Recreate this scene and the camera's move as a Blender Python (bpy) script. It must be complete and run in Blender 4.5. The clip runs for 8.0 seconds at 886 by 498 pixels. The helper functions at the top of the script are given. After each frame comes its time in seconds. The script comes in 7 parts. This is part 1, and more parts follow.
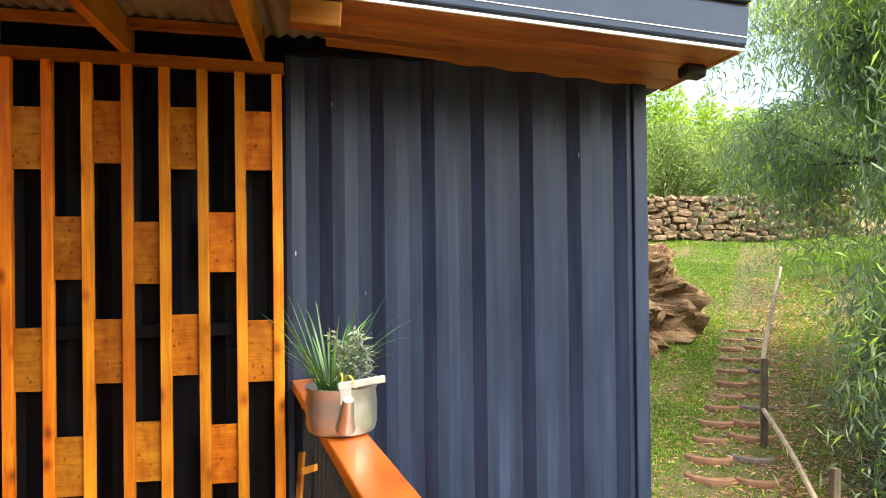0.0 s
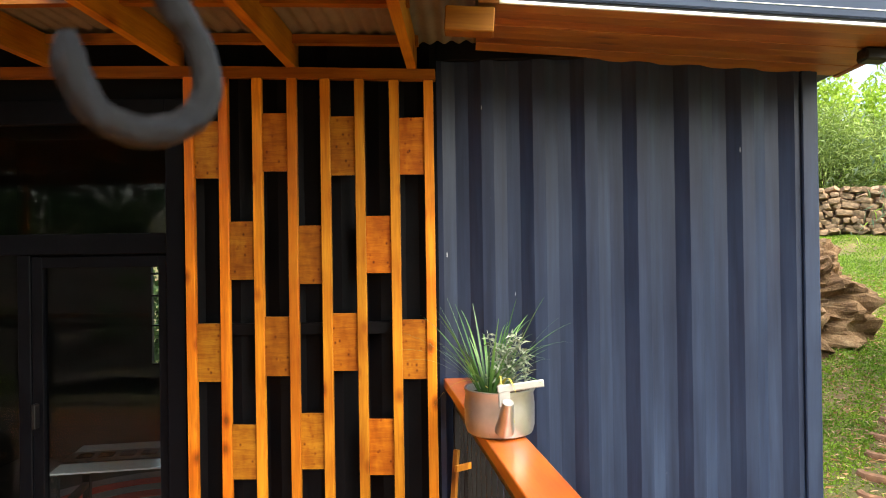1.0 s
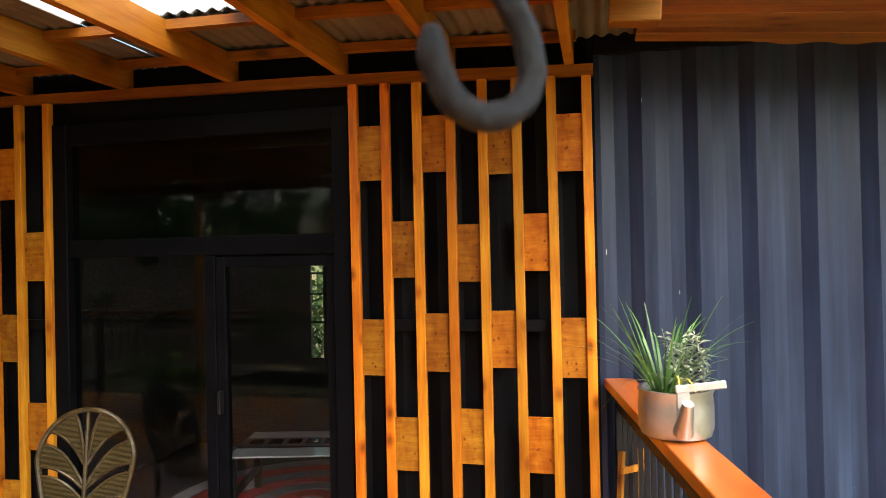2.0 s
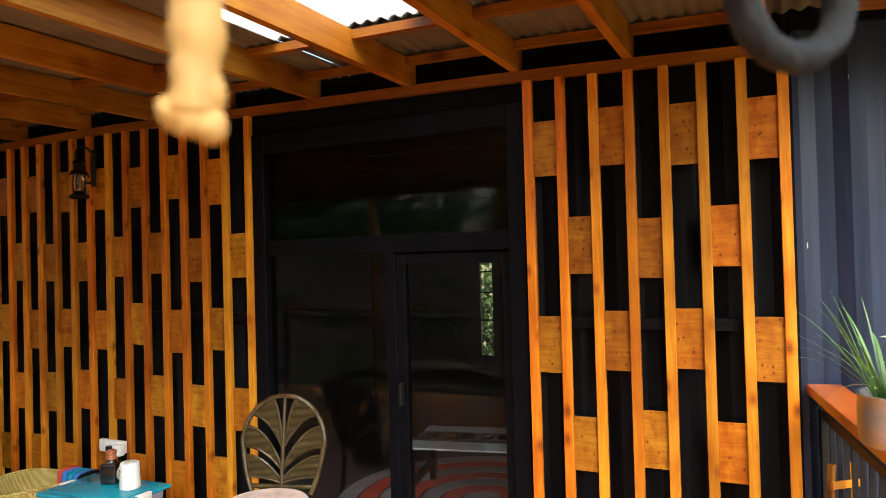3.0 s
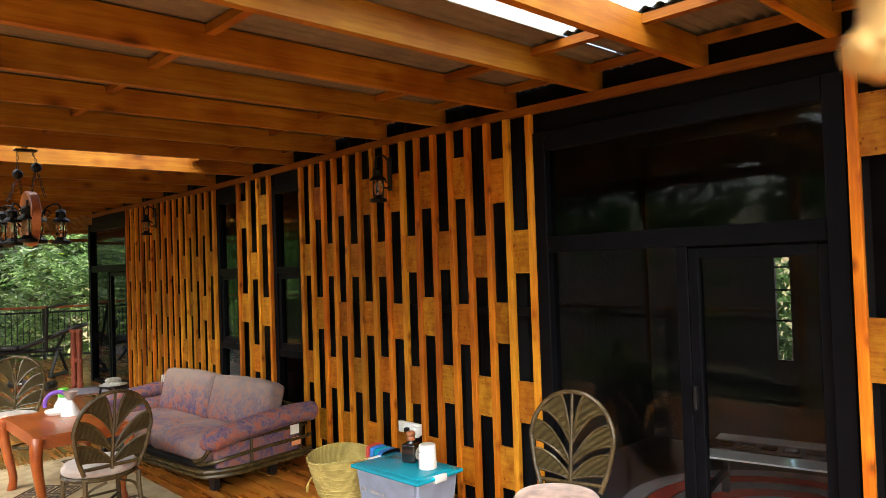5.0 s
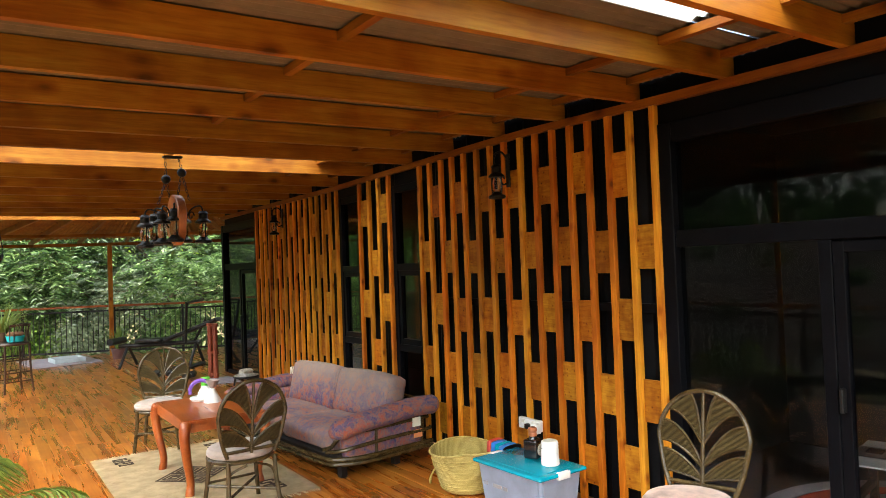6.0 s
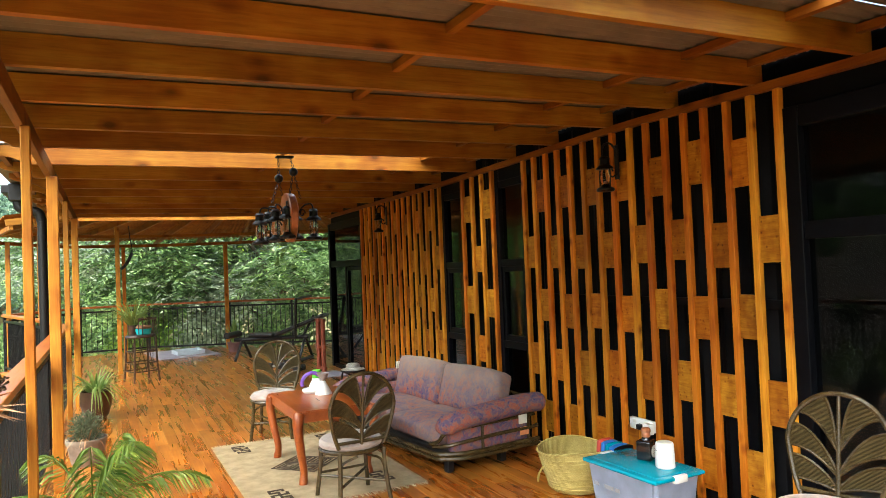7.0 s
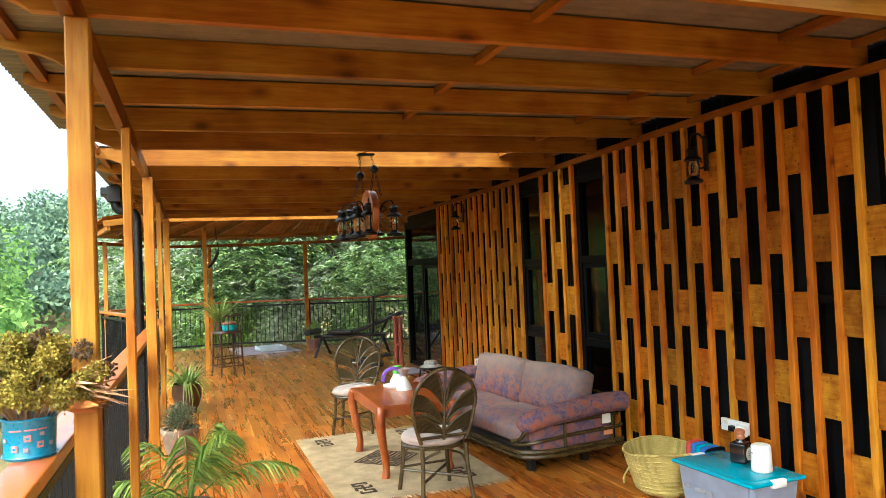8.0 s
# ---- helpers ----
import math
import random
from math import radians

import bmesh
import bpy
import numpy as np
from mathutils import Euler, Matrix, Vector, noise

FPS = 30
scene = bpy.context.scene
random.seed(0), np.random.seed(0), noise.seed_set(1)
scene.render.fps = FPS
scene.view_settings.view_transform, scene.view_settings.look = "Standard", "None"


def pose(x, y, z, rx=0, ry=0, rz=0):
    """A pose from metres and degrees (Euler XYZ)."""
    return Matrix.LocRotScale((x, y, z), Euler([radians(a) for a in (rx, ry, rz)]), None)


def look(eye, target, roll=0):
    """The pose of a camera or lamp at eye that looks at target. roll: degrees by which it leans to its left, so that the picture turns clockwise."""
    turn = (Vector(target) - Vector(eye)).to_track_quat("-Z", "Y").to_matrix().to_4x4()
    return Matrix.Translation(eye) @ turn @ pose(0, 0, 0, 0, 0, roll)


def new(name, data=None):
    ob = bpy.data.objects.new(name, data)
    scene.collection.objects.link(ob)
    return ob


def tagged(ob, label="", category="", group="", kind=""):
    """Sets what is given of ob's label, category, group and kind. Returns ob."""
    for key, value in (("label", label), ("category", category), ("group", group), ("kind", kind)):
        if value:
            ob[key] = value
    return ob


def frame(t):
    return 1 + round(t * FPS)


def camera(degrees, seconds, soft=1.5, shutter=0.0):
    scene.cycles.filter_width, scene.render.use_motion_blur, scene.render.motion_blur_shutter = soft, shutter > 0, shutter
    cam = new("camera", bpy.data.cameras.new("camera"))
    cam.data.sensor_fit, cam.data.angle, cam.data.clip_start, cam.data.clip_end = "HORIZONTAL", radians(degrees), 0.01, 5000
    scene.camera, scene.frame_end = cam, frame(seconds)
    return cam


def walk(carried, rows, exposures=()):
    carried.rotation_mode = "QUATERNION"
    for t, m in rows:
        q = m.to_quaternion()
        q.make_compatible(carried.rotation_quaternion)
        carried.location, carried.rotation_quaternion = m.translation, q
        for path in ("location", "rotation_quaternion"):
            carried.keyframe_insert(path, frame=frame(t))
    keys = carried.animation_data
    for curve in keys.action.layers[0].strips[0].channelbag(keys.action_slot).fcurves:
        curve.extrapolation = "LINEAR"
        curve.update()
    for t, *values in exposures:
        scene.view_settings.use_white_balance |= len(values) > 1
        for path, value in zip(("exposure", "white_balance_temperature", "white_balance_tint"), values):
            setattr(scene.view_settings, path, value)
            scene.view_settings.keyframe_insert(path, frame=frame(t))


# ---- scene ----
import functools
from collections import defaultdict

# camera and its walk
cam = camera(65.3, 8.0, soft=0.8)
cam.data.dof.use_dof = True
cam.data.dof.focus_distance, cam.data.dof.aperture_fstop = 6.0, 5.6
PATH = [
    (0, (0.596, -0.092, 1.806), (0.916, 1.882, 1.820), -0.65),
    (0.5, (0.576, -0.086, 1.834), (0.695, 1.911, 1.838), -0.6),
    (1, (0.507, -0.097, 1.837), (0.446, 1.902, 1.843), -0.8),
    (2.5, (0.323, -0.128, 1.811), (-0.325, 1.764, 1.833), -1.35),
    (3, (0.285, -0.137, 1.797), (-0.584, 1.664, 1.827), -1.5),
    (3.5, (0.236, -0.152, 1.793), (-0.818, 1.546, 1.830), -1.65),
    (4, (0.192, -0.146, 1.793), (-1.019, 1.446, 1.836), -1.72),
    (4.5, (0.149, -0.155, 1.797), (-1.195, 1.326, 1.839), -1.8),
    (6, (0.096, -0.272, 1.783), (-1.560, 0.849, 1.831), -2.15),
    (6.5, (0.070, -0.276, 1.777), (-1.669, 0.710, 1.826), -2.25),
    (7, (0.028, -0.300, 1.763), (-1.770, 0.575, 1.816), -2.3),
    (7.5, (-0.013, -0.320, 1.748), (-1.857, 0.451, 1.804), -2.3),
    (8, (-0.028, -0.349, 1.732), (-1.907, 0.333, 1.793), -2.4),
]
walk(cam, [(t, look(eye, target, roll)) for t, eye, target, roll in PATH], [(0, 2.08, 6750, 1), (3, 2.17, 6650, 4), (6, 2.45, 6450, 1), (8, 2.45, 6150, -3)])

# world, sun, exposure
world = bpy.data.worlds.new("overcast_sky")
scene.world = world
world.use_nodes = True
_n, _l = world.node_tree.nodes, world.node_tree.links
_sky = _n.new("ShaderNodeTexSky")
_sky.sky_type = "NISHITA"
_sky.sun_disc = False
_sky.sun_elevation, _sky.sun_rotation = radians(56), radians(140)
_sky.air_density, _sky.dust_density, _sky.ozone_density = 1.0, 6.0, 0.6
_bg = _n["Background"]
_bg.inputs["Strength"].default_value = 0.15
_l.new(_sky.outputs["Color"], _bg.inputs["Color"])
sun = new("sun", bpy.data.lights.new("sun", "SUN"))
sun.data.energy, sun.data.angle, sun.data.color = 1.8, radians(84), (1.0, 0.96, 0.90)
# the sun stands behind thin cloud high over the open side of the deck
sun.matrix_world = look((8.0, -9.5, 18.4), (0, 0, 0))
# ---- materials ----
def mat(name):
    m = bpy.data.materials.new(name)
    m.use_nodes = True
    return m, m.node_tree.nodes, m.node_tree.links, m.node_tree.nodes["Principled BSDF"]


def ramp(n, stops):
    r = n.new("ShaderNodeValToRGB")
    e = r.color_ramp.elements
    while len(e) < len(stops):
        e.new(0.5)
    for i, (p, c) in enumerate(stops):
        e[i].position, e[i].color = p, (*c, 1)
    return r


def noise_tex(n, l, vec, scale, detail=4, rough=0.55, dist=0.0):
    t = n.new("ShaderNodeTexNoise")
    t.inputs["Scale"].default_value, t.inputs["Detail"].default_value = scale, detail
    t.inputs["Roughness"].default_value, t.inputs["Distortion"].default_value = rough, dist
    l.new(vec, t.inputs["Vector"])
    return t


def mixrgb(n, l, mode, fac, a, b):
    x = n.new("ShaderNodeMix")
    x.data_type, x.blend_type = "RGBA", mode
    if hasattr(fac, "is_linked"):
        l.new(fac, x.inputs[0])
    else:
        x.inputs[0].default_value = fac
    # colour sockets of the mix node
    for i, v in ((6, a), (7, b)):
        if hasattr(v, "is_linked"):
            l.new(v, x.inputs[i])
        else:
            x.inputs[i].default_value = (*v, 1)
    return x.outputs[2]


def bump(n, l, p, height, strength, dist=0.01):
    b = n.new("ShaderNodeBump")
    b.inputs["Strength"].default_value, b.inputs["Distance"].default_value = strength, dist
    l.new(height, b.inputs["Height"])
    l.new(b.outputs["Normal"], p.inputs["Normal"])


def wood(name, dark, mid, light, axis="z", rough=0.45, grain=1.0, coat=0.0, knots=True, vary=0.35, island=False, spec=0.5, knot=4.0):
    """Planed timber with grain along one local axis, knots and a tone of its own for each piece."""
    m, n, l, p = mat(name)
    tc = n.new("ShaderNodeTexCoord")
    info = n.new("ShaderNodeObjectInfo")
    rnd = info.outputs["Random"]
    if island:
        geo = n.new("ShaderNodeNewGeometry")
        rnd = geo.outputs["Random Per Island"]
    off = n.new("ShaderNodeCombineXYZ")
    sc = n.new("ShaderNodeMath")
    sc.operation = "MULTIPLY"
    sc.inputs[1].default_value = 37.0
    l.new(rnd, sc.inputs[0])
    for i in range(3):
        l.new(sc.outputs[0], off.inputs[i])
    add = n.new("ShaderNodeVectorMath")
    add.operation = "ADD"
    l.new(tc.outputs["Object"], add.inputs[0])
    l.new(off.outputs[0], add.inputs[1])
    mp = n.new("ShaderNodeMapping")
    s = {"x": (0.06, 1, 1), "y": (1, 0.06, 1), "z": (1, 1, 0.06)}[axis]
    mp.inputs["Scale"].default_value = [v * grain for v in s]
    l.new(add.outputs[0], mp.inputs["Vector"])
    g1 = noise_tex(n, l, mp.outputs[0], 22, 5, 0.6, 0.6)
    g2 = noise_tex(n, l, mp.outputs[0], 110, 3, 0.6)
    g3 = noise_tex(n, l, add.outputs[0], 2.3, 2)
    r = ramp(n, [(0.22, dark), (0.5, mid), (0.80, light)])
    l.new(g1.outputs["Fac"], r.inputs["Fac"])
    fine = ramp(n, [(0.32, (0.62, 0.55, 0.48)), (0.55, (1.0, 1.0, 1.0)), (0.75, (1.12, 1.12, 1.08))])
    l.new(g2.outputs["Fac"], fine.inputs["Fac"])
    c = mixrgb(n, l, "MULTIPLY", 0.4, r.outputs["Color"], fine.outputs["Color"])
    blot = ramp(n, [(0.34, (0.74, 0.54, 0.40)), (0.62, (1.12, 1.12, 1.05))])
    l.new(g3.outputs["Fac"], blot.inputs["Fac"])
    c = mixrgb(n, l, "MULTIPLY", 0.85, c, blot.outputs["Color"])
    if knots:
        km = n.new("ShaderNodeMapping")
        ks = {"x": (0.6, 1, 1), "y": (1, 0.6, 1), "z": (1, 1, 0.6)}[axis]
        km.inputs["Scale"].default_value = ks
        l.new(add.outputs[0], km.inputs["Vector"])
        v = n.new("ShaderNodeTexVoronoi")
        v.inputs["Scale"].default_value = knot
        l.new(km.outputs[0], v.inputs["Vector"])
        kr = ramp(n, [(0.06, (0.10, 0.045, 0.025)), (0.12, (0.55, 0.34, 0.22)), (0.24, (1, 1, 1))])
        l.new(v.outputs["Distance"], kr.inputs["Fac"])
        c = mixrgb(n, l, "MULTIPLY", 0.74, c, kr.outputs["Color"])
    fr = n.new("ShaderNodeMath")
    fr.operation = "MULTIPLY"
    fr.inputs[1].default_value = 7.31
    l.new(rnd, fr.inputs[0])
    fx = n.new("ShaderNodeMath")
    fx.operation = "FRACT"
    l.new(fr.outputs[0], fx.inputs[0])
    hue = ramp(n, [(0.0, (1.0, 0.70, 0.5)), (0.4, (1.0, 0.95, 0.9)), (1.0, (1.04, 1.22, 1.25))])
    l.new(fx.outputs[0], hue.inputs["Fac"])
    c = mixrgb(n, l, "MULTIPLY", min(1.0, vary * 2.4), c, hue.outputs["Color"])
    tone = n.new("ShaderNodeHueSaturation")
    mr = n.new("ShaderNodeMapRange")
    mr.inputs["To Min"].default_value, mr.inputs["To Max"].default_value = 1 - vary, 1 + vary * 0.5
    l.new(rnd, mr.inputs["Value"])
    l.new(mr.outputs[0], tone.inputs["Value"])
    l.new(c, tone.inputs["Color"])
    l.new(tone.outputs["Color"], p.inputs["Base Color"])
    rr = n.new("ShaderNodeMapRange")
    rr.inputs["To Min"].default_value, rr.inputs["To Max"].default_value = rough - 0.1, rough + 0.15
    l.new(g1.outputs["Fac"], rr.inputs["Value"])
    l.new(rr.outputs[0], p.inputs["Roughness"])
    p.inputs["Specular IOR Level"].default_value = spec
    p.inputs["Coat Weight"].default_value = coat
    p.inputs["Coat Roughness"].default_value = 0.18
    bump(n, l, p, g1.outputs["Fac"], 0.18, 0.004)
    return m


def plain(name, col, rough=0.5, metal=0.0, vary=0.25, scale=9.0, bumps=0.1, spec=0.5, coat=0.0, sheen=0.0):
    """A painted, moulded or metal surface with soft blotches and fine grain."""
    m, n, l, p = mat(name)
    tc = n.new("ShaderNodeTexCoord")
    a = noise_tex(n, l, tc.outputs["Object"], scale, 5, 0.6)
    b = noise_tex(n, l, tc.outputs["Object"], scale * 14, 3, 0.6)
    lo = tuple(c * (1 - vary) for c in col)
    hi = tuple(min(1.0, c * (1 + vary)) for c in col)
    r = ramp(n, [(0.3, lo), (0.7, hi)])
    l.new(a.outputs["Fac"], r.inputs["Fac"])
    l.new(r.outputs["Color"], p.inputs["Base Color"])
    rr = n.new("ShaderNodeMapRange")
    rr.inputs["To Min"].default_value, rr.inputs["To Max"].default_value = max(0.03, rough - 0.12), min(1, rough + 0.12)
    l.new(b.outputs["Fac"], rr.inputs["Value"])
    l.new(rr.outputs[0], p.inputs["Roughness"])
    p.inputs["Metallic"].default_value = metal
    p.inputs["Specular IOR Level"].default_value = spec
    p.inputs["Coat Weight"].default_value = coat
    p.inputs["Sheen Weight"].default_value = sheen
    if bumps:
        bump(n, l, p, b.outputs["Fac"], bumps, 0.003)
    return m


def steel_paint():
    """Dark blue-grey container paint: vertical run marks, dust, small chips."""
    m, n, l, p = mat("container_paint")
    tc = n.new("ShaderNodeTexCoord")
    mp = n.new("ShaderNodeMapping")
    mp.inputs["Scale"].default_value = (6, 6, 0.35)
    l.new(tc.outputs["Object"], mp.inputs["Vector"])
    a = noise_tex(n, l, mp.outputs[0], 3, 4, 0.6)
    b = noise_tex(n, l, tc.outputs["Object"], 1.6, 4, 0.6)
    r = ramp(n, [(0.3, (0.008, 0.013, 0.034)), (0.55, (0.015, 0.025, 0.057)), (0.8, (0.027, 0.042, 0.085))])
    l.new(a.outputs["Fac"], r.inputs["Fac"])
    r2 = ramp(n, [(0.35, (0.8, 0.8, 0.82)), (0.7, (1.15, 1.15, 1.12))])
    l.new(b.outputs["Fac"], r2.inputs["Fac"])
    c = mixrgb(n, l, "MULTIPLY", 0.8, r.outputs["Color"], r2.outputs["Color"])
    cm = n.new("ShaderNodeMapping")
    cm.inputs["Scale"].default_value = (1.0, 1.0, 0.22)
    l.new(tc.outputs["Object"], cm.inputs["Vector"])
    v = n.new("ShaderNodeTexVoronoi")
    v.inputs["Scale"].default_value = 8.0
    l.new(cm.outputs[0], v.inputs["Vector"])
    ch = ramp(n, [(0.020, (1, 1, 1)), (0.030, (0, 0, 0))])
    l.new(v.outputs["Distance"], ch.inputs["Fac"])
    c = mixrgb(n, l, "MIX", ch.outputs["Color"], c, (0.34, 0.36, 0.38))
    l.new(c, p.inputs["Base Color"])
    rr = n.new("ShaderNodeMapRange")
    rr.inputs["To Min"].default_value, rr.inputs["To Max"].default_value = 0.30, 0.5
    p.inputs["Specular IOR Level"].default_value = 0.36
    l.new(b.outputs["Fac"], rr.inputs["Value"])
    l.new(rr.outputs[0], p.inputs["Roughness"])
    f = noise_tex(n, l, tc.outputs["Object"], 60, 3)
    bump(n, l, p, f.outputs["Fac"], 0.06, 0.003)
    return m


def leaf_mat(name, dark, light, trans=0.35, rough=0.5, fresh=None):
    m, n, l, p = mat(name)
    geo = n.new("ShaderNodeNewGeometry")
    r = ramp(n, [(0.0, dark), (0.6, tuple((a + b) / 2 for a, b in zip(dark, light))), (1.0, light)])
    if fresh:
        e = r.color_ramp.elements
        e[2].position = 0.66
        top = e.new(0.82)
        top.color = (*fresh, 1)
    l.new(geo.outputs["Random Per Island"], r.inputs["Fac"])
    tc = n.new("ShaderNodeTexCoord")
    big = noise_tex(n, l, tc.outputs["Object"], 0.8, 3)
    r2 = ramp(n, [(0.35, (0.55, 0.6, 0.6)), (0.68, (1.2, 1.15, 0.95))])
    l.new(big.outputs["Fac"], r2.inputs["Fac"])
    c = mixrgb(n, l, "MULTIPLY", 0.8, r.outputs["Color"], r2.outputs["Color"])
    l.new(c, p.inputs["Base Color"])
    p.inputs["Roughness"].default_value = rough
    tr = n.new("ShaderNodeBsdfTranslucent")
    l.new(c, tr.inputs["Color"])
    mx = n.new("ShaderNodeMixShader")
    mx.inputs[0].default_value = trans
    l.new(p.outputs[0], mx.inputs[1])
    l.new(tr.outputs[0], mx.inputs[2])
    l.new(mx.outputs[0], n["Material Output"].inputs["Surface"])
    return m


def glass_mat(name, tint=(0.9, 0.93, 0.93), rough=0.0, ior=1.5):
    m, n, l, p = mat(name)
    p.inputs["Base Color"].default_value = (*tint, 1)
    p.inputs["Transmission Weight"].default_value = 1.0
    p.inputs["Roughness"].default_value = rough
    p.inputs["IOR"].default_value = ior
    return m


def ground_mat(name, a, b, c, scale=1.0):
    m, n, l, p = mat(name)
    tc = n.new("ShaderNodeTexCoord")
    t1 = noise_tex(n, l, tc.outputs["Object"], 0.5 * scale, 6, 0.65)
    t2 = noise_tex(n, l, tc.outputs["Object"], 9 * scale, 5, 0.7)
    r = ramp(n, [(0.36, a), (0.52, b), (0.68, c)])
    l.new(t1.outputs["Fac"], r.inputs["Fac"])
    r2 = ramp(n, [(0.3, (0.55, 0.55, 0.5)), (0.7, (1.25, 1.2, 1.1))])
    l.new(t2.outputs["Fac"], r2.inputs["Fac"])
    l.new(mixrgb(n, l, "MULTIPLY", 0.9, r.outputs["Color"], r2.outputs["Color"]), p.inputs["Base Color"])
    p.inputs["Roughness"].default_value = 0.95
    bump(n, l, p, t2.outputs["Fac"], 0.6, 0.05)
    return m


STUD_WOOD = wood("varnished_pine_stud", (0.42, 0.135, 0.0095), (0.61, 0.238, 0.0165), (0.75, 0.355, 0.031), "z", 0.46, spec=0.28, knot=7.5)
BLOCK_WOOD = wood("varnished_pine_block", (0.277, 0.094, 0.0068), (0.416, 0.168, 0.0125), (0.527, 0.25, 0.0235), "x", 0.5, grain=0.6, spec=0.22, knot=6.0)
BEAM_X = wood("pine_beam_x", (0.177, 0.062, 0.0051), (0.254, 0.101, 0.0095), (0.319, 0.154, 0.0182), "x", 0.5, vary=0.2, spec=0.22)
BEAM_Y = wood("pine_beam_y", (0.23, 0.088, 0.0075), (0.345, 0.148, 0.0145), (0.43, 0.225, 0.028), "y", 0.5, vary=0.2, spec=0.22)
POST_WOOD = wood("pine_post", (0.28, 0.105, 0.011), (0.41, 0.18, 0.02), (0.50, 0.26, 0.038), "z", 0.42, vary=0.2, spec=0.3, knot=6.0)
RAIL_X = wood("handrail_x", (0.299, 0.068, 0.005), (0.413, 0.11, 0.009), (0.47, 0.157, 0.018), "x", 0.3, coat=0.5, vary=0.15)
FLOOR_WOOD = wood("deck_plank", (0.27, 0.070, 0.010), (0.46, 0.155, 0.021), (0.62, 0.265, 0.048), "x", 0.26, grain=0.45, coat=0.8, knots=False, vary=0.22, spec=0.35)
FLOOR_REST = wood("deck_plank_far", (0.27, 0.070, 0.010), (0.46, 0.155, 0.021), (0.62, 0.265, 0.048), "x", 0.26, grain=0.45, coat=0.8, knots=False, vary=0.22, island=True, spec=0.35)
SOFFIT_WOOD = wood("soffit_board", (0.21, 0.070, 0.015), (0.33, 0.132, 0.030), (0.41, 0.195, 0.052), "x", 0.45, coat=0.1, vary=0.2)
PALE_WOOD = wood("pale_dry_wood", (0.50, 0.37, 0.13), (0.64, 0.50, 0.20), (0.72, 0.60, 0.29), "z", 0.6, knots=False)
TABLE_WOOD = wood("red_brown_table", (0.25, 0.058, 0.010), (0.30, 0.075, 0.014), (0.36, 0.10, 0.02), "x", 0.3, coat=0.1, knots=False, vary=0.05)
CHAND_WOOD = wood("red_wood_disc", (0.30, 0.09, 0.025), (0.42, 0.14, 0.04), (0.5, 0.2, 0.06), "z", 0.35, coat=0.3, vary=0.05)
STEEL = steel_paint()
# charcoal for dark parts; behind the slats it also paints in the gaps' shade
DARK = plain("charcoal_and_slat_shade", (0.003, 0.0035, 0.005), 0.55, vary=0.25, scale=5, spec=0.1)
FRAME = plain("charcoal_frame", (0.0030, 0.0034, 0.005), 0.45, vary=0.2, scale=6, bumps=0.04, spec=0.07)
BLACK = plain("black_iron", (0.006, 0.006, 0.007), 0.42, metal=0.0, vary=0.3, scale=30, bumps=0.3, spec=0.3)
HOOKM = plain("wrought_iron", (0.003, 0.004, 0.007), 0.4, metal=0.0, vary=0.6, scale=60, bumps=0.9, spec=0.3)
FASCIA = plain("grey_blue_fascia", (0.034, 0.050, 0.086), 0.5, vary=0.12, scale=3, bumps=0.03, spec=0.15)
WHITE = plain("white_plastic", (0.78, 0.78, 0.76), 0.35, vary=0.05, bumps=0.0)
WHITE_TRIM = plain("white_edge", (0.8, 0.8, 0.78), 0.4, vary=0.06)
SHEET = plain("aged_roof_sheet", (0.155, 0.13, 0.098), 0.55, metal=0.1, vary=0.25, scale=3)
# near-black room surfaces: the unlit interior's shade is put into their colour
DIM = plain("room_shade", (0.006, 0.006, 0.006), 0.6, vary=0.2, scale=2)
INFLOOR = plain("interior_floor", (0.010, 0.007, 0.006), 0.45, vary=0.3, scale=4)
GLASS = glass_mat("window_glass", (0.62, 0.66, 0.66), 0.0, 1.29)
LEAF_EUC = leaf_mat("eucalyptus_leaf", (0.22, 0.31, 0.20), (0.50, 0.60, 0.38), 0.60, 0.42, (0.55, 0.76, 0.12))
LEAF_TREE = leaf_mat("tree_leaf", (0.035, 0.09, 0.03), (0.30, 0.45, 0.17), 0.38, 0.36)
LEAF_PALE = leaf_mat("pale_leaf", (0.15, 0.20, 0.15), (0.40, 0.47, 0.35), 0.3, 0.38)
LEAF_BAM = leaf_mat("bamboo_leaf", (0.13, 0.20, 0.05), (0.32, 0.42, 0.11))
# very dark green: the shade among the south trees, as leaf colour
LEAF_SHADE = leaf_mat("shaded_green_leaf", (0.012, 0.026, 0.010), (0.04, 0.07, 0.025), 0.2, 0.9)
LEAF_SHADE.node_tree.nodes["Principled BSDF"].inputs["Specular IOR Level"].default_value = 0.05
LEAF_BANK = leaf_mat("bank_plant_leaf", (0.025, 0.055, 0.015), (0.09, 0.17, 0.04), 0.2, 0.9)
LEAF_SHOOT = leaf_mat("fresh_shoot_leaf", (0.24, 0.38, 0.04), (0.46, 0.62, 0.10), 0.45)
LEAF_PALM = leaf_mat("palm_leaf", (0.06, 0.14, 0.02), (0.26, 0.38, 0.07))
LEAF_STRAP = leaf_mat("strap_leaf", (0.12, 0.24, 0.05), (0.36, 0.48, 0.16))
# paler, bluer green: distance haze is mixed into this leaf colour
LEAF_FAR = leaf_mat("far_leaf_hazed", (0.075, 0.13, 0.10), (0.21, 0.31, 0.22), 0.25, 0.9)
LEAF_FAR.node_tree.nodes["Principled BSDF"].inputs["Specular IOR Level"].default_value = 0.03
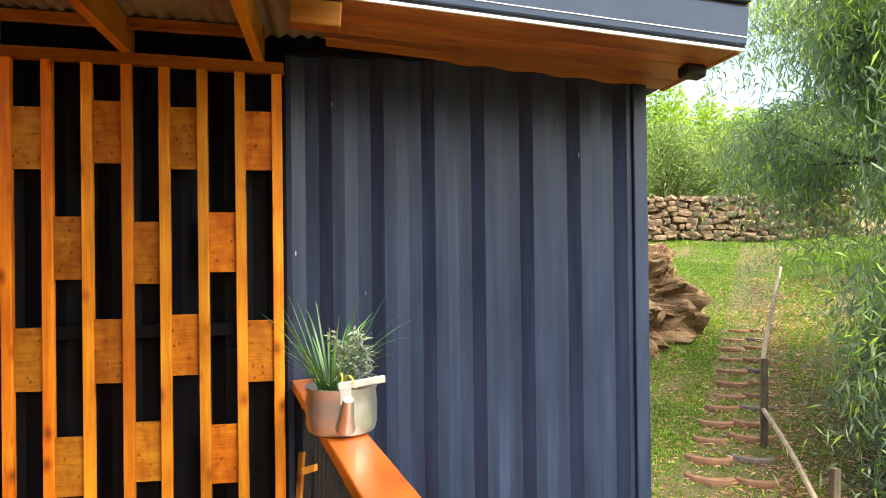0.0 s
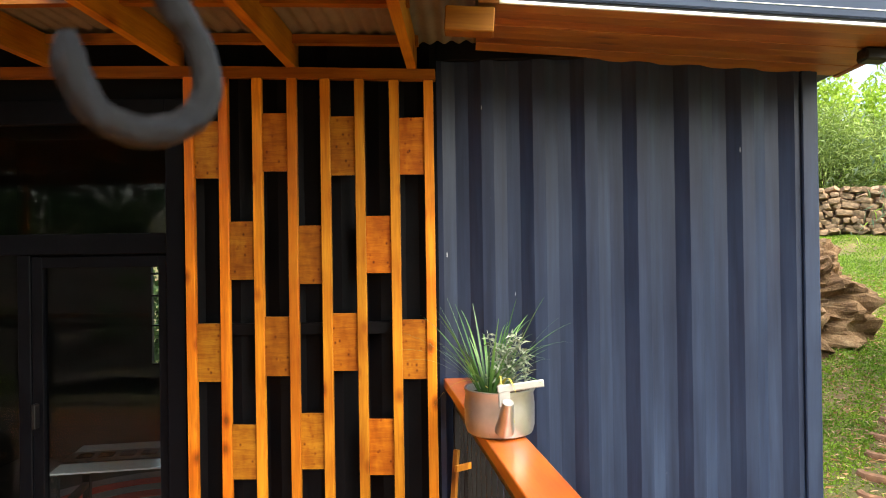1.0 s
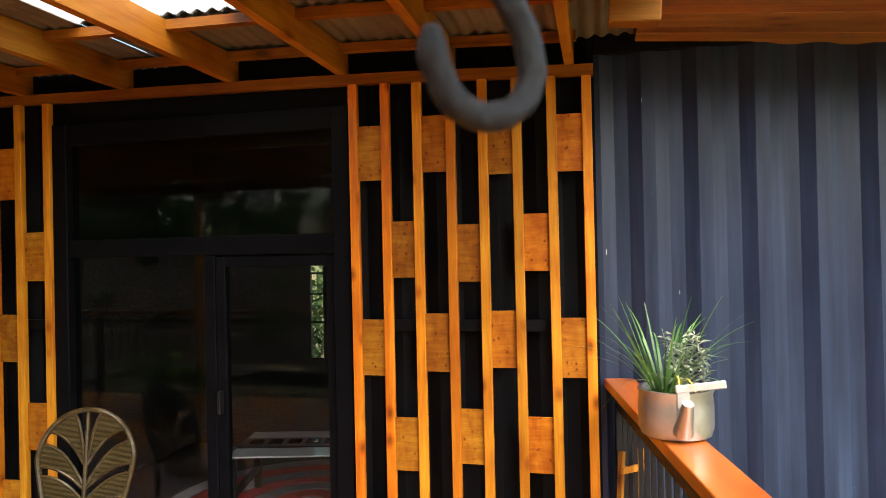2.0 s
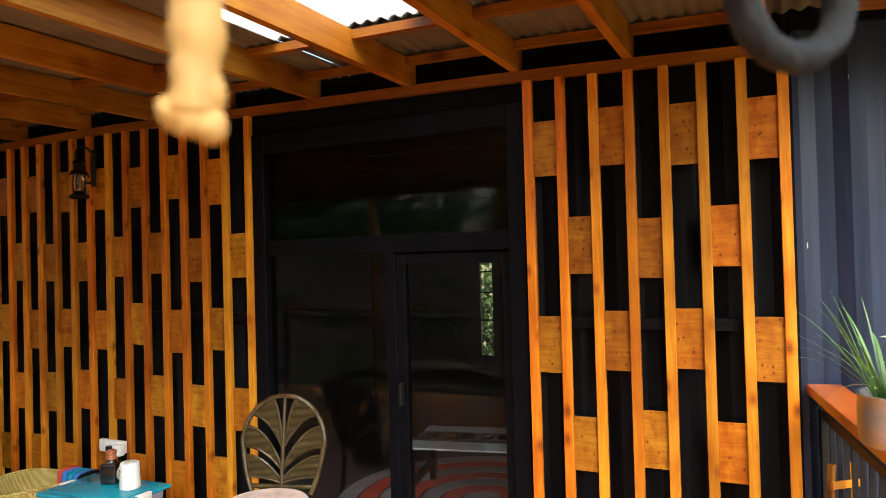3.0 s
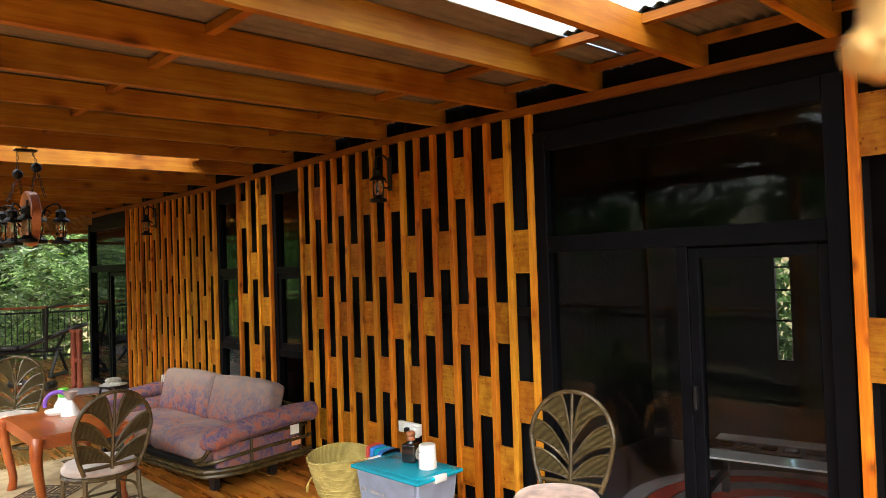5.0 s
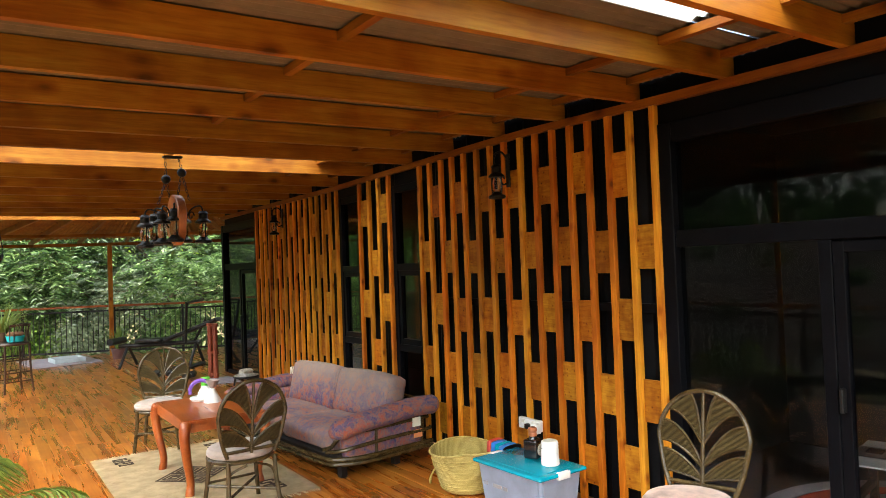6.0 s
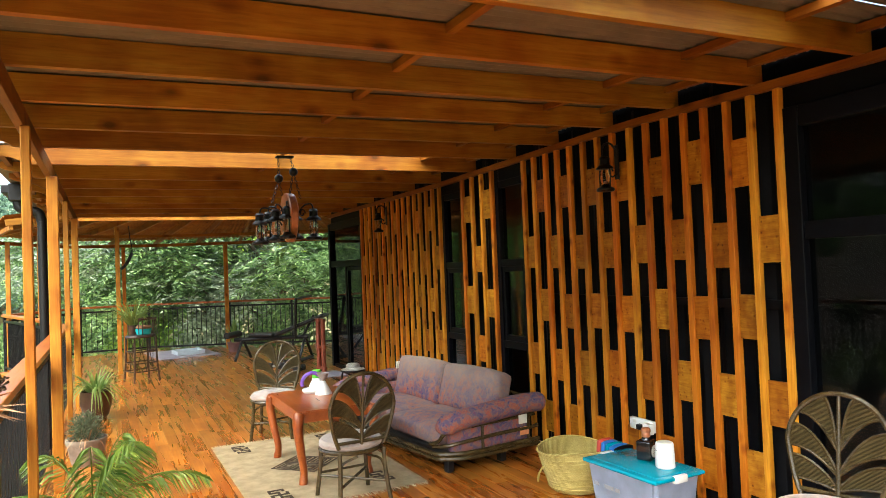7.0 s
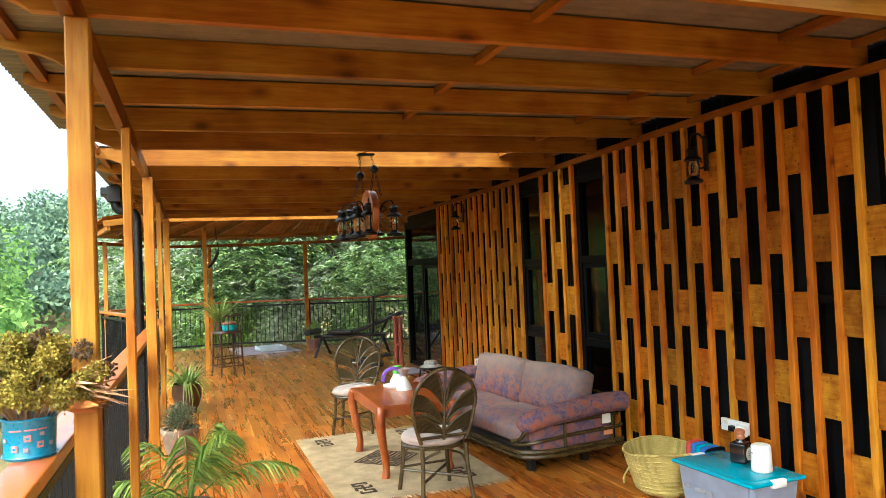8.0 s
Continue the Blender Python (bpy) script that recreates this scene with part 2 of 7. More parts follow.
LEAF_VALE = leaf_mat("valley_leaf", (0.06, 0.14, 0.045), (0.28, 0.46, 0.14), 0.38, 0.9)
LEAF_VALE.node_tree.nodes["Principled BSDF"].inputs["Specular IOR Level"].default_value = 0.05
GRASS = leaf_mat("grass_blade", (0.13, 0.25, 0.02), (0.36, 0.54, 0.06), 0.45)
BARK = plain("bark", (0.10, 0.075, 0.05), 0.85, vary=0.45, scale=8, bumps=0.8)
SOIL_GRASS = ground_mat("hill_ground", (0.17, 0.115, 0.055), (0.12, 0.105, 0.04), (0.09, 0.12, 0.028))
EARTH = ground_mat("red_earth", (0.11, 0.06, 0.03), (0.24, 0.145, 0.08), (0.42, 0.30, 0.19), 5)
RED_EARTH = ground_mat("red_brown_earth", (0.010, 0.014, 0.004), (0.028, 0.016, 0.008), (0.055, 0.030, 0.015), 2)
STONE = plain("wall_stone", (0.25, 0.165, 0.10), 0.85, vary=0.55, scale=4, bumps=0.6)
TYRE = plain("dusty_tyre", (0.16, 0.12, 0.10), 0.8, vary=0.4, scale=10, bumps=0.4)
CLAY = plain("clay_step", (0.25, 0.125, 0.07), 0.85, vary=0.3, scale=8, bumps=0.4)
HUSKWOOD = plain("weathered_pole", (0.34, 0.25, 0.17), 0.85, vary=0.3, scale=12, bumps=0.4)


def translucent_sheet():
    m, n, l, p = mat("translucent_sheet")
    tc = n.new("ShaderNodeTexCoord")
    t = noise_tex(n, l, tc.outputs["Object"], 4, 5, 0.65)
    r = ramp(n, [(0.3, (0.50, 0.52, 0.53)), (0.7, (0.80, 0.82, 0.82))])
    l.new(t.outputs["Fac"], r.inputs["Fac"])
    tr = n.new("ShaderNodeBsdfTranslucent")
    l.new(r.outputs["Color"], tr.inputs["Color"])
    cl = n.new("ShaderNodeBsdfTransparent")
    cl.inputs["Color"].default_value = (0.95, 0.97, 0.98, 1)
    mx = n.new("ShaderNodeMixShader")
    mx.inputs[0].default_value = 0.72
    l.new(tr.outputs[0], mx.inputs[1])
    l.new(cl.outputs[0], mx.inputs[2])
    l.new(mx.outputs[0], n["Material Output"].inputs["Surface"])
    return m


SKYLIGHT = translucent_sheet()


def fabric(name, fade, worn=None):
    """Woven sofa cloth: dusty pink ground with blurred purple, blue, red and orange flowers."""
    m, n, l, p = mat(name)
    tc = n.new("ShaderNodeTexCoord")
    v = tc.outputs["Object"]
    a = noise_tex(n, l, v, 13.0, 5, 0.66, 0.7)
    b = noise_tex(n, l, v, 31, 4, 0.65, 0.6)
    big = noise_tex(n, l, v, 2.6, 2, 0.5)
    r = ramp(n, [(0.39, (0.016, 0.018, 0.105)), (0.46, (0.055, 0.030, 0.105)), (0.50, (0.14, 0.075, 0.085)), (0.53, (0.17, 0.085, 0.075)), (0.57, (0.23, 0.032, 0.028)), (0.66, (0.31, 0.09, 0.03))])
    l.new(a.outputs["Fac"], r.inputs["Fac"])
    r2 = ramp(n, [(0.39, (0.025, 0.024, 0.105)), (0.45, (0.20, 0.13, 0.105)), (0.53, (0.20, 0.12, 0.095)), (0.60, (0.29, 0.04, 0.03))])
    l.new(b.outputs["Fac"], r2.inputs["Fac"])
    c = mixrgb(n, l, "MIX", 0.32, r.outputs["Color"], r2.outputs["Color"])
    fr = ramp(n, [(0.40, (fade * 0.45,) * 3), (0.60, (fade,) * 3)])
    l.new(big.outputs["Fac"], fr.inputs["Fac"])
    fo = fr.outputs["Color"]
    if worn:
        # cloth bleached towards the upper edge, with a ragged limit
        sep = n.new("ShaderNodeSeparateXYZ")
        l.new(v, sep.inputs[0])
        ad = n.new("ShaderNodeMath")
        ad.operation = "MULTIPLY_ADD"
        ad.inputs[1].default_value = 0.35
        l.new(big.outputs["Fac"], ad.inputs[0])
        l.new(sep.outputs["Z"], ad.inputs[2])
        wr = ramp(n, [(0.22, (0.0,) * 3), (0.66, (0.9,) * 3)])
        l.new(ad.outputs[0], wr.inputs["Fac"])
        fo = wr.outputs["Color"]
    c = mixrgb(n, l, "MIX", fo, c, (0.265, 0.20, 0.165))
    l.new(c, p.inputs["Base Color"])
    p.inputs["Roughness"].default_value = 0.9
    p.inputs["Sheen Weight"].default_value = 0.0
    w = noise_tex(n, l, v, 260, 2)
    bump(n, l, p, w.outputs["Fac"], 0.35, 0.002)
    return m


def woven(name, a, b, scale=60, rough=0.7):
    m, n, l, p = mat(name)
    tc = n.new("ShaderNodeTexCoord")
    w = n.new("ShaderNodeTexWave")
    w.bands_direction = "Z"
    w.inputs["Scale"].default_value, w.inputs["Distortion"].default_value = scale, 1.5
    w.inputs["Detail"].default_value, w.inputs["Detail Scale"].default_value = 2, 3
    l.new(tc.outputs["Object"], w.inputs["Vector"])
    r = ramp(n, [(0.2, a), (0.75, b)])
    l.new(w.outputs["Fac"], r.inputs["Fac"])
    t = noise_tex(n, l, tc.outputs["Object"], 7, 4)
    r2 = ramp(n, [(0.35, (0.75, 0.72, 0.65)), (0.65, (1.1, 1.1, 1.05))])
    l.new(t.outputs["Fac"], r2.inputs["Fac"])
    l.new(mixrgb(n, l, "MULTIPLY", 0.8, r.outputs["Color"], r2.outputs["Color"]), p.inputs["Base Color"])
    p.inputs["Roughness"].default_value = rough
    p.inputs["Specular IOR Level"].default_value = 0.15
    bump(n, l, p, w.outputs["Fac"], 0.7, 0.006)
    return m


CLOTH = fabric("floral_cloth", 0.08)
CLOTH_FADED = fabric("faded_floral_cloth", 0.45)
CLOTH_BACK = fabric("worn_floral_cloth", 0.5, True)
ORANGE = plain("orange_cloth", (0.62, 0.24, 0.10), 0.8, vary=0.1)
CUSHION = plain("faded_pink_cushion", (0.34, 0.27, 0.235), 0.9, vary=0.25, scale=7, bumps=0.3, sheen=0.3)
CUSHION2 = plain("pink_patterned_cushion", (0.46, 0.30, 0.25), 0.9, vary=0.4, scale=11, bumps=0.3, sheen=0.3)
CANE = plain("dark_cane", (0.050, 0.033, 0.012), 0.26, vary=0.6, scale=14, bumps=0.2, spec=0.4)
CANE_IN = woven("woven_cane", (0.018, 0.012, 0.004), (0.092, 0.068, 0.026), 48, 0.7)
STRAW = woven("palm_straw", (0.38, 0.29, 0.08), (0.70, 0.58, 0.22), 42)
WHITE_WEAVE = woven("white_weave", (0.45, 0.44, 0.42), (0.8, 0.79, 0.76), 60)
WICKER = plain("dark_wicker", (0.030, 0.013, 0.008), 0.45, vary=0.5, scale=20, bumps=0.3)
RUG = woven("rug_wool", (0.48, 0.38, 0.24), (0.62, 0.51, 0.34), 14, 0.95)
RUG_DARK = plain("rug_brown_wool", (0.075, 0.048, 0.028), 0.95, vary=0.3, scale=30)
TEAL = plain("teal_plastic", (0.005, 0.29, 0.41), 0.24, vary=0.06, bumps=0.0, coat=0.2)
TEAL_BOWL = plain("turquoise_plastic", (0.02, 0.42, 0.48), 0.35, vary=0.06, bumps=0.0)
CLEAR = plain("cloudy_plastic", (0.34, 0.40, 0.53), 0.35, vary=0.2, scale=6, bumps=0.0)
CLEAR.node_tree.nodes["Principled BSDF"].inputs["Transmission Weight"].default_value = 0.35
BOTTLE = plain("black_glass", (0.010, 0.008, 0.008), 0.12, vary=0.2, bumps=0.0, coat=0.5)
COPPER = plain("copper_cap", (0.46, 0.17, 0.08), 0.35, metal=0.3, vary=0.1, bumps=0.0)
PURPLE = plain("purple_plastic", (0.18, 0.07, 0.42), 0.4, vary=0.08, bumps=0.0)
LIME = plain("lime_plastic", (0.16, 0.62, 0.06), 0.4, vary=0.08, bumps=0.0)
PRINT_RED = plain("faded_red_print", (0.62, 0.20, 0.17), 0.5, vary=0.2, bumps=0.0)
RED = plain("red_paint", (0.55, 0.06, 0.04), 0.5, vary=0.15, bumps=0.0)
BLUE = plain("blue_plastic", (0.03, 0.16, 0.52), 0.4, vary=0.15, bumps=0.0)
TIN = plain("sky_blue_tin", (0.015, 0.20, 0.34), 0.3, vary=0.08, scale=5, bumps=0.02, coat=0.3)
ALU = plain("worn_aluminium", (0.50, 0.50, 0.51), 0.33, metal=0.9, vary=0.15, scale=12, bumps=0.08)
LUG = plain("dull_white_metal", (0.42, 0.42, 0.41), 0.4, metal=0.3, vary=0.12)
LABEL = plain("paper_label", (0.72, 0.70, 0.62), 0.7, vary=0.1)
GREYBAR = plain("grey_print", (0.30, 0.30, 0.32), 0.6, vary=0.1, bumps=0.0)
BROWNPOT = plain("brown_glazed_pot", (0.055, 0.026, 0.014), 0.4, vary=0.3, scale=8, coat=0.3)
GREYPOT = plain("grey_stone_pot", (0.22, 0.19, 0.15), 0.8, vary=0.25, scale=10, bumps=0.4)
PURPLEPOT = plain("dull_plum_pot", (0.17, 0.09, 0.085), 0.5, vary=0.2, scale=8)
SOIL = plain("potting_soil", (0.045, 0.028, 0.018), 0.95, vary=0.5, scale=40, bumps=1.0)
LEAF_CHIVE = leaf_mat("chive_leaf", (0.03, 0.10, 0.025), (0.15, 0.31, 0.08), 0.2, 0.5)
LEAF_SAGE = leaf_mat("grey_sage_leaf", (0.13, 0.17, 0.12), (0.34, 0.38, 0.31), 0.15, 0.7)
LEAF_DRY = leaf_mat("dry_yellow_leaf", (0.40, 0.34, 0.05), (0.62, 0.52, 0.10), 0.2, 0.5)
FLOWER = leaf_mat("dried_yellow_flower", (0.14, 0.11, 0.015), (0.48, 0.38, 0.06), 0.15, 0.9)
SEED = leaf_mat("brown_seed_head", (0.06, 0.035, 0.02), (0.18, 0.11, 0.06), 0.05, 0.95)
PETAL = leaf_mat("orange_petal", (0.55, 0.16, 0.02), (0.72, 0.34, 0.12), 0.25, 0.6)
HUSK = leaf_mat("dry_bract", (0.42, 0.20, 0.09), (0.66, 0.44, 0.30), 0.25, 0.6)
LAMP_GLASS = glass_mat("lantern_glass", (0.9, 0.88, 0.8), 0.08)
RUST_WOOD = plain("red_stained_wood", (0.26, 0.055, 0.025), 0.4, vary=0.3, scale=8)
GREYMAT = plain("grey_mat", (0.33, 0.30, 0.34), 0.9, vary=0.15, scale=6, bumps=0.3)
CEIL_BOARD = wood("brown_ceiling_board", (0.20, 0.085, 0.018), (0.28, 0.125, 0.028), (0.34, 0.17, 0.045), "x", 0.6, vary=0.2, spec=0.05)
# white under glass; the blue tint paints in the reflected sky
PANEL = plain("sky_tinted_panel", (0.62, 0.68, 0.74), 0.14, vary=0.05, bumps=0.0, coat=1.0)
TRAY = plain("pale_tray", (0.50, 0.56, 0.60), 0.5, vary=0.1, scale=5)
LEAF_DUSK = leaf_mat("dusky_green_leaf", (0.05, 0.075, 0.04), (0.17, 0.21, 0.13), 0.15, 0.6)
# ---- building helpers ----
def smooth(me, angle=40):
    me.polygons.foreach_set("use_smooth", [True] * len(me.polygons))
    me.set_sharp_from_angle(angle=radians(angle))


def mesh_of(bm, name, material, soft=False):
    me = bpy.data.meshes.new(name)
    bm.to_mesh(me)
    bm.free()
    for m in (material if isinstance(material, (list, tuple)) else [material]):
        me.materials.append(m)
    if soft:
        smooth(me)
    return me


def thing(name, m, label, category, group="", kind=""):
    """An Empty at a thing's base, which parents its parts."""
    return tagged(place(new(name), m), label, category, group, kind)


def place(ob, m):
    ob.matrix_basis = m
    return ob


def part(name, bm, material, parent=None, label="", m=None, soft=False):
    ob = new(name, mesh_of(bm, name, material, soft))
    if parent:
        ob.parent = parent
    if m is not None:
        ob.matrix_basis = m
    return tagged(ob, label)


def piece(name, me, parent, m):
    """One more object on a mesh that is there already."""
    ob = new(name, me)
    ob.parent = parent
    ob.matrix_basis = m
    return ob


def solo(name, bm, material, m, label, category, group="", kind="", soft=False):
    return tagged(part(name, bm, material, None, "", m, soft), label, category, group, kind)


def box(bm, x0, x1, y0, y1, z0, z1, bev=0.0, seg=1):
    v = [bm.verts.new(c) for c in ((x0, y0, z0), (x1, y0, z0), (x1, y1, z0), (x0, y1, z0), (x0, y0, z1), (x1, y0, z1), (x1, y1, z1), (x0, y1, z1))]
    fs = [bm.faces.new([v[i] for i in f]) for f in ((3, 2, 1, 0), (4, 5, 6, 7), (0, 1, 5, 4), (1, 2, 6, 5), (2, 3, 7, 6), (3, 0, 4, 7))]
    if bev:
        es = list({e for f in fs for e in f.edges})
        bmesh.ops.bevel(bm, geom=es, offset=bev, segments=seg, affect="EDGES", profile=0.5)
    return bm


def boxed(*a, **k):
    return box(bmesh.new(), *a, **k)


def tube(bm, pts, rad, sides=8, closed=False, cap=True):
    """A round bar along a line of points; rad is one radius or one for each point."""
    pts = [Vector(p) for p in pts]
    rads = rad if isinstance(rad, (list, tuple)) else [rad] * len(pts)
    rings, up = [], None
    k = len(pts)
    for i, p in enumerate(pts):
        a = pts[(i - 1) % k] if closed or i else pts[0]
        b = pts[(i + 1) % k] if closed or i < k - 1 else pts[-1]
        d = (b - a).normalized() if (b - a).length > 1e-9 else Vector((0, 0, 1))
        if up is None:
            up = d.orthogonal().normalized()
        up = (up - d * up.dot(d))
        up = up.normalized() if up.length > 1e-6 else d.orthogonal().normalized()
        side = d.cross(up)
        rings.append([bm.verts.new(p + (up * math.cos(t) + side * math.sin(t)) * rads[i]) for t in [2 * math.pi * j / sides for j in range(sides)]])
    for i in range(k if closed else k - 1):
        r, q = rings[i], rings[(i + 1) % k]
        for j in range(sides):
            bm.faces.new((r[j], r[(j + 1) % sides], q[(j + 1) % sides], q[j]))
    if cap and not closed:
        bm.faces.new(rings[0][::-1])
        bm.faces.new(rings[-1])
    return bm


def lathe(bm, prof, sides=24, centre=(0, 0, 0)):
    """A turned form: prof is radius and height from the bottom up (r 0 closes it)."""
    cx, cy, cz = centre
    rings = []
    for r, z in prof:
        if r < 1e-6:
            rings.append([bm.verts.new((cx, cy, cz + z))])
        else:
            rings.append([bm.verts.new((cx + r * math.cos(2 * math.pi * j / sides), cy + r * math.sin(2 * math.pi * j / sides), cz + z)) for j in range(sides)])
    for a, b in zip(rings, rings[1:]):
        for j in range(sides):
            j2 = (j + 1) % sides
            f = [a[j % len(a)], a[j2 % len(a)], b[j2 % len(b)], b[j % len(b)]]
            f = [v for i, v in enumerate(f) if v not in f[:i]]
            if len(f) > 2:
                bm.faces.new(f)
    return bm


def curve_pts(ctrl, n=8):
    """A smooth line through the given points."""
    c = [Vector(p) for p in ctrl]
    c = [c[0] * 2 - c[1]] + c + [c[-1] * 2 - c[-2]]
    out = []
    for i in range(1, len(c) - 2):
        for j in range(n):
            t = j / n
            a, b, d, e = c[i - 1], c[i], c[i + 1], c[i + 2]
            out.append(0.5 * (2 * b + (d - a) * t + (2 * a - 5 * b + 4 * d - e) * t * t + (3 * b - a - 3 * d + e) * t ** 3))
    return out + [c[-2]]


def prism(bm, poly, z0, z1):
    lo, hi = [bm.verts.new((x, y, z0)) for x, y in poly], [bm.verts.new((x, y, z1)) for x, y in poly]
    k = len(poly)
    bm.faces.new(lo[::-1])
    bm.faces.new(hi)
    for i in range(k):
        bm.faces.new((lo[i], lo[(i + 1) % k], hi[(i + 1) % k], hi[i]))
    return bm


def raw(name, verts, faces, material):
    me = bpy.data.meshes.new(name)
    me.from_pydata(verts, [], faces)
    me.materials.append(material)
    return me


rng = random.Random(7)
W = 3.45          # front of the slatted cladding
TOP = 2.762       # usual height of the wall plate's underside
PLATE = ((-12.7, 2.765), (-7.8, 2.768), (-6.1, 2.792), (-4.3, 2.817), (-2.9, 2.791), (-0.9, 2.763), (0.4, 2.716))


def plate_z(x):
    """The wall plate is cambered: the height of its underside along the wall."""
    return float(np.interp(x, [p[0] for p in PLATE], [p[1] for p in PLATE]))
CONT = 3.55       # outer face of the container

# ---- the container behind the cladding, with its corrugations ----
def corrugated(x0, x1, z0, z1, y, depth=0.036, pitch=0.271, start=0.0):
    """A pressed steel wall: flat, slope, flat, slope; 2 mm sheet thickened to 30 mm at the back."""
    xs = []
    x = start
    while x > x0:
        x -= pitch
    while x < x1 + pitch:
        for dx, dy in ((0, 0), (0.068, depth), (0.138, depth), (0.206, 0)):
            xs.append((x + dx, y + dy))
        x += pitch
    xs = [(min(max(a, x0), x1), b) for a, b in xs]
    line = [p for i, p in enumerate(xs) if i == 0 or p[0] > xs[i - 1][0] + 1e-6]
    bm = bmesh.new()
    f0 = [bm.verts.new((a, b, z0)) for a, b in line]
    f1 = [bm.verts.new((a, b, z1)) for a, b in line]
    for i in range(len(line) - 1):
        bm.faces.new((f0[i], f0[i + 1], f1[i + 1], f1[i]))
    bk = y + depth + 0.03
    b0 = [bm.verts.new((line[0][0], bk, z0)), bm.verts.new((line[-1][0], bk, z0))]
    b1 = [bm.verts.new((line[0][0], bk, z1)), bm.verts.new((line[-1][0], bk, z1))]
    bm.faces.new((b0[1], b0[0], b1[0], b1[1]))
    bm.faces.new((b0[0], f0[0], f1[0], b1[0]))
    bm.faces.new((f0[-1], b0[1], b1[1], f1[-1]))
    bm.faces.new(f1 + b1[::-1])
    bm.faces.new(f0[::-1] + b0)
    return bm


def wall(name, bm, material, label):
    return solo(name, bm, material, pose(0, 0, 0), label, "wall", kind="structure")


DOOR1 = (-2.87, -0.955)
WIN1, WIN2 = (-6.42, -5.84), (-7.75, -7.17)
DOOR2 = (-12.70, -10.78)
# wall pieces behind slats are near black: the shade of the gaps as colour
wall("wall_container_a", corrugated(DOOR1[1], 0.372, -0.05, 2.97, CONT, start=0.671), DARK, "corrugated steel wall, blackened for the shade behind the slats")
wall("wall_container_east", corrugated(0.372, 2.26, -0.25, 2.97, CONT, start=0.671), STEEL, "dark blue-grey painted corrugated steel container wall")
wall("wall_container_b", corrugated(WIN1[1], DOOR1[0], -0.05, 2.97, CONT, start=0.671), DARK, "corrugated steel wall, blackened for the shade behind the slats")
wall("wall_container_c", corrugated(WIN2[1], WIN1[0], -0.05, 2.97, CONT, start=0.671), DARK, "corrugated steel wall, blackened for the shade behind the slats")
wall("wall_container_d", corrugated(DOOR2[1], WIN2[0], -0.05, 2.97, CONT, start=0.671), DARK, "corrugated steel wall, blackened for the shade behind the slats")
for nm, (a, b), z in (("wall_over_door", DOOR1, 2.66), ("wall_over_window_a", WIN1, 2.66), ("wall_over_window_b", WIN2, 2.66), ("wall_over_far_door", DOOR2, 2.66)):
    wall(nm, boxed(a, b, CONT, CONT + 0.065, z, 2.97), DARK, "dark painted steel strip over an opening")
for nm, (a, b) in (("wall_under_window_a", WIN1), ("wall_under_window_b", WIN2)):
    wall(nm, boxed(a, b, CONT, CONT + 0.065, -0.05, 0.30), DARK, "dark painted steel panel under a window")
# added dark strip: stands in for the shade where container wall meets soffit
solo("soffit_shade_strip", boxed(0.372, 2.26, CONT - 0.012, CONT + 0.03, 2.84, 2.965, 0.004), FRAME, pose(0, 0, 0), "dark strip standing in for the shade under the soffit", "top rail", kind="structure")
# corner post of the container
solo("corner_post", boxed(2.262, 2.345, CONT - 0.02, CONT + 0.14, -0.25, 2.86, 0.006), STEEL, pose(0, 0, 0), "dark blue-grey steel corner post of the container", "corner post", kind="structure")
wall("wall_container_end", boxed(2.30, 2.34, CONT + 0.14, 6.1, -0.25, 2.9), STEEL, "dark steel end wall of the container")
SLIT = (-2.335, -2.205, 0.84, 1.77)
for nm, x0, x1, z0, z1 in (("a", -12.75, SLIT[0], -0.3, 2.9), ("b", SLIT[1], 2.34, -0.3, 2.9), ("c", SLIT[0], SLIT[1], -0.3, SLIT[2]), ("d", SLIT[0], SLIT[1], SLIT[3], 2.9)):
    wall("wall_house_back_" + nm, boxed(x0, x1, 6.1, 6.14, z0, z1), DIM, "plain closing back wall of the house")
wall("wall_house_west", boxed(-12.78, -12.72, CONT + 0.07, 6.1, -0.05, 2.9), STEEL, "dark steel west end wall of the house")
solo("flashing", boxed(-13.6, 0.72, 3.625, 3.66, 2.93, 3.10), DARK, pose(0, 0, 0), "dark flashing strip where deck roof meets the house", "flashing", kind="structure")
solo("house_roof", boxed(-12.78, 2.34, 3.662, 6.14, 2.905, 3.0), DIM, pose(0, 0, 0), "flat container roof, near black for the room's shade below", "roof", kind="structure")
solo("interior_floor", boxed(-12.7, 2.28, CONT + 0.07, 6.1, -0.06, -0.005), INFLOOR, pose(0, 0, 0), "interior floor, near black for the room's shade", "floor", kind="structure")
# unseen partitions, added to keep the room behind the glass dark
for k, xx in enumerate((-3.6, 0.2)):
    wall("wall_partition", boxed(xx - 0.03, xx + 0.03, CONT + 0.08, 6.1, 0, 2.9), DIM, "unseen interior partition, near black for the room's shade")

# ---- slatted timber cladding ----
STUD_W, STUD_D = 0.049, 0.040
stud_me = mesh_of(boxed(-STUD_W / 2, STUD_W / 2, 0, STUD_D, 0.0, TOP, 0.003), "stud", STUD_WOOD)
block_me = [mesh_of(boxed(-0.5, 0.5, 0, 0.018, -0.5, 0.5), "block", BLOCK_WOOD)]


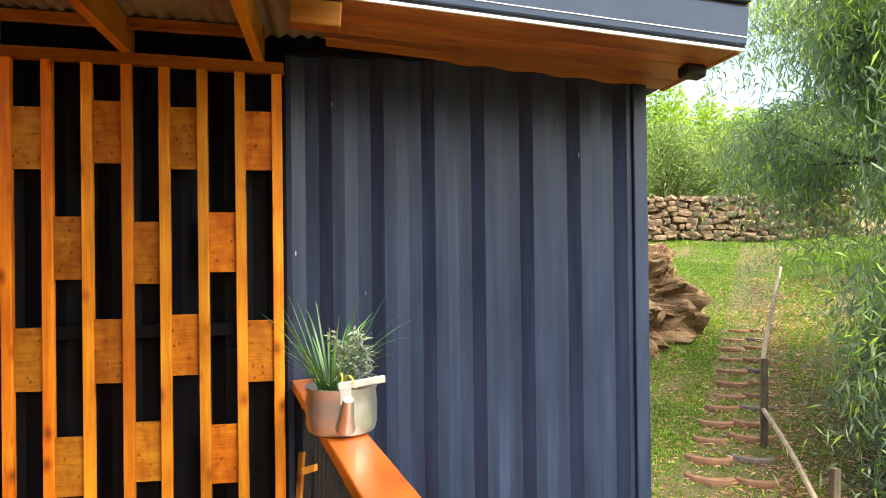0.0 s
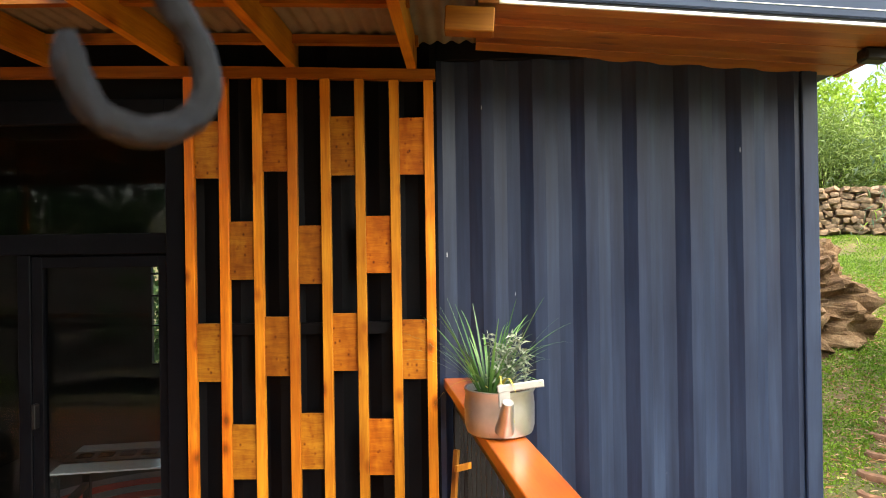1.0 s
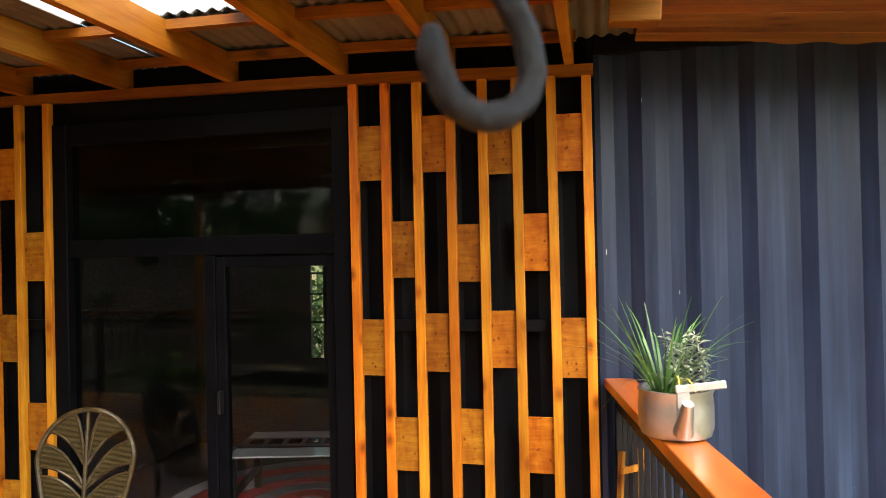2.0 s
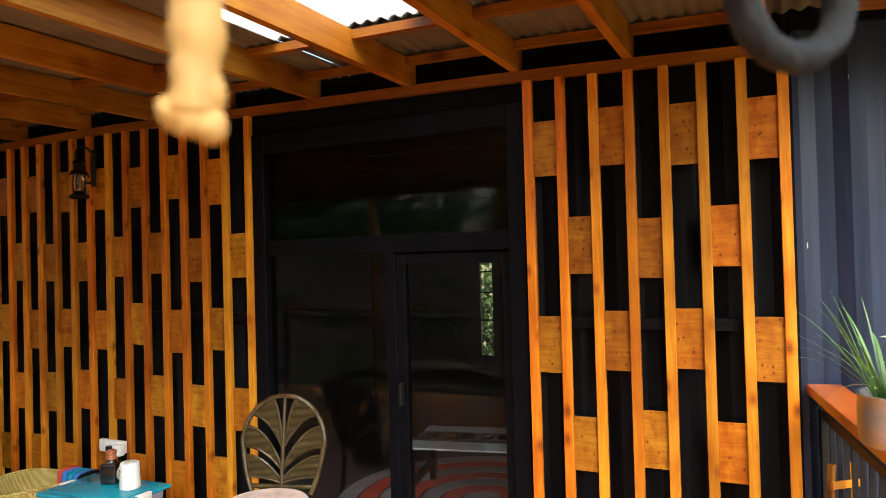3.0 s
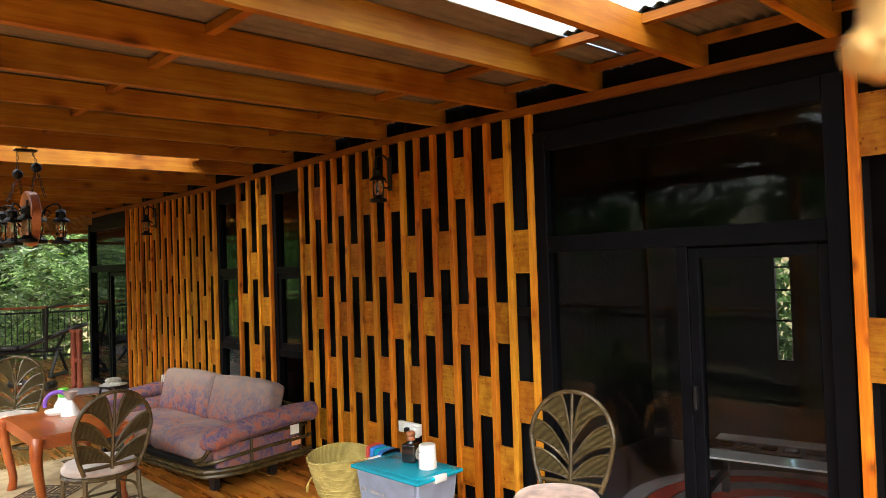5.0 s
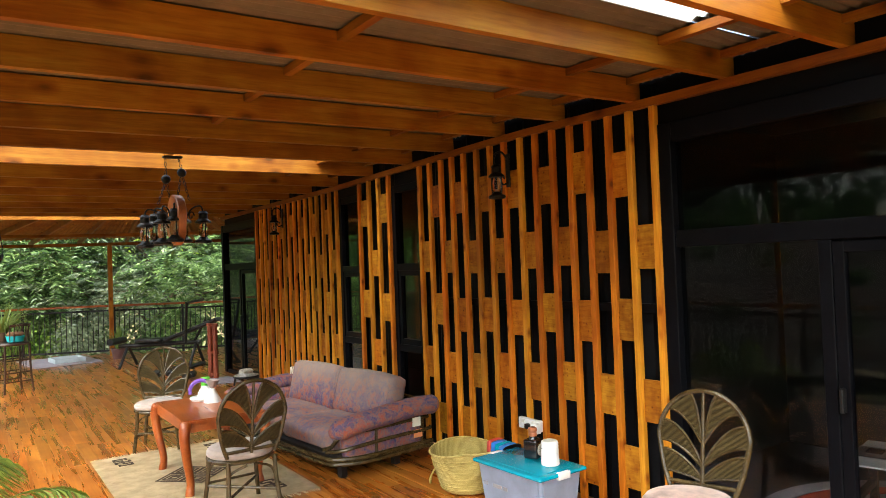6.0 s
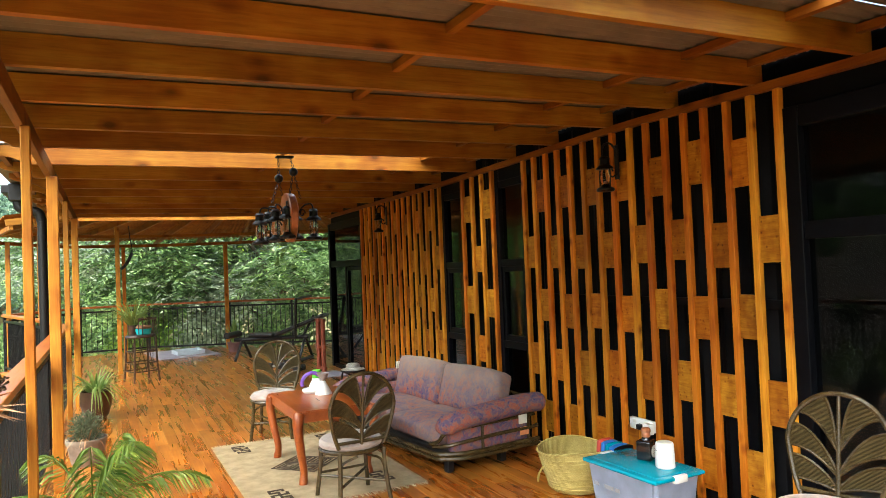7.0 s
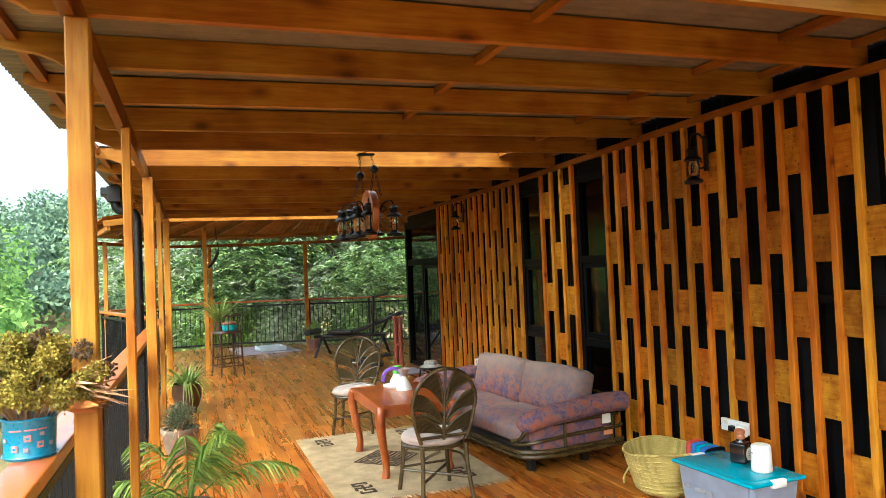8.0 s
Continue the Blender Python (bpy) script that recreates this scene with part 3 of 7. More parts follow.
def cladding(x_right, x_left, count, start_even, label):
    """Upright studs with short boards between them in two alternating sets of rows."""
    t = thing("slat_panel", pose(0, W, 0.0), label, "slat cladding", "slatted wall panels", "structure")
    step = (x_right - x_left) / (count - 1)
    xs = [x_right - i * step for i in range(count)]
    for i, x in enumerate(xs):
        tilt = rng.uniform(-0.12, 0.12)
        piece("stud", stud_me, t, pose(x + rng.uniform(-0.004, 0.004), rng.uniform(0, 0.004), 0.0, 0, tilt, 0) @ Matrix.Diagonal((1, 1, plate_z(x) / TOP, 1)))
    for g in range(count - 1):
        even = (g % 2 == 0) == start_even
        rows = ((2.265, 2.57), (1.21, 1.515), (0.17, 0.46)) if even else ((1.72, 2.02), (0.69, 0.985))
        for lo, hi in rows:
            j = rng.uniform(-0.045, 0.03)
            w = step - STUD_W + 0.012
            h = hi - lo + rng.uniform(-0.015, 0.012)
            mid = (xs[g] + xs[g + 1]) / 2
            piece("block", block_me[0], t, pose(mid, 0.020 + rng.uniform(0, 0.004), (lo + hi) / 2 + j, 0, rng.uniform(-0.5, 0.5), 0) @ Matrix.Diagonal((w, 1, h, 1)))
    return t


cladding(0.338, -0.917, 8, True, "varnished orange pine slats with staggered short boards")
cladding(-2.892, -5.815, 16, False, "varnished orange pine slats with staggered short boards")
cladding(-6.447, -7.145, 4, True, "narrow varnished pine slat panel between two windows")
cladding(-7.779, -10.745, 16, False, "varnished orange pine slats with staggered short boards")


def long_bar(x0, x1, y0, y1, z0, z1, lift, n=26):
    """A long timber along x whose height follows lift(x)."""
    bm = bmesh.new()
    rows = []
    for i in range(n + 1):
        x = x0 + (x1 - x0) * i / n
        h = lift(x)
        rows.append([bm.verts.new((x, y, z + h)) for y, z in ((y0, z0), (y1, z0), (y1, z1), (y0, z1))])
    for a, b in zip(rows, rows[1:]):
        for k in range(4):
            bm.faces.new((a[k], b[k], b[(k + 1) % 4], a[(k + 1) % 4]))
    bm.faces.new(rows[0])
    bm.faces.new(rows[-1][::-1])
    bmesh.ops.recalc_face_normals(bm, faces=bm.faces[:])
    return bm


solo("wall_plate", long_bar(-12.63, 0.37, 0, 0.05, 0, 0.055, plate_z), BEAM_X, pose(0, W - 0.004, 0), "long varnished pine plate along the slat tops", "beam", kind="structure")
# dark noggins between cladding and steel
for a, b in ((-0.93, 0.33), (-5.82, -2.88), (-10.76, -7.76)):
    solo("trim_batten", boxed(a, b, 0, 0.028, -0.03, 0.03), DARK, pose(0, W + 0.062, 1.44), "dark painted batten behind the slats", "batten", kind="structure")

# ---- glazed doors and windows ----
def pane(parent, x0, x1, z0, z1, y=0.0):
    g = part("pane", boxed(x0, x1, y - 0.003, y + 0.003, z0, z1), GLASS, parent, "dark reflecting glass pane")
    g.visible_shadow = False
    return g


def frame_bar(parent, name, x0, x1, z0, z1, y0=-0.03, y1=0.03):
    return part(name, boxed(x0, x1, y0, y1, z0, z1, 0.004), FRAME, parent)


def glazed_door(name, x0, x1, split, swing=True):
    """A fixed pane and a door leaf under a wide top light, in charcoal steel."""
    y = CONT - 0.012
    t = thing(name, pose(0, y, 0), "charcoal steel framed glass door with a wide top light", "door", kind="structure")
    f = 0.10
    frame_bar(t, "jamb", x0, x0 + f, 0, 2.66, -0.06, 0.05)
    frame_bar(t, "jamb", x1 - f, x1, 0, 2.66, -0.06, 0.05)
    frame_bar(t, "head", x0 + f, x1 - f, 2.535, 2.66, -0.055, 0.05)
    frame_bar(t, "transom", x0 + f, x1 - f, 1.845, 1.955, -0.045, 0.05)
    frame_bar(t, "mullion", split - 0.035, split + 0.035, 0, 1.845, -0.04, 0.04)
    frame_bar(t, "threshold", x0 + f, x1 - f, 0.0, 0.05, -0.04, 0.05)
    pane(t, x0 + f, x1 - f, 1.955, 2.535)
    pane(t, x0 + f, split - 0.035, 0.05, 1.845)
    leaf = part("door_leaf", boxed(split + 0.036, split + 0.095, -0.03, 0.02, 0.05, 1.835, 0.003), FRAME, t)
    part("stile", boxed(x1 - f - 0.056, x1 - f - 0.002, -0.03, 0.02, 0.05, 1.835, 0.003), FRAME, leaf)
    part("rail", boxed(split + 0.095, x1 - f - 0.056, -0.03, 0.02, 1.775, 1.835, 0.003), FRAME, leaf)
    part("rail", boxed(split + 0.095, x1 - f - 0.056, -0.03, 0.02, 0.05, 0.15, 0.003), FRAME, leaf)
    pane(leaf, split + 0.095, x1 - f - 0.056, 0.15, 1.775)
    part("handle", boxed(split + 0.055, split + 0.075, -0.075, -0.03, 0.93, 1.06, 0.004), BLACK, leaf)
    return t


glazed_door("door_1", DOOR1[0], DOOR1[1], -1.83)
glazed_door("door_2", DOOR2[0], DOOR2[1], -11.75)


def window(name, x0, x1):
    y = CONT - 0.012
    t = thing(name, pose(0, y, 0), "narrow charcoal steel window with three panes", "window", kind="structure")
    f = 0.065
    frame_bar(t, "jamb", x0, x0 + f, 0.30, 2.66, -0.05, 0.05)
    frame_bar(t, "jamb", x1 - f, x1, 0.30, 2.66, -0.05, 0.05)
    frame_bar(t, "head", x0 + f, x1 - f, 2.585, 2.66, -0.05, 0.05)
    for z in (1.745, 0.885, 0.30):
        frame_bar(t, "transom", x0 + f, x1 - f, z, z + 0.075, -0.048, 0.05)
    pane(t, x0 + f, x1 - f, 1.82, 2.585)
    sash = part("sash", boxed(x0 + f, x0 + f + 0.05, -0.035, 0.02, 0.96, 1.745, 0.003), FRAME, t)
    part("stile", boxed(x1 - f - 0.05, x1 - f, -0.035, 0.02, 0.96, 1.745, 0.003), FRAME, sash)
    part("rail", boxed(x0 + f + 0.05, x1 - f - 0.05, -0.035, 0.02, 1.69, 1.745, 0.003), FRAME, sash)
    part("rail", boxed(x0 + f + 0.05, x1 - f - 0.05, -0.035, 0.02, 0.96, 1.02, 0.003), FRAME, sash)
    pane(sash, x0 + f + 0.05, x1 - f - 0.05, 1.02, 1.69)
    pane(t, x0 + f, x1 - f, 0.375, 0.885)
    return t


window("window_1", *WIN1)
window("window_2", *WIN2)
slit = thing("window_3", pose(0, 6.10, 0), "narrow louvred window in the back wall", "window", kind="structure")
for z in (0.84, 1.19, 1.46, 1.66, 1.75):
    part("louvre_bar", boxed(SLIT[0], SLIT[1], 0.0, 0.03, z, z + 0.014), FRAME, slit)

# ---- deck floor ----
DECK = [(1.15, -1.02), (0.44, 3.6), (-12.72, 3.6), (-12.72, 8.0), (-13.6, 8.0), (-16.2, 5.2), (-17.9, 2.5), (-18.7, 0.6), (-18.6, -1.0), (-16.7, -2.35), (-12.4, -1.02)]
solo("deck_base", prism(bmesh.new(), DECK, -0.22, -0.024), BEAM_X, pose(0, 0, 0), "timber deck structure under the planks", "deck", kind="structure")

# ---- deck roof: header, rafters, purlins, sheets ----
RAFTERS = [0.25, -0.373, -0.98, -1.648, -2.337, -3.045, -3.77, -4.50, -5.27, -6.02, -6.88, -7.80, -8.62, -9.43, -10.23, -11.05, -11.83, -12.56, -13.29]
RB, RT = 2.80, 2.955


def rise(x):
    """How much the rafters climb for each metre from the posts to the wall."""
    return (plate_z(x) + 0.053 - RB) / (W + 0.735)


def roof_lift(x, y):
    return rise(x) * (y + 0.735)


def rafter_mesh():
    """A planed rafter with a curved, cut-back tail at the eaves."""
    tail = [(-1.22, RT), (-1.22, RT - 0.05), (-1.17, RT - 0.075), (-1.10, RT - 0.088), (-1.02, RT - 0.10), (-0.95, RT - 0.128), (-0.91, RB), (W + 0.06, RB), (W + 0.06, RT)]
    bm = bmesh.new()
    a = [bm.verts.new((-0.024, y, z)) for y, z in tail]
    b = [bm.verts.new((0.024, y, z)) for y, z in tail]
    bm.faces.new(a)
    bm.faces.new(b[::-1])
    for i in range(len(tail)):
        j = (i + 1) % len(tail)
        bm.faces.new((a[j], a[i], b[i], b[j]))
    bmesh.ops.recalc_face_normals(bm, faces=bm.faces)
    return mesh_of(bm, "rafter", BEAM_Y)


raf = rafter_mesh()
for x in RAFTERS:
    tagged(place(new("rafter", raf), pose(x, -0.735, RB, math.degrees(math.atan(rise(x)))) @ pose(0, 0.735, -RB)), "varnished pine rafter under the deck roof", "rafter", "deck rafters", "structure")
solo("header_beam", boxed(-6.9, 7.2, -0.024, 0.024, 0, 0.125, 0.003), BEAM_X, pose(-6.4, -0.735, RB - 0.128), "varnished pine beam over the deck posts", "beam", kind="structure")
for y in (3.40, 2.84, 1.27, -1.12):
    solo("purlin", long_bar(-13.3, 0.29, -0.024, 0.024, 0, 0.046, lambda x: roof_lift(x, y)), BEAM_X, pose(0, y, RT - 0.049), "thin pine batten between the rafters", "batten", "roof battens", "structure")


def sheet(x0, x1, y0, y1, z, name, material, label, pitch=0.076, h=0.009, slope=0.0):
    """Wavy roofing sheet with its waves along y."""
    nx = max(8, int((x1 - x0) / pitch * 8))
    v, f = [], []
    for i in range(nx + 1):
        x = x0 + (x1 - x0) * i / nx
        dz = h * math.cos(2 * math.pi * x / pitch)
        a, b = z + dz + roof_lift(x, y0), z + dz + roof_lift(x, y1)
        v += [(x, y0, a), (x, y1, b), (x, y0, a + 0.004), (x, y1, b + 0.004)]
    for i in range(nx):
        a, b = 4 * i, 4 * i + 4
        f += [(a, a + 1, b + 1, b), (a + 2, b + 2, b + 3, a + 3), (a, b, b + 2, a + 2), (a + 1, a + 3, b + 3, b + 1)]
    f += [(0, 2, 3, 1), (4 * nx, 4 * nx + 1, 4 * nx + 3, 4 * nx + 2)]
    me = raw(name, v, f, material)
    smooth(me, 60)
    return tagged(new(name, me), label, "roof sheet", "", "structure")


ZS = RT + 0.012
SKY_BAYS = [(-2.10, -1.22), (-6.84, -6.06), (-13.25, -12.6)]
edges = [0.72, -1.22, -2.10, -6.06, -6.84, -12.6, -13.25, -13.7]
for i, (b, a) in enumerate(zip(edges, edges[1:])):
    if (a, b) in SKY_BAYS:
        sheet(a - 0.04, b + 0.04, -1.30, 2.86, ZS + 0.006, "roof_sheet", SKYLIGHT, "translucent corrugated roof sheet letting daylight in")
        sheet(a - 0.02, b + 0.02, 2.80, 3.62, ZS + 0.012, "roof_sheet", SHEET, "grey corrugated roof sheet")
    else:
        sheet(a, b, -1.30, 3.62, ZS, "roof_sheet", SHEET, "grey corrugated roof sheet over the deck")

# posts under the header
for x, w in ((-2.73, 0.080), (-4.57, 0.052), (-6.72, 0.085), (-8.75, 0.055), (-11.15, 0.085), (1.0, 0.078)):
    solo("deck_post", boxed(-w / 2, w / 2, -w / 2, w / 2, 0, RB - 0.128, 0.006), POST_WOOD, pose(x, -0.705, 0), "varnished pine post carrying the deck roof", "post", "deck posts", "structure")

# ---- railings: timber handrail on dark steel bars ----
bar_me = mesh_of(boxed(-0.006, 0.006, -0.010, 0.010, 0, 0.90), "baluster", BLACK)


def railing(a, b, label, top=1.16, width=0.135, step=0.115, flat=False, posts=True):
    a, b = Vector((*a, 0)), Vector((*b, 0))
    L = (b - a).length
    ang = math.degrees(math.atan2(b.y - a.y, b.x - a.x))
    t = thing("railing", pose(a.x, a.y, 0, 0, 0, ang), label, "railing", "deck railings", "structure")
    hr = part("handrail", boxed(-0.01, L + 0.01, -width / 2, width / 2, top - 0.048, top, 0.006, 2), RAIL_X, t, "glossy varnished pine handrail")
    part("top_bar", boxed(0, L, -0.02, 0.02, top - 0.155, top - 0.115, 0.002), BLACK, t)
    part("bottom_bar", boxed(0, L, -0.02, 0.02, 0.07, 0.11, 0.002), BLACK, t)
    n = max(1, round(L / 1.75))
    for i in range(n + 1):
        part("rail_post", boxed(L * i / n - 0.025, L * i / n + 0.025, -0.025, 0.025, 0.0, top - 0.048, 0.002), BLACK, t)
    k = int(L / step)
    for i in range(1, k):
        piece("baluster", bar_me, t, pose(L * i / k, 0, 0.11))
    return t


railing((1.05, -0.865), (-11.6, -0.865), "dark steel railing with varnished pine handrail", step=0.13)
railing((0.41 + 0.055, 3.52), (1.03, -0.1), "dark steel railing with broad glossy handrail", 1.172, 0.15)
railing((-12.4, -1.05), (-16.6, -2.2), "dark steel railing with pine handrail on the far deck")
railing((-16.6, -2.2), (-18.5, -0.9), "dark steel railing with pine handrail on the far deck")
railing((-18.5, -0.9), (-18.5, 0.6), "dark steel railing with pine handrail on the far deck")
railing((-18.5, 0.6), (-17.7, 2.4), "dark steel railing with pine handrail on the far deck")
railing((-17.7, 2.4), (-16.05, 5.1), "dark steel railing with pine handrail on the far deck")
railing((-16.05, 5.1), (-13.6, 7.9), "dark steel railing with pine handrail on the far deck")

# ---- far deck roof: a fan of rafters under lower sheets ----
def far_roof():
    rim = [(-12.9, -1.75, 2.80), (-16.6, -2.65, 2.74), (-19.0, -1.3, 2.70), (-19.1, 0.8, 2.70), (-18.3, 2.8, 2.70), (-16.6, 5.6, 2.70), (-13.8, 8.4, 2.70)]
    hub = [(-13.1, -0.9, 2.93), (-13.3, -0.8, 2.93), (-13.4, 0.2, 2.945), (-13.4, 1.2, 2.945), (-13.4, 2.2, 2.945), (-13.2, 3.6, 2.945), (-12.8, 4.6, 2.945)]
    for i in range(6):
        bm = bmesh.new()
        a, b, c, d = Vector(rim[i]), Vector(rim[i + 1]), Vector(hub[i + 1]), Vector(hub[i])
        n = 40
        rows = []
        for k in range(n + 1):
            s = k / n
            dz = 0.012 * math.cos(k * math.pi)
            p, q = a.lerp(b, s), d.lerp(c, s)
            rows.append([bm.verts.new(p + Vector((0, 0, dz + o))) for o in (0, 0.005)] + [bm.verts.new(q + Vector((0, 0, dz + o))) for o in (0, 0.005)])
        for r, q in zip(rows, rows[1:]):
            bm.faces.new((r[0], q[0], q[2], r[2]))
            bm.faces.new((r[1], r[3], q[3], q[1]))
            bm.faces.new((r[0], r[1], q[1], q[0]))
        solo("roof_sheet", bm, CEIL_BOARD, pose(0, 0, 0.055), "brown corrugated sheet on the far deck roof", "roof sheet", kind="structure", soft=True)
    def strut(p, q, w, h, nm, lab):
        p, q = Vector(p), Vector(q)
        L = (q - p).length
        solo(nm, boxed(0, L, -w / 2, w / 2, -h, 0), BEAM_X, Matrix.Translation(p) @ (q - p).to_track_quat("X", "Z").to_matrix().to_4x4(), lab, "rafter", "far roof rafters", "structure")
    for i in range(6):
        for s in (0.0, 0.5):
            p, q = Vector(hub[i]).lerp(Vector(hub[i + 1]), s), Vector(rim[i]).lerp(Vector(rim[i + 1]), s)
            strut(p, q, 0.045, 0.10, "rafter", "pine rafter fanning out over the far deck")
        ins = [Vector(hub[k]).lerp(Vector(rim[k]), 0.9) - Vector((0, 0, 0.10)) for k in (i, i + 1)]
        strut(ins[0], ins[1], 0.05, 0.07, "header_beam", "pine eaves beam of the far deck roof")
        mid = [Vector(hub[k]).lerp(Vector(rim[k]), 0.5) - Vector((0, 0, 0.10)) for k in (i, i + 1)]
        strut(mid[0], mid[1], 0.05, 0.06, "purlin", "pine cross beam of the far deck roof")
    for x, y, w, top in ((-16.35, -2.10, 0.04, 2.62), (-13.95, -1.36, 0.035, 2.74), (-18.35, 0.06, 0.04, 2.56), (-17.45, 2.30, 0.045, 2.56), (-15.9, 5.0, 0.04, 2.56), (-14.40, -0.12, 0.038, 2.78)):
        solo("deck_post", boxed(-w, w, -w, w, 0, top, 0.004), POST_WOOD, pose(x, y, 0), "varnished pine post of the far deck roof", "post", "deck posts", "structure")


far_roof()

# ---- container roof overhang beside the deck: boarded soffit and metal fascia ----
sof = thing("roof_overhang", pose(0.69, 0, 2.880, 0, 5.0, 0), "boarded pine soffit with grey-blue metal fascia", "roof overhang", kind="structure")
for i in range(8):
    y0 = 2.832 + i * 0.095
    part("soffit_board", boxed(-0.11, 1.77, y0 + 0.001, y0 + 0.093, 0.004 * ((i * 7) % 3) / 3, 0.025, 0.002), SOFFIT_WOOD, sof)
part("fascia", boxed(-0.02, 1.81, 2.815, 2.895, 0.028, 0.205, 0.006), FASCIA, sof)
part("shadow_gap", boxed(-0.02, 1.81, 2.830, 2.845, 0.012, 0.028), BLACK, sof)
part("fascia_groove", boxed(-0.02, 1.81, 2.812, 2.816, 0.062, 0.065), WHITE_TRIM, sof)
part("upper_gap", boxed(-0.02, 1.81, 2.825, 2.895, 0.205, 0.222), BLACK, sof)
part("upper_fascia", boxed(-0.02, 1.81, 2.800, 2.895, 0.222, 0.33, 0.006), FASCIA, sof)
part("edge_strip", boxed(-0.02, 1.80, 2.815, 2.830, -0.003, 0.011, 0.002), WHITE_TRIM, sof)
part("roof_top", boxed(-0.02, 1.81, 2.896, 6.1, 0.03, 0.20), FASCIA, sof)
part("end_board", boxed(1.772, 1.80, 2.846, 3.60, -0.004, 0.027, 0.004), SOFFIT_WOOD, sof)
part("bracket", boxed(1.65, 1.765, 3.07, 3.16, -0.06, -0.001, 0.01), BLACK, sof, "black bracket under the soffit end")
solo("beam_end", boxed(-0.15, 0.06, -0.05, 0.05, 0, 0.105, 0.005), BEAM_X, pose(0.585, 2.86, 2.760, 0, 4, 0), "sawn pine beam end under the roof edge", "beam", kind="structure")
# ---- leaves, twigs and trees ----
gen = np.random.default_rng(11)


def unit(v):
    return v / np.maximum(np.linalg.norm(v, axis=1, keepdims=True), 1e-9)


def leaf_quads(base, way, length, width, droop=0.25):
    """Pointed leaves: base points, directions, lengths and widths, each a folded quad."""
    n = len(base)
    way = unit(way)
    side = unit(np.cross(way, gen.normal(size=(n, 3))))
    up = np.cross(side, way)
    L, Wd = np.asarray(length).reshape(-1, 1), np.asarray(width).reshape(-1, 1)
    mid = base + way * L * 0.45 + up * L * 0.06
    tip = base + way * L - np.array([0, 0, 1.0]) * L * droop
    v = np.stack([base, mid + side * Wd * 0.5, tip, mid - side * Wd * 0.5], 1).reshape(-1, 3)
    f = np.arange(4 * n).reshape(-1, 4)
    return v, f


def leaf_mesh(name, chunks, material):
    vs, fs, k = [], [], 0
    for v, f in chunks:
        vs.append(v)
        fs.append(f + k)
        k += len(v)
    v, f = np.concatenate(vs), np.concatenate(fs)
    me = bpy.data.meshes.new(name)
    me.vertices.add(len(v))
    me.vertices.foreach_set("co", v.ravel())
    me.loops.add(f.size)
    me.loops.foreach_set("vertex_index", f.ravel())
    me.polygons.add(len(f))
    me.polygons.foreach_set("loop_start", np.arange(0, f.size, f.shape[1]))
    me.materials.append(material)
    me.update(calc_edges=True)
    return me


def ball(n, c, r):
    """Points in an ellipsoid, denser towards its skin."""
    d = unit(gen.normal(size=(n, 3)))
    return np.array(c) + d * (gen.random((n, 1)) ** 0.45) * np.array(r)


def sprays(base, way, pairs, length, leaf, width, droop=0.2):
    """Feathered twigs: leaflets in pairs along each twig."""
    n = len(base)
    way = unit(way)
    side = unit(np.cross(way, np.array([0, 0, 1.0]) + gen.normal(size=(n, 3)) * 0.3))
    out = []
    for i in range(pairs):
        u = (i + 1) / pairs
        p = base + way * (length * u) - np.array([0, 0, 1.0]) * (length * droop * u * u)
        s = leaf * (0.55 + 0.45 * math.sin(math.pi * min(1, u * 0.9 + 0.1)))
        for sg in (-1, 1):
            out.append(leaf_quads(p, side * sg + way * 0.55 + gen.normal(size=(n, 3)) * 0.12, np.full(n, s), np.full(n, width), 0.15))
    return out


def tree(name, x, y, z, height, crown, leafy, label, lean=(0, 0), limbs=9, seed=1, bark=None, reach=1.0):
    """A tapered trunk with limbs under a crown of leaves. leafy(points) gives the chunks."""
    r = random.Random(seed)
    t = thing(name, pose(x, y, z), label, "tree", "trees round the house")
    bm = bmesh.new()
    top = Vector((lean[0], lean[1], height * 0.86))
    tr = curve_pts([(0, 0, 0), (lean[0] * 0.2 + r.uniform(-0.1, 0.1), lean[1] * 0.2, height * 0.3), (lean[0] * 0.6, lean[1] * 0.6 + r.uniform(-0.15, 0.15), height * 0.6), top], 6)
    rad = height * 0.022 + 0.03
    tube(bm, tr, [rad * (1 - 0.8 * i / (len(tr) - 1)) for i in range(len(tr))], 9)
    tips = []
    for i in range(limbs):
        p = tr[int(len(tr) * (0.35 + 0.6 * i / limbs))]
        a = i * 2.4 + r.uniform(-0.4, 0.4)
        ln = height * r.uniform(0.22, 0.4) * reach
        e = p + Vector((math.cos(a) * ln, math.sin(a) * ln, ln * r.uniform(0.3, 0.8)))
        mid = p.lerp(e, 0.5) + Vector((0, 0, ln * 0.12))
        tube(bm, curve_pts([p, mid, e], 4), [rad * 0.42 * (1 - 0.8 * k / 8) for k in range(9)], 6)
        tips.append(e)
        for b in range(3):
            a2 = a + r.uniform(-1.2, 1.2)
            e2 = mid.lerp(e, 0.3 + 0.3 * b) + Vector((math.cos(a2), math.sin(a2), r.uniform(-0.1, 0.6))) * ln * 0.5
            tube(bm, [mid.lerp(e, 0.3 + 0.3 * b), e2], [rad * 0.15, rad * 0.05], 5)
            tips.append(e2)
    part("trunk", bm, bark or BARK, t, soft=True)
    ob = new("crown", leaf_mesh("crown", *leafy([np.array(p) for p in tips] + [np.array(top)])))
    ob.parent = t
    return t


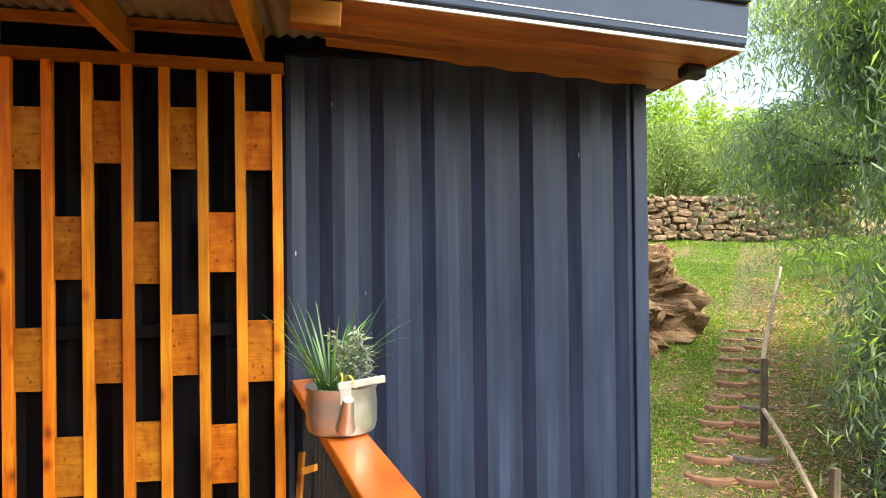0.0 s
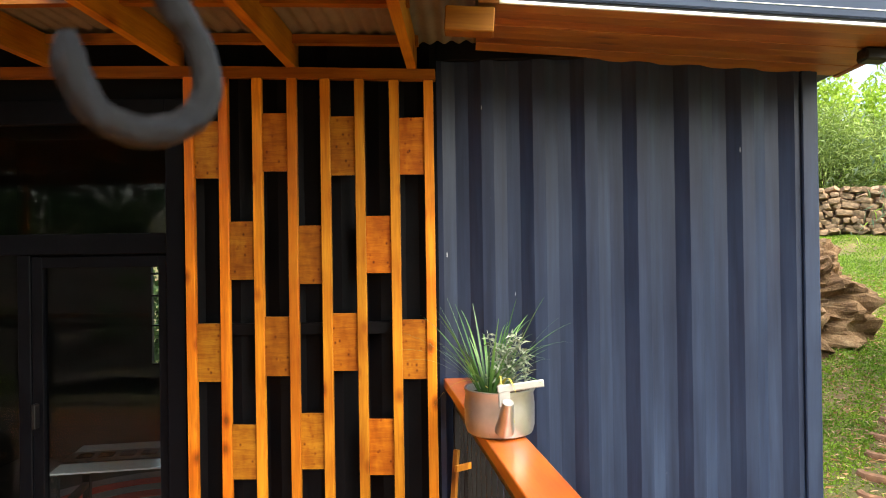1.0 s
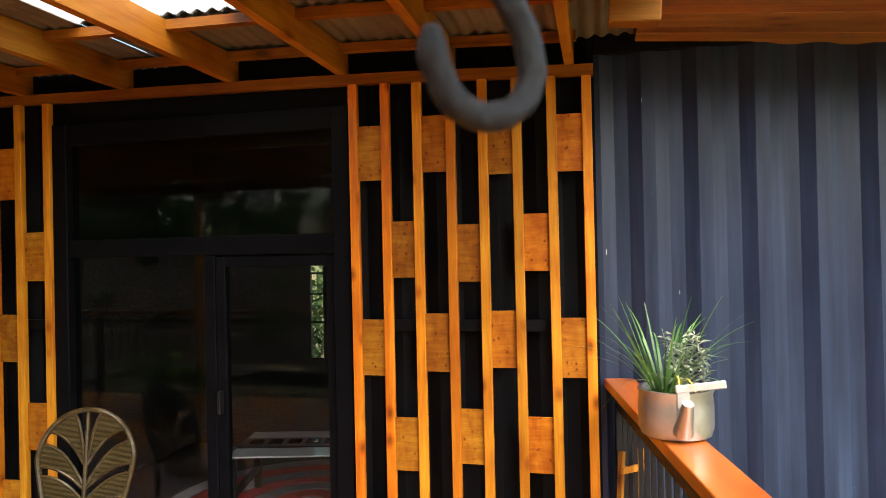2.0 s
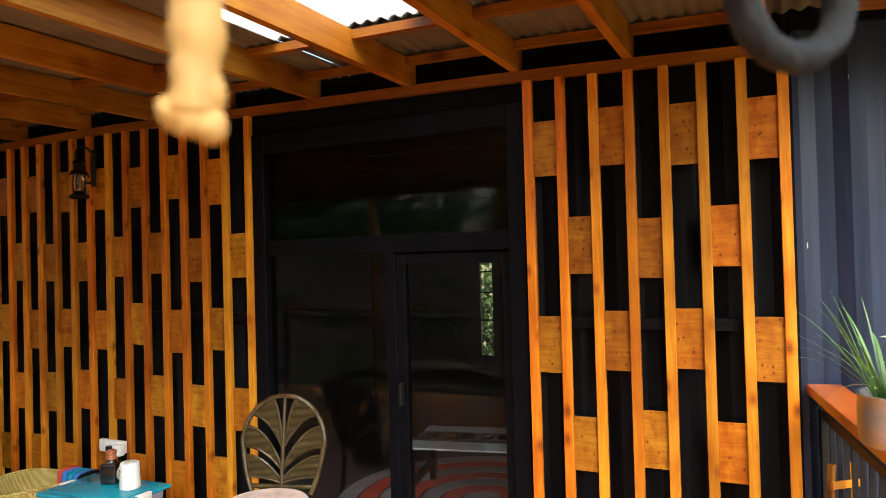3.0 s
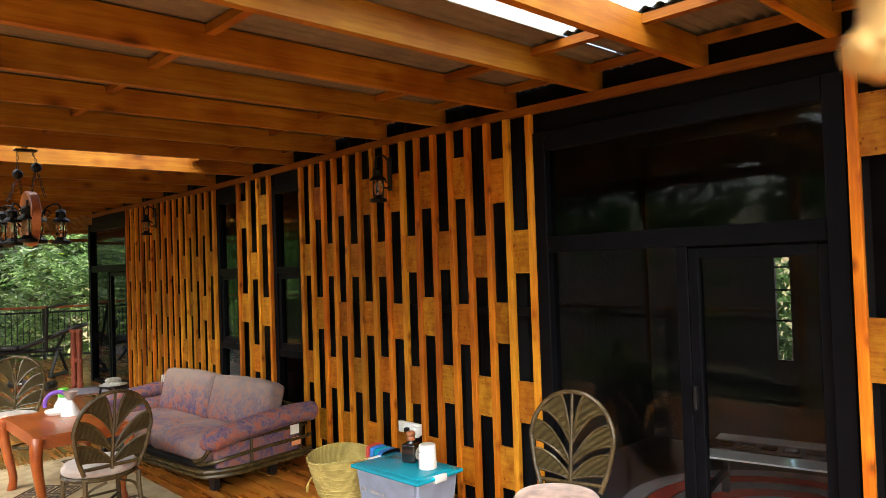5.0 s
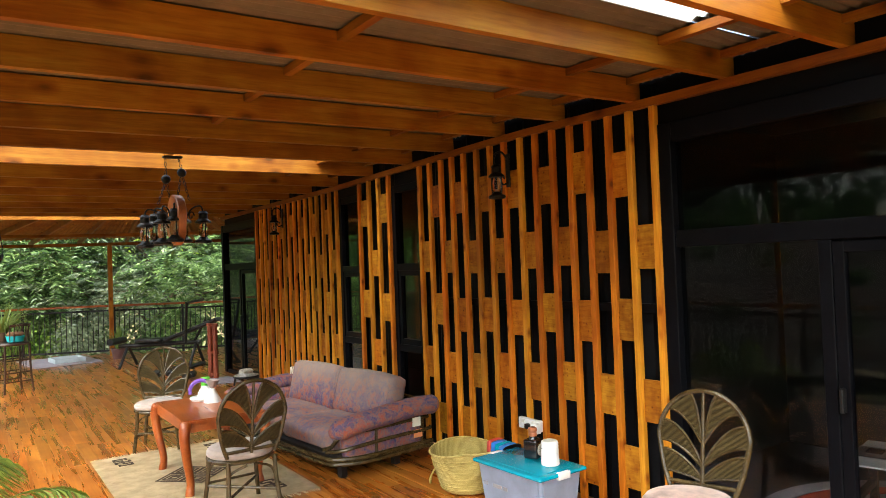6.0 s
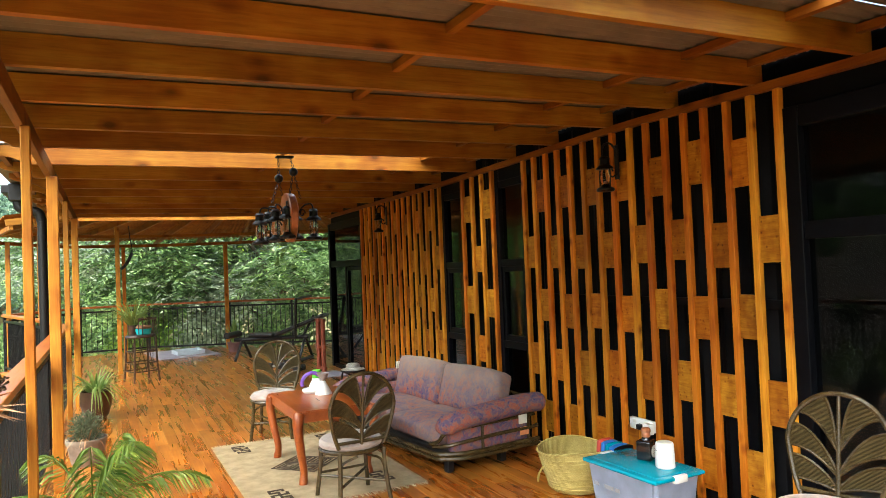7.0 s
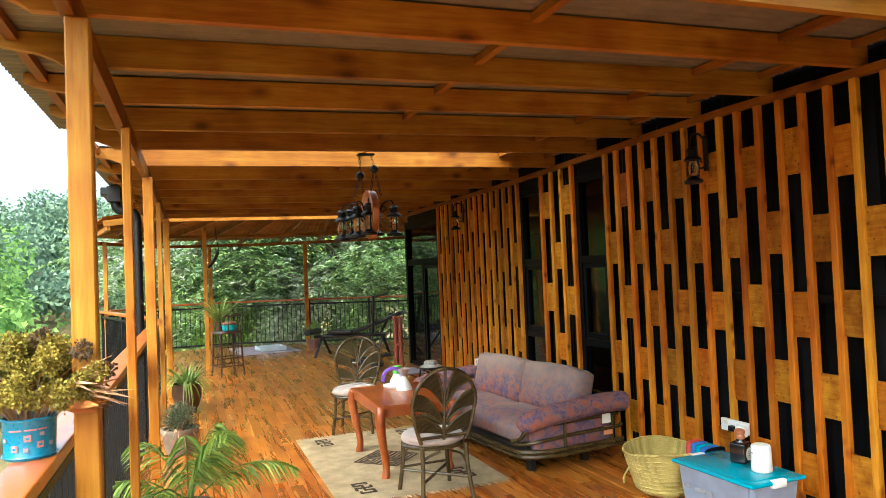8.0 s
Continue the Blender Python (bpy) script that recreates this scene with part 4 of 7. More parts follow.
def feather_crown(per, spread, length, leaf, width, material, pairs=7):
    def make(tips):
        chunks = []
        for p in tips:
            b = ball(per, p, (spread, spread, spread * 0.75))
            w = (b - p) * 0.8 + gen.normal(size=b.shape) * 0.35 * spread
            w[:, 2] *= 0.4
            chunks += sprays(b, w, pairs, length, leaf, width)
        return chunks, material
    return make


def droop_crown(per, spread, leaf, width, material):
    """Hanging sickle leaves in loose strings."""
    def make(tips):
        chunks = []
        for p in tips:
            k = per // 12
            b0 = ball(k, p, (spread, spread, spread))
            w0 = gen.normal(size=(k, 3)) * 0.35
            for i in range(12):
                b = b0 + w0 * 0.09 * i - np.array([0, 0, 0.055]) * i + gen.normal(size=b0.shape) * 0.03
                d = gen.normal(size=b0.shape) * 0.75 - np.array([0, 0, 0.9])
                chunks.append(leaf_quads(b, d, leaf * gen.uniform(0.7, 1.2, k), width * gen.uniform(0.7, 1.2, k), 0.1))
        return chunks, material
    return make


# ---- ground ----
def ground_z(x, y):
    d = math.hypot(x - 0.6, y + 0.1)
    hill = -0.25 + 0.19 * max(0.0, d - 6.0) if d < 20 else 2.4 + 0.10 * (min(d, 70) - 20)
    bank = -1.9 + 4.0 * max(0.0, min(1.0, (-y - 7) / 12.0)) + 0.03 * max(0.0, min(30.0, -y - 19))
    west = max(0.0, min(1.0, (-x - 12) / 6.0)) * (1 - max(0.0, min(1.0, (-y - 8) / 3.0)) * max(0.0, min(1.0, (x + 42) / 6.0)))
    far = math.hypot(x, y)
    vale = -3.0 - 0.05 * max(0.0, far - 20) if far < 70 else -5.5 + 0.19 * (min(far, 150) - 70)
    low = (1 - west) * (bank if y < 0 else -1.0) + west * vale
    east = max(0.0, min(1.0, (x - 0.8) / 2.0)) * max(0.0, min(1.0, (y + 3.0) / 4.0))
    return east * hill + (1 - east) * low


GROUND_XS = sorted(set([-600, -300, -150, -120, -95, -80, -65, -50, -42] + [x * 1.0 for x in range(-36, 37)] + [45, 60, 90, 150, 300, 600]))


@functools.lru_cache(None)
def ground_corner(x, y):
    return ground_z(x, y) + 0.12 * noise.noise((x * 0.6, y * 0.6, 0))


def ground_at(x, y):
    """Height of the ground sheet between its metre-wide corners."""
    i, j = math.floor(x), math.floor(y)
    u, w = x - i, y - j
    a, b, c, d = (ground_corner(float(i + p), float(j + q)) for p, q in ((0, 0), (1, 0), (0, 1), (1, 1)))
    return (a * (1 - u) + b * u) * (1 - w) + (c * (1 - u) + d * u) * w


def build_ground():
    xs = GROUND_XS
    v = [(x, y, ground_corner(x, y)) for y in xs for x in xs]
    k = len(xs)
    f = [(j * k + i, j * k + i + 1, (j + 1) * k + i + 1, (j + 1) * k + i) for j in range(k - 1) for i in range(k - 1)]
    me = raw("ground", v, f, SOIL_GRASS)
    smooth(me, 80)
    return tagged(new("ground", me), "grassy earth ground around the house", "ground", kind="structure")


build_ground()


# ---- hillside with tyre steps to the east ----
BEAR = math.radians(31.5)
EAST = Vector((math.sin(BEAR), math.cos(BEAR), 0))
SIDE = Vector((math.cos(BEAR), -math.sin(BEAR), 0))


def on_hill(d, s):
    p = Vector((0.6, -0.1, 0)) + EAST * d + SIDE * s
    return Vector((p.x, p.y, ground_at(p.x, p.y)))


def half_tyre(s):
    bm = bmesh.new()
    pts = [(0.185 * s * math.cos(a), -0.11 * math.sin(a), 0) for a in [math.pi * i / 12 for i in range(13)]]
    tube(bm, pts, 0.045, 8)
    for v in bm.verts:
        v.co.z *= 1.25
    return bm


step_me = [mesh_of(half_tyre(1), "tyre_step", CLAY, True), mesh_of(half_tyre(1), "tyre_step", TYRE, True)]
for i in range(15):
    d = 5.2 + 0.40 * i
    for k, s in enumerate((-0.25, 0.17)):
        p = on_hill(d + 0.05 * k + rng.uniform(-0.04, 0.04), s * (1 - 0.028 * i) + 0.05 * math.sin(i * 0.9) + 0.023 * i - 0.03)
        ob = new("tyre_step", step_me[0 if (k == 0 or i % 3 != 1) else 1])
        tagged(place(ob, pose(p.x, p.y, p.z - 0.012, 0, 0, -math.degrees(BEAR) + rng.uniform(-6, 6)) @ Matrix.Scale(rng.uniform(0.85, 1.05) * (1 - 0.022 * i), 4)), "dusty half-buried tyre as a garden step", "step", "tyre steps up the hill")


def rubble_wall(d, s0, s1, h, label):
    t = thing("stone_wall", pose(0, 0, 0), label, "stone wall")
    me = []
    for k in range(6):
        b = bmesh.new()
        bmesh.ops.create_icosphere(b, subdivisions=2, radius=0.5)
        for v in b.verts:
            u = v.co.copy()
            v.co = Vector((max(-0.45, min(0.40 + 0.06 * (k % 3 - 1), u.x * 1.3 + 0.25 * u.z * (k % 3 - 1))), max(-0.34, min(0.34, u.y * 1.2)), max(-0.34, min(0.30, u.z * 1.2 + 0.2 * u.x * (k % 2 - 0.5))))) + u * 0.10 * noise.noise(u * 3 + Vector((k * 7, 0, 0)))
        me.append(mesh_of(b, "stone", STONE))
    z = 0.0
    row = 0
    while z < h:
        rh = rng.uniform(0.10, 0.19)
        s = s0 + (0.12 if row % 2 else 0)
        while s < s1:
            w = rng.uniform(0.12, 0.40)
            p = on_hill(d + rng.uniform(-0.05, 0.05) + z * 0.12, s + w / 2)
            piece("stone", me[rng.randrange(6)], t, pose(p.x, p.y, p.z + z + rh / 2, rng.uniform(-20, 20), rng.uniform(-26, 26), -math.degrees(BEAR) + rng.uniform(-22, 22)) @ Matrix.Diagonal((w * rng.uniform(0.95, 1.15), 0.5, rh * rng.uniform(1.05, 1.55), 1)))
            s += w
        z += rh * 0.92
        row += 1


rubble_wall(18.0, -3.6, 2.6, 1.0, "dry rubble retaining wall of brown stones")
rubble_wall(21.5, -4.2, 2.5, 0.5, "low upper rubble wall of brown stones")


def earth_bank():
    bm = bmesh.new()
    bmesh.ops.create_icosphere(bm, subdivisions=6, radius=1.0)
    for v in bm.verts:
        u = v.co.copy()
        f = 1 + 0.24 * noise.noise(u * 1.7) + 0.13 * noise.noise(u * 4) + 0.09 * noise.noise(u * 6.3) - 0.24 * abs(noise.noise(u * 3.1 + Vector((0, 0, 5)))) + 0.06 * noise.noise(u * 9) + 0.05 * noise.noise(u * 22) - 0.11 * abs(noise.noise(Vector((u.x * 5, u.y * 5, u.z * 13)))) + 0.03 * noise.noise(u * 45)
        v.co = Vector((u.x * 1.8 * f + 0.10 * noise.noise(u * 5), u.y * 1.6 * f, max(-1.3, min(0.92, u.z * 1.35 * f)) + 0.07 * noise.noise(u * 7)))
    p = on_hill(10.5, -2.08)
    solo("earth_bank", bm, EARTH, pose(p.x, p.y, p.z + 0.30, 0, 0, 20), "bare brown cut earth bank on the slope", "earth bank")


earth_bank()


def grass():
    n = 330000
    d, s = 4.6 + 13.4 * gen.random(n) ** 1.5, gen.uniform(-3.0, 4.5, n)
    px, py = 0.6 + EAST.x * d + SIDE.x * s, -0.1 + EAST.y * d + SIDE.y * s
    path = 0.0 + 0.058 * (d - 5.2)
    keep = (px > 2.5) & ~((np.abs(s - path) < 0.42) & (gen.random(n) < 0.75)) & ~((s > path + 0.5 + gen.normal(size=n) * 0.3) & (d < 9.3 + gen.normal(size=n)) & (gen.random(n) < 0.88))
    px, py = px[keep], py[keep]
    pz = np.array([ground_at(a, b) for a, b in zip(px, py)])
    base = np.stack([px, py, pz - 0.01], 1)
    w = gen.normal(size=base.shape) * 0.6 + np.array([0, 0, 0.9])
    k = len(base)
    ob = new("grass", leaf_mesh("grass", [leaf_quads(base, w, gen.uniform(0.03, 0.085, k), gen.uniform(0.010, 0.026, k), 0.3)], GRASS))
    tagged(ob, "short green grass and weeds on the slope", "grass", kind="stuff")
    n = 26000
    d, s = 4.6 + 9.4 * gen.random(n) ** 1.4, np.where(gen.random(n) < 0.22, gen.uniform(-1.5, 0.6, n), gen.uniform(0.4, 3.0, n))
    px, py = 0.6 + EAST.x * d + SIDE.x * s, -0.1 + EAST.y * d + SIDE.y * s
    pz = np.array([ground_at(a, b) for a, b in zip(px, py)])
    base = np.stack([px, py, pz + 0.02], 1)
    w = gen.normal(size=base.shape) * np.array([1, 1, 0.15])
    ob = new("dry_leaves", leaf_mesh("dry_leaves", [leaf_quads(base, w, gen.uniform(0.04, 0.10, n), gen.uniform(0.008, 0.018, n), 0.1)], HUSK))
    tagged(ob, "fallen dry eucalyptus leaves on the slope", "dry leaves", kind="stuff")


grass()
fp = thing("pole_fence", pose(0, 0, 0), "rough garden pole handrail beside the steps", "fence")
ends = [on_hill(7.1, 0.29), on_hill(11.6, 0.75), on_hill(5.2, 0.62)]
for p, h in ((ends[0], 0.82), (ends[2], 0.6)):
    part("pole", tube(bmesh.new(), [p - Vector((0, 0, 0.2)), p + Vector((0.02, 0, h))], 0.034, 8), BARK, fp, soft=True)
for a, b, za, zb in ((0, 1, 0.8, 0.75), (0, 2, 0.35, 0.15)):
    p, q = ends[a] + Vector((0, 0, za)), ends[b] + Vector((0, 0, zb))
    part("pole", tube(bmesh.new(), curve_pts([p, p.lerp(q, 0.5) + Vector((0, 0, 0.06)), q], 5), 0.022, 7), HUSKWOOD, fp, soft=True)

def hanging_tree(x, y, h, r, n, seed, label, leaf=0.17):
    """A eucalyptus whose crown hangs down to the slope."""
    z = ground_z(x, y)
    rr = random.Random(seed)
    extra = [np.array((r * 0.85 * math.cos(a) * u, r * 0.85 * math.sin(a) * u, h * q)) for a, u, q in [(rr.uniform(0, 6.28), rr.uniform(0.35, 1.0), rr.uniform(0.10, 0.92)) for _ in range(n)]]
    base = droop_crown(1250, r * 0.22, leaf * 0.70, 0.019, LEAF_EUC)
    return tree("eucalyptus_tree", x, y, z, h, None, lambda tips: base(tips + extra), label, (-0.3, -0.2), 10, seed, None, 0.7)


hanging_tree(7.0, 5.75, 5.3, 1.6, 38, 3, "eucalyptus with hanging grey-green sickle leaves")
hanging_tree(11.6, 9.3, 6.8, 2.2, 38, 5, "tall eucalyptus with hanging grey-green leaves", 0.19)
hanging_tree(6.6, 3.7, 4.4, 1.5, 30, 8, "young eucalyptus with fresh green hanging leaves")
hanging_tree(5.6, 4.2, 2.2, 0.8, 16, 12, "low eucalyptus shoots at the foot of the slope", 0.16)


def bush(name, x, y, z, r, n, leaf, width, material, label):
    b = ball(n, (0, 0, r[2] * 0.9), r)
    w = unit(b - np.array([0, 0, r[2] * 0.6])) + gen.normal(size=b.shape) * 0.7
    t = thing(name, pose(x, y, z), label, "bush", "bushes round the house")
    bm = bmesh.new()
    for i in range(5):
        a = i * 1.3
        tube(bm, [(0.05 * math.cos(a), 0.05 * math.sin(a), -0.1), (r[0] * 0.5 * math.cos(a), r[1] * 0.5 * math.sin(a), r[2] * 1.2)], [0.03, 0.01], 5)
    part("stems", bm, BARK, t)
    ob = new("leaves", leaf_mesh("leaves", [leaf_quads(b, w, leaf * gen.uniform(0.6, 1.3, n), width * gen.uniform(0.6, 1.3, n), 0.3)], material))
    ob.parent = t
    return t


for d, s, h in ((23.5, -4.2, 2.05), (24.0, -2.9, 2.25), (23.5, -1.7, 2.3), (24.5, -0.5, 2.0), (24.0, 0.6, 1.7)):
    p = on_hill(d, s)
    bush("shrub", p.x, p.y, p.z + 0.6, (0.8, 0.8, h * 0.92), 2600, 0.22, 0.10, LEAF_SHOOT, "sunlit yellow-green shrub on the hill crest")
for d, s, r, h in ((21.5, -3.4, 1.5, 1.45), (22.5, -1.7, 1.5, 1.5), (22, 0.2, 1.5, 1.3), (23, -5.0, 1.4, 1.5), (24, 2.2, 1.8, 1.6)):
    p = on_hill(d, s)
    bush("bamboo_clump", p.x, p.y, p.z + 0.3, (r, r, h), 8000, 0.24, 0.028, LEAF_BAM, "feathery pale green bamboo clump above the wall")
bush("bush", -3.1, 8.2, -0.9, (1.2, 0.8, 1.7), 3000, 0.16, 0.07, LEAF_BANK, "deep green shrub behind the house")
for d, s, h, sd in ((36, 3.0, 4.0, 22), (31, 7.5, 7.0, 23)):
    p = on_hill(d, s)
    tree("hill_tree", p.x, p.y, p.z, h, None, feather_crown(45, 1.1, 0.9, 0.3, 0.12, LEAF_TREE), "leafy green tree on the hill", (0, 0), 8, sd)

# ---- trees past the far railing ----
for i, (x, y, h, m_, s) in enumerate((
        (-26.5, 0.5, 6.8, LEAF_TREE, 32), (-25.0, 2.2, 9.5, LEAF_PALE, 33), (-22.8, 4.3, 8.0, LEAF_TREE, 34),
        (-23.5, 7.6, 9.0, LEAF_TREE, 35), (-32.0, 1.6, 10.0, LEAF_TREE, 36), (-28.0, 5.0, 11.5, LEAF_EUC, 37), (-29.5, 9.5, 12.0, LEAF_TREE, 38), (-20.5, 10.5, 9.0, LEAF_TREE, 39))):
    tree("deck_tree", x, y, ground_z(x, y), h, None, feather_crown(60, 1.35, 1.0, 0.21, 0.050, m_, 10), "leafy feather-leaved tree beyond the far railing" if m_ is LEAF_TREE else "pale grey-green leafy tree beyond the far railing", (0.4, 0.3), 10, s)
for i, (x, y, r, m_) in enumerate(((-21.8, -2.6, 1.2, LEAF_TREE), (-21.8, 0.7, 1.4, LEAF_PALM), (-21.3, 2.4, 1.3, LEAF_PALE), (-20.6, 4.6, 1.4, LEAF_TREE), (-19.4, 6.6, 1.5, LEAF_TREE), (-22.0, 3.6, 1.6, LEAF_TREE))):
    bush("bush", x, y, ground_z(x, y) + 0.5, (r, r, 1.75), 4200, 0.20, 0.075, m_, "dense green shrub below the far railing")


def forest(name, cells, quads, size, material, label):
    """Woodland too far to count its trees: rounded crowns of leaf clumps, with trunks hidden."""
    chunks = []
    for x, y, r, h in cells:
        z = ground_z(x, y)
        for k in range(4):
            c = (x + rng.uniform(-0.5, 0.5) * r, y + rng.uniform(-0.5, 0.5) * r, z + h * rng.uniform(0.35, 0.95))
            b = ball(quads // 4, c, (r * 0.62, r * 0.62, h * 0.26))
            w = unit(b - np.array(c)) + gen.normal(size=b.shape) * 0.6
            q = len(b)
            chunks.append(leaf_quads(b, w, size * gen.uniform(0.6, 1.3, q), size * 0.7 * gen.uniform(0.6, 1.2, q), 0.2))
    return tagged(new(name, leaf_mesh(name, chunks, material)), label, "woodland", kind="stuff")


forest("valley_woods", [(-26 - 5.5 * i + rng.uniform(-2, 2), -7.5 - 3.6 * i * 0.35 - 3.2 * j + rng.uniform(-1, 1), 3.0, 3.6 + 0.75 * i + rng.uniform(-0.8, 1.2)) for i in range(7) for j in range(5)], 1400, 0.34, LEAF_VALE, "green valley trees below the deck")
# the far hill's haze is only its leaf colour, no volume
forest("hill_woods", [(-75 - 9 * i + rng.uniform(-4, 4), -2 - 8 * j + rng.uniform(-3, 3), 6.0, 8 + rng.uniform(-2, 4)) for i in range(8) for j in range(8)], 1700, 0.7, LEAF_FAR, "wooded hill across the valley, haze put into its leaf colour")
forest("south_woods", [(-40 + 2.6 * i + rng.uniform(-1, 1), -27 - 2.6 * j + rng.uniform(-1, 1), 2.4, 7.8 + 0.8 * j + rng.uniform(-1.0, 1.2)) for i in range(21) for j in range(3)], 700, 0.40, LEAF_SHADE, "trees south of the deck, their shade put into the leaf colour")
forest("bank_bushes", [(-34 + 1.5 * i + rng.uniform(-0.8, 0.8), -21.6 - 1.2 * j + rng.uniform(-0.7, 0.7), 0.95, 1.5 + rng.uniform(-0.5, 1.1)) for i in range(27) for j in range(2)], 480, 0.20, LEAF_BANK, "green bushes along the top of the south bank")
forest("bank_weeds", [(-32 + 1.3 * i + rng.uniform(-1, 1), -9.5 - 10 * ((i * 0.618) % 1.0), rng.uniform(0.3, 0.8), rng.uniform(0.4, 1.1)) for i in range(26)], 320, 0.16, LEAF_BANK, "scattered green plants on the south bank")


def earth_terraces():
    """A cut bank of red-brown earth in uneven terraces, south of the deck."""
    xs, n = [-36 + 0.6 * i for i in range(76)], 40
    v, f = [], []
    for x in xs:
        for j in range(n):
            y = -8.6 - 10.4 * j / (n - 1)
            step = 0.16 * math.sin(2 * math.pi * (y * 0.55 + 0.35 * noise.noise((x * 0.12, y * 0.2, 4))))
            v.append((x, y, ground_z(x, y) + 0.12 * noise.noise((x * 0.6, y * 0.6, 0)) + 0.17 + step + 0.12 * noise.noise((x * 1.1, y * 1.4, 2))))
    for i in range(len(xs) - 1):
        for j in range(n - 1):
            a = i * n + j
            f.append((a, a + 1, a + n + 1, a + n))
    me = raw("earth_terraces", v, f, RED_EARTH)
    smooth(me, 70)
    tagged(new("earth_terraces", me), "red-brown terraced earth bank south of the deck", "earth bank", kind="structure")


earth_terraces()
# ---- sofa: cane frame with floral cushions ----
def pillow(bm, x0, x1, y0, y1, z0, z1, r=0.06, puff=0.03, cuts=7):
    """A stuffed cushion: a rounded box whose faces swell."""
    b = bmesh.new()
    bmesh.ops.create_cube(b, size=1.0)
    bmesh.ops.subdivide_edges(b, edges=b.edges[:], cuts=cuts, use_grid_fill=True)
    cx, cy, cz = (x0 + x1) / 2, (y0 + y1) / 2, (z0 + z1) / 2
    hx, hy, hz = (x1 - x0) / 2, (y1 - y0) / 2, (z1 - z0) / 2
    for v in b.verts:
        u = Vector((v.co.x * 2, v.co.y * 2, v.co.z * 2))
        p = Vector((u.x * hx, u.y * hy, u.z * hz))
        inner = Vector((max(-hx + r, min(hx - r, p.x)), max(-hy + r, min(hy - r, p.y)), max(-hz + r, min(hz - r, p.z))))
        d = p - inner
        q = inner + (d.normalized() * r if d.length > 1e-6 else d)
        sw = Vector((u.x * (1 - u.y ** 2) * (1 - u.z ** 2), u.y * (1 - u.x ** 2) * (1 - u.z ** 2), u.z * (1 - u.x ** 2) * (1 - u.y ** 2))) * puff
        wob = noise.noise((p + Vector((cx, cy, cz))) * 5) * 0.008
        v.co = q + sw + Vector((cx, cy, cz)) + Vector((wob, wob, wob))
    me = bpy.data.meshes.new("tmp")
    b.to_mesh(me)
    b.free()
    bm.from_mesh(me)
    bpy.data.meshes.remove(me)
    return bm


def sofa(m):
    """Origin at the middle of the front edge on the floor; the back stands at +y."""
    t = thing("sofa", m, "two-seat cane sofa with faded floral pink cushions", "sofa")
    L = 2.38
    h = L / 2
    for x0, x1 in ((-h + 0.20, 0.0), (0.0, h - 0.20)):
        part("seat_cushion", pillow(bmesh.new(), x0, x1, 0.0, 0.78, 0.19, 0.37, 0.07, 0.012, 9), CLOTH_FADED, t, "faded pink and purple seat cushion", soft=True)
    back = pose(0, 0.66, 0.33, -14)
    for x0, x1 in ((-0.955, -0.004), (0.004, 0.955)):
        c = part("back_cushion", pillow(bmesh.new(), x0, x1, -0.10, 0.10, 0.0, 0.44, 0.055, 0.022, 11), CLOTH_BACK, t, "floral back cushion faded along its top", back, soft=True)
        part("piping", tube(bmesh.new(), [(x0 + 0.03, -0.104, 0.02), (x0 + 0.012, -0.10, 0.41), (x0 + 0.03, -0.095, 0.432), (x1 - 0.03, -0.095, 0.432), (x1 - 0.012, -0.10, 0.41), (x1 - 0.03, -0.104, 0.02)], 0.0025, 6), CLOTH_BACK, c, soft=True)
    for s in (-1, 1):
        x = s * (h + 0.01)
        bm = bmesh.new()
        line = curve_pts([(x - s * 0.10, -0.06, 0.375), (x - s * 0.06, -0.03, 0.42), (x - s * 0.03, 0.12, 0.465), (x - s * 0.02, 0.45, 0.495), (x - s * 0.01, 0.75, 0.515), (x, 0.90, 0.515), (x, 0.95, 0.505)], 6)
        k = len(line)
        tube(bm, line, [0.028 + 0.057 * min(1, i / 7, (k - 1 - i) / 5 + 0.12) for i in range(k)], 18)
        for v in bm.verts:
            v.co.x += s * 0.35 * (v.co.x - (x - s * 0.02)) * s
            v.co += Vector((1, 0.4, 1)) * 0.007 * noise.noise(v.co * 9)
        part("arm_cushion", bm, CLOTH, t, "rounded floral arm pad", soft=True)
        part("side_cushion", pillow(bmesh.new(), s * (h - 0.075) - 0.07, s * (h - 0.075) + 0.07, 0.02, 0.84, 0.15, 0.45, 0.06, 0.018, 8), CLOTH, t, "floral side panel", soft=True)
        part("cane_rail", tube(bmesh.new(), curve_pts([(x, 0.88, 0.41), (x + s * 0.004, 0.5, 0.405), (x, 0.20, 0.40)], 6), 0.016, 8), CANE, t, soft=True)
        part("cane_rail", tube(bmesh.new(), curve_pts([(x - s * 0.03, 0.93, 0.30), (x + s * 0.008, 0.85, 0.30), (x + s * 0.008, 0.45, 0.295), (x, 0.12, 0.28), (x - s * 0.06, -0.02, 0.255), (x - s * 0.20, -0.075, 0.23)], 6), 0.017, 8), CANE, t, soft=True)
        part("arm_bow", tube(bmesh.new(), curve_pts([(x - s * 0.24, -0.08, 0.25), (x - s * 0.12, -0.07, 0.29), (x - s * 0.06, -0.055, 0.35), (x - s * 0.03, -0.02, 0.385)], 6), 0.017, 8), CANE, t, soft=True)
        for y in (0.30, 0.80):
            part("cane_upright", tube(bmesh.new(), [(x + s * 0.008, y, 0.15), (x + s * 0.008, y, 0.43)], 0.014, 8), CANE, t, soft=True)
        for y in (0.06, 0.62):
            part("leg", boxed(s * (h - 0.16) - 0.035, s * (h - 0.16) + 0.035, y - 0.03, y + 0.03, 0, 0.14, 0.004), BLACK, t)
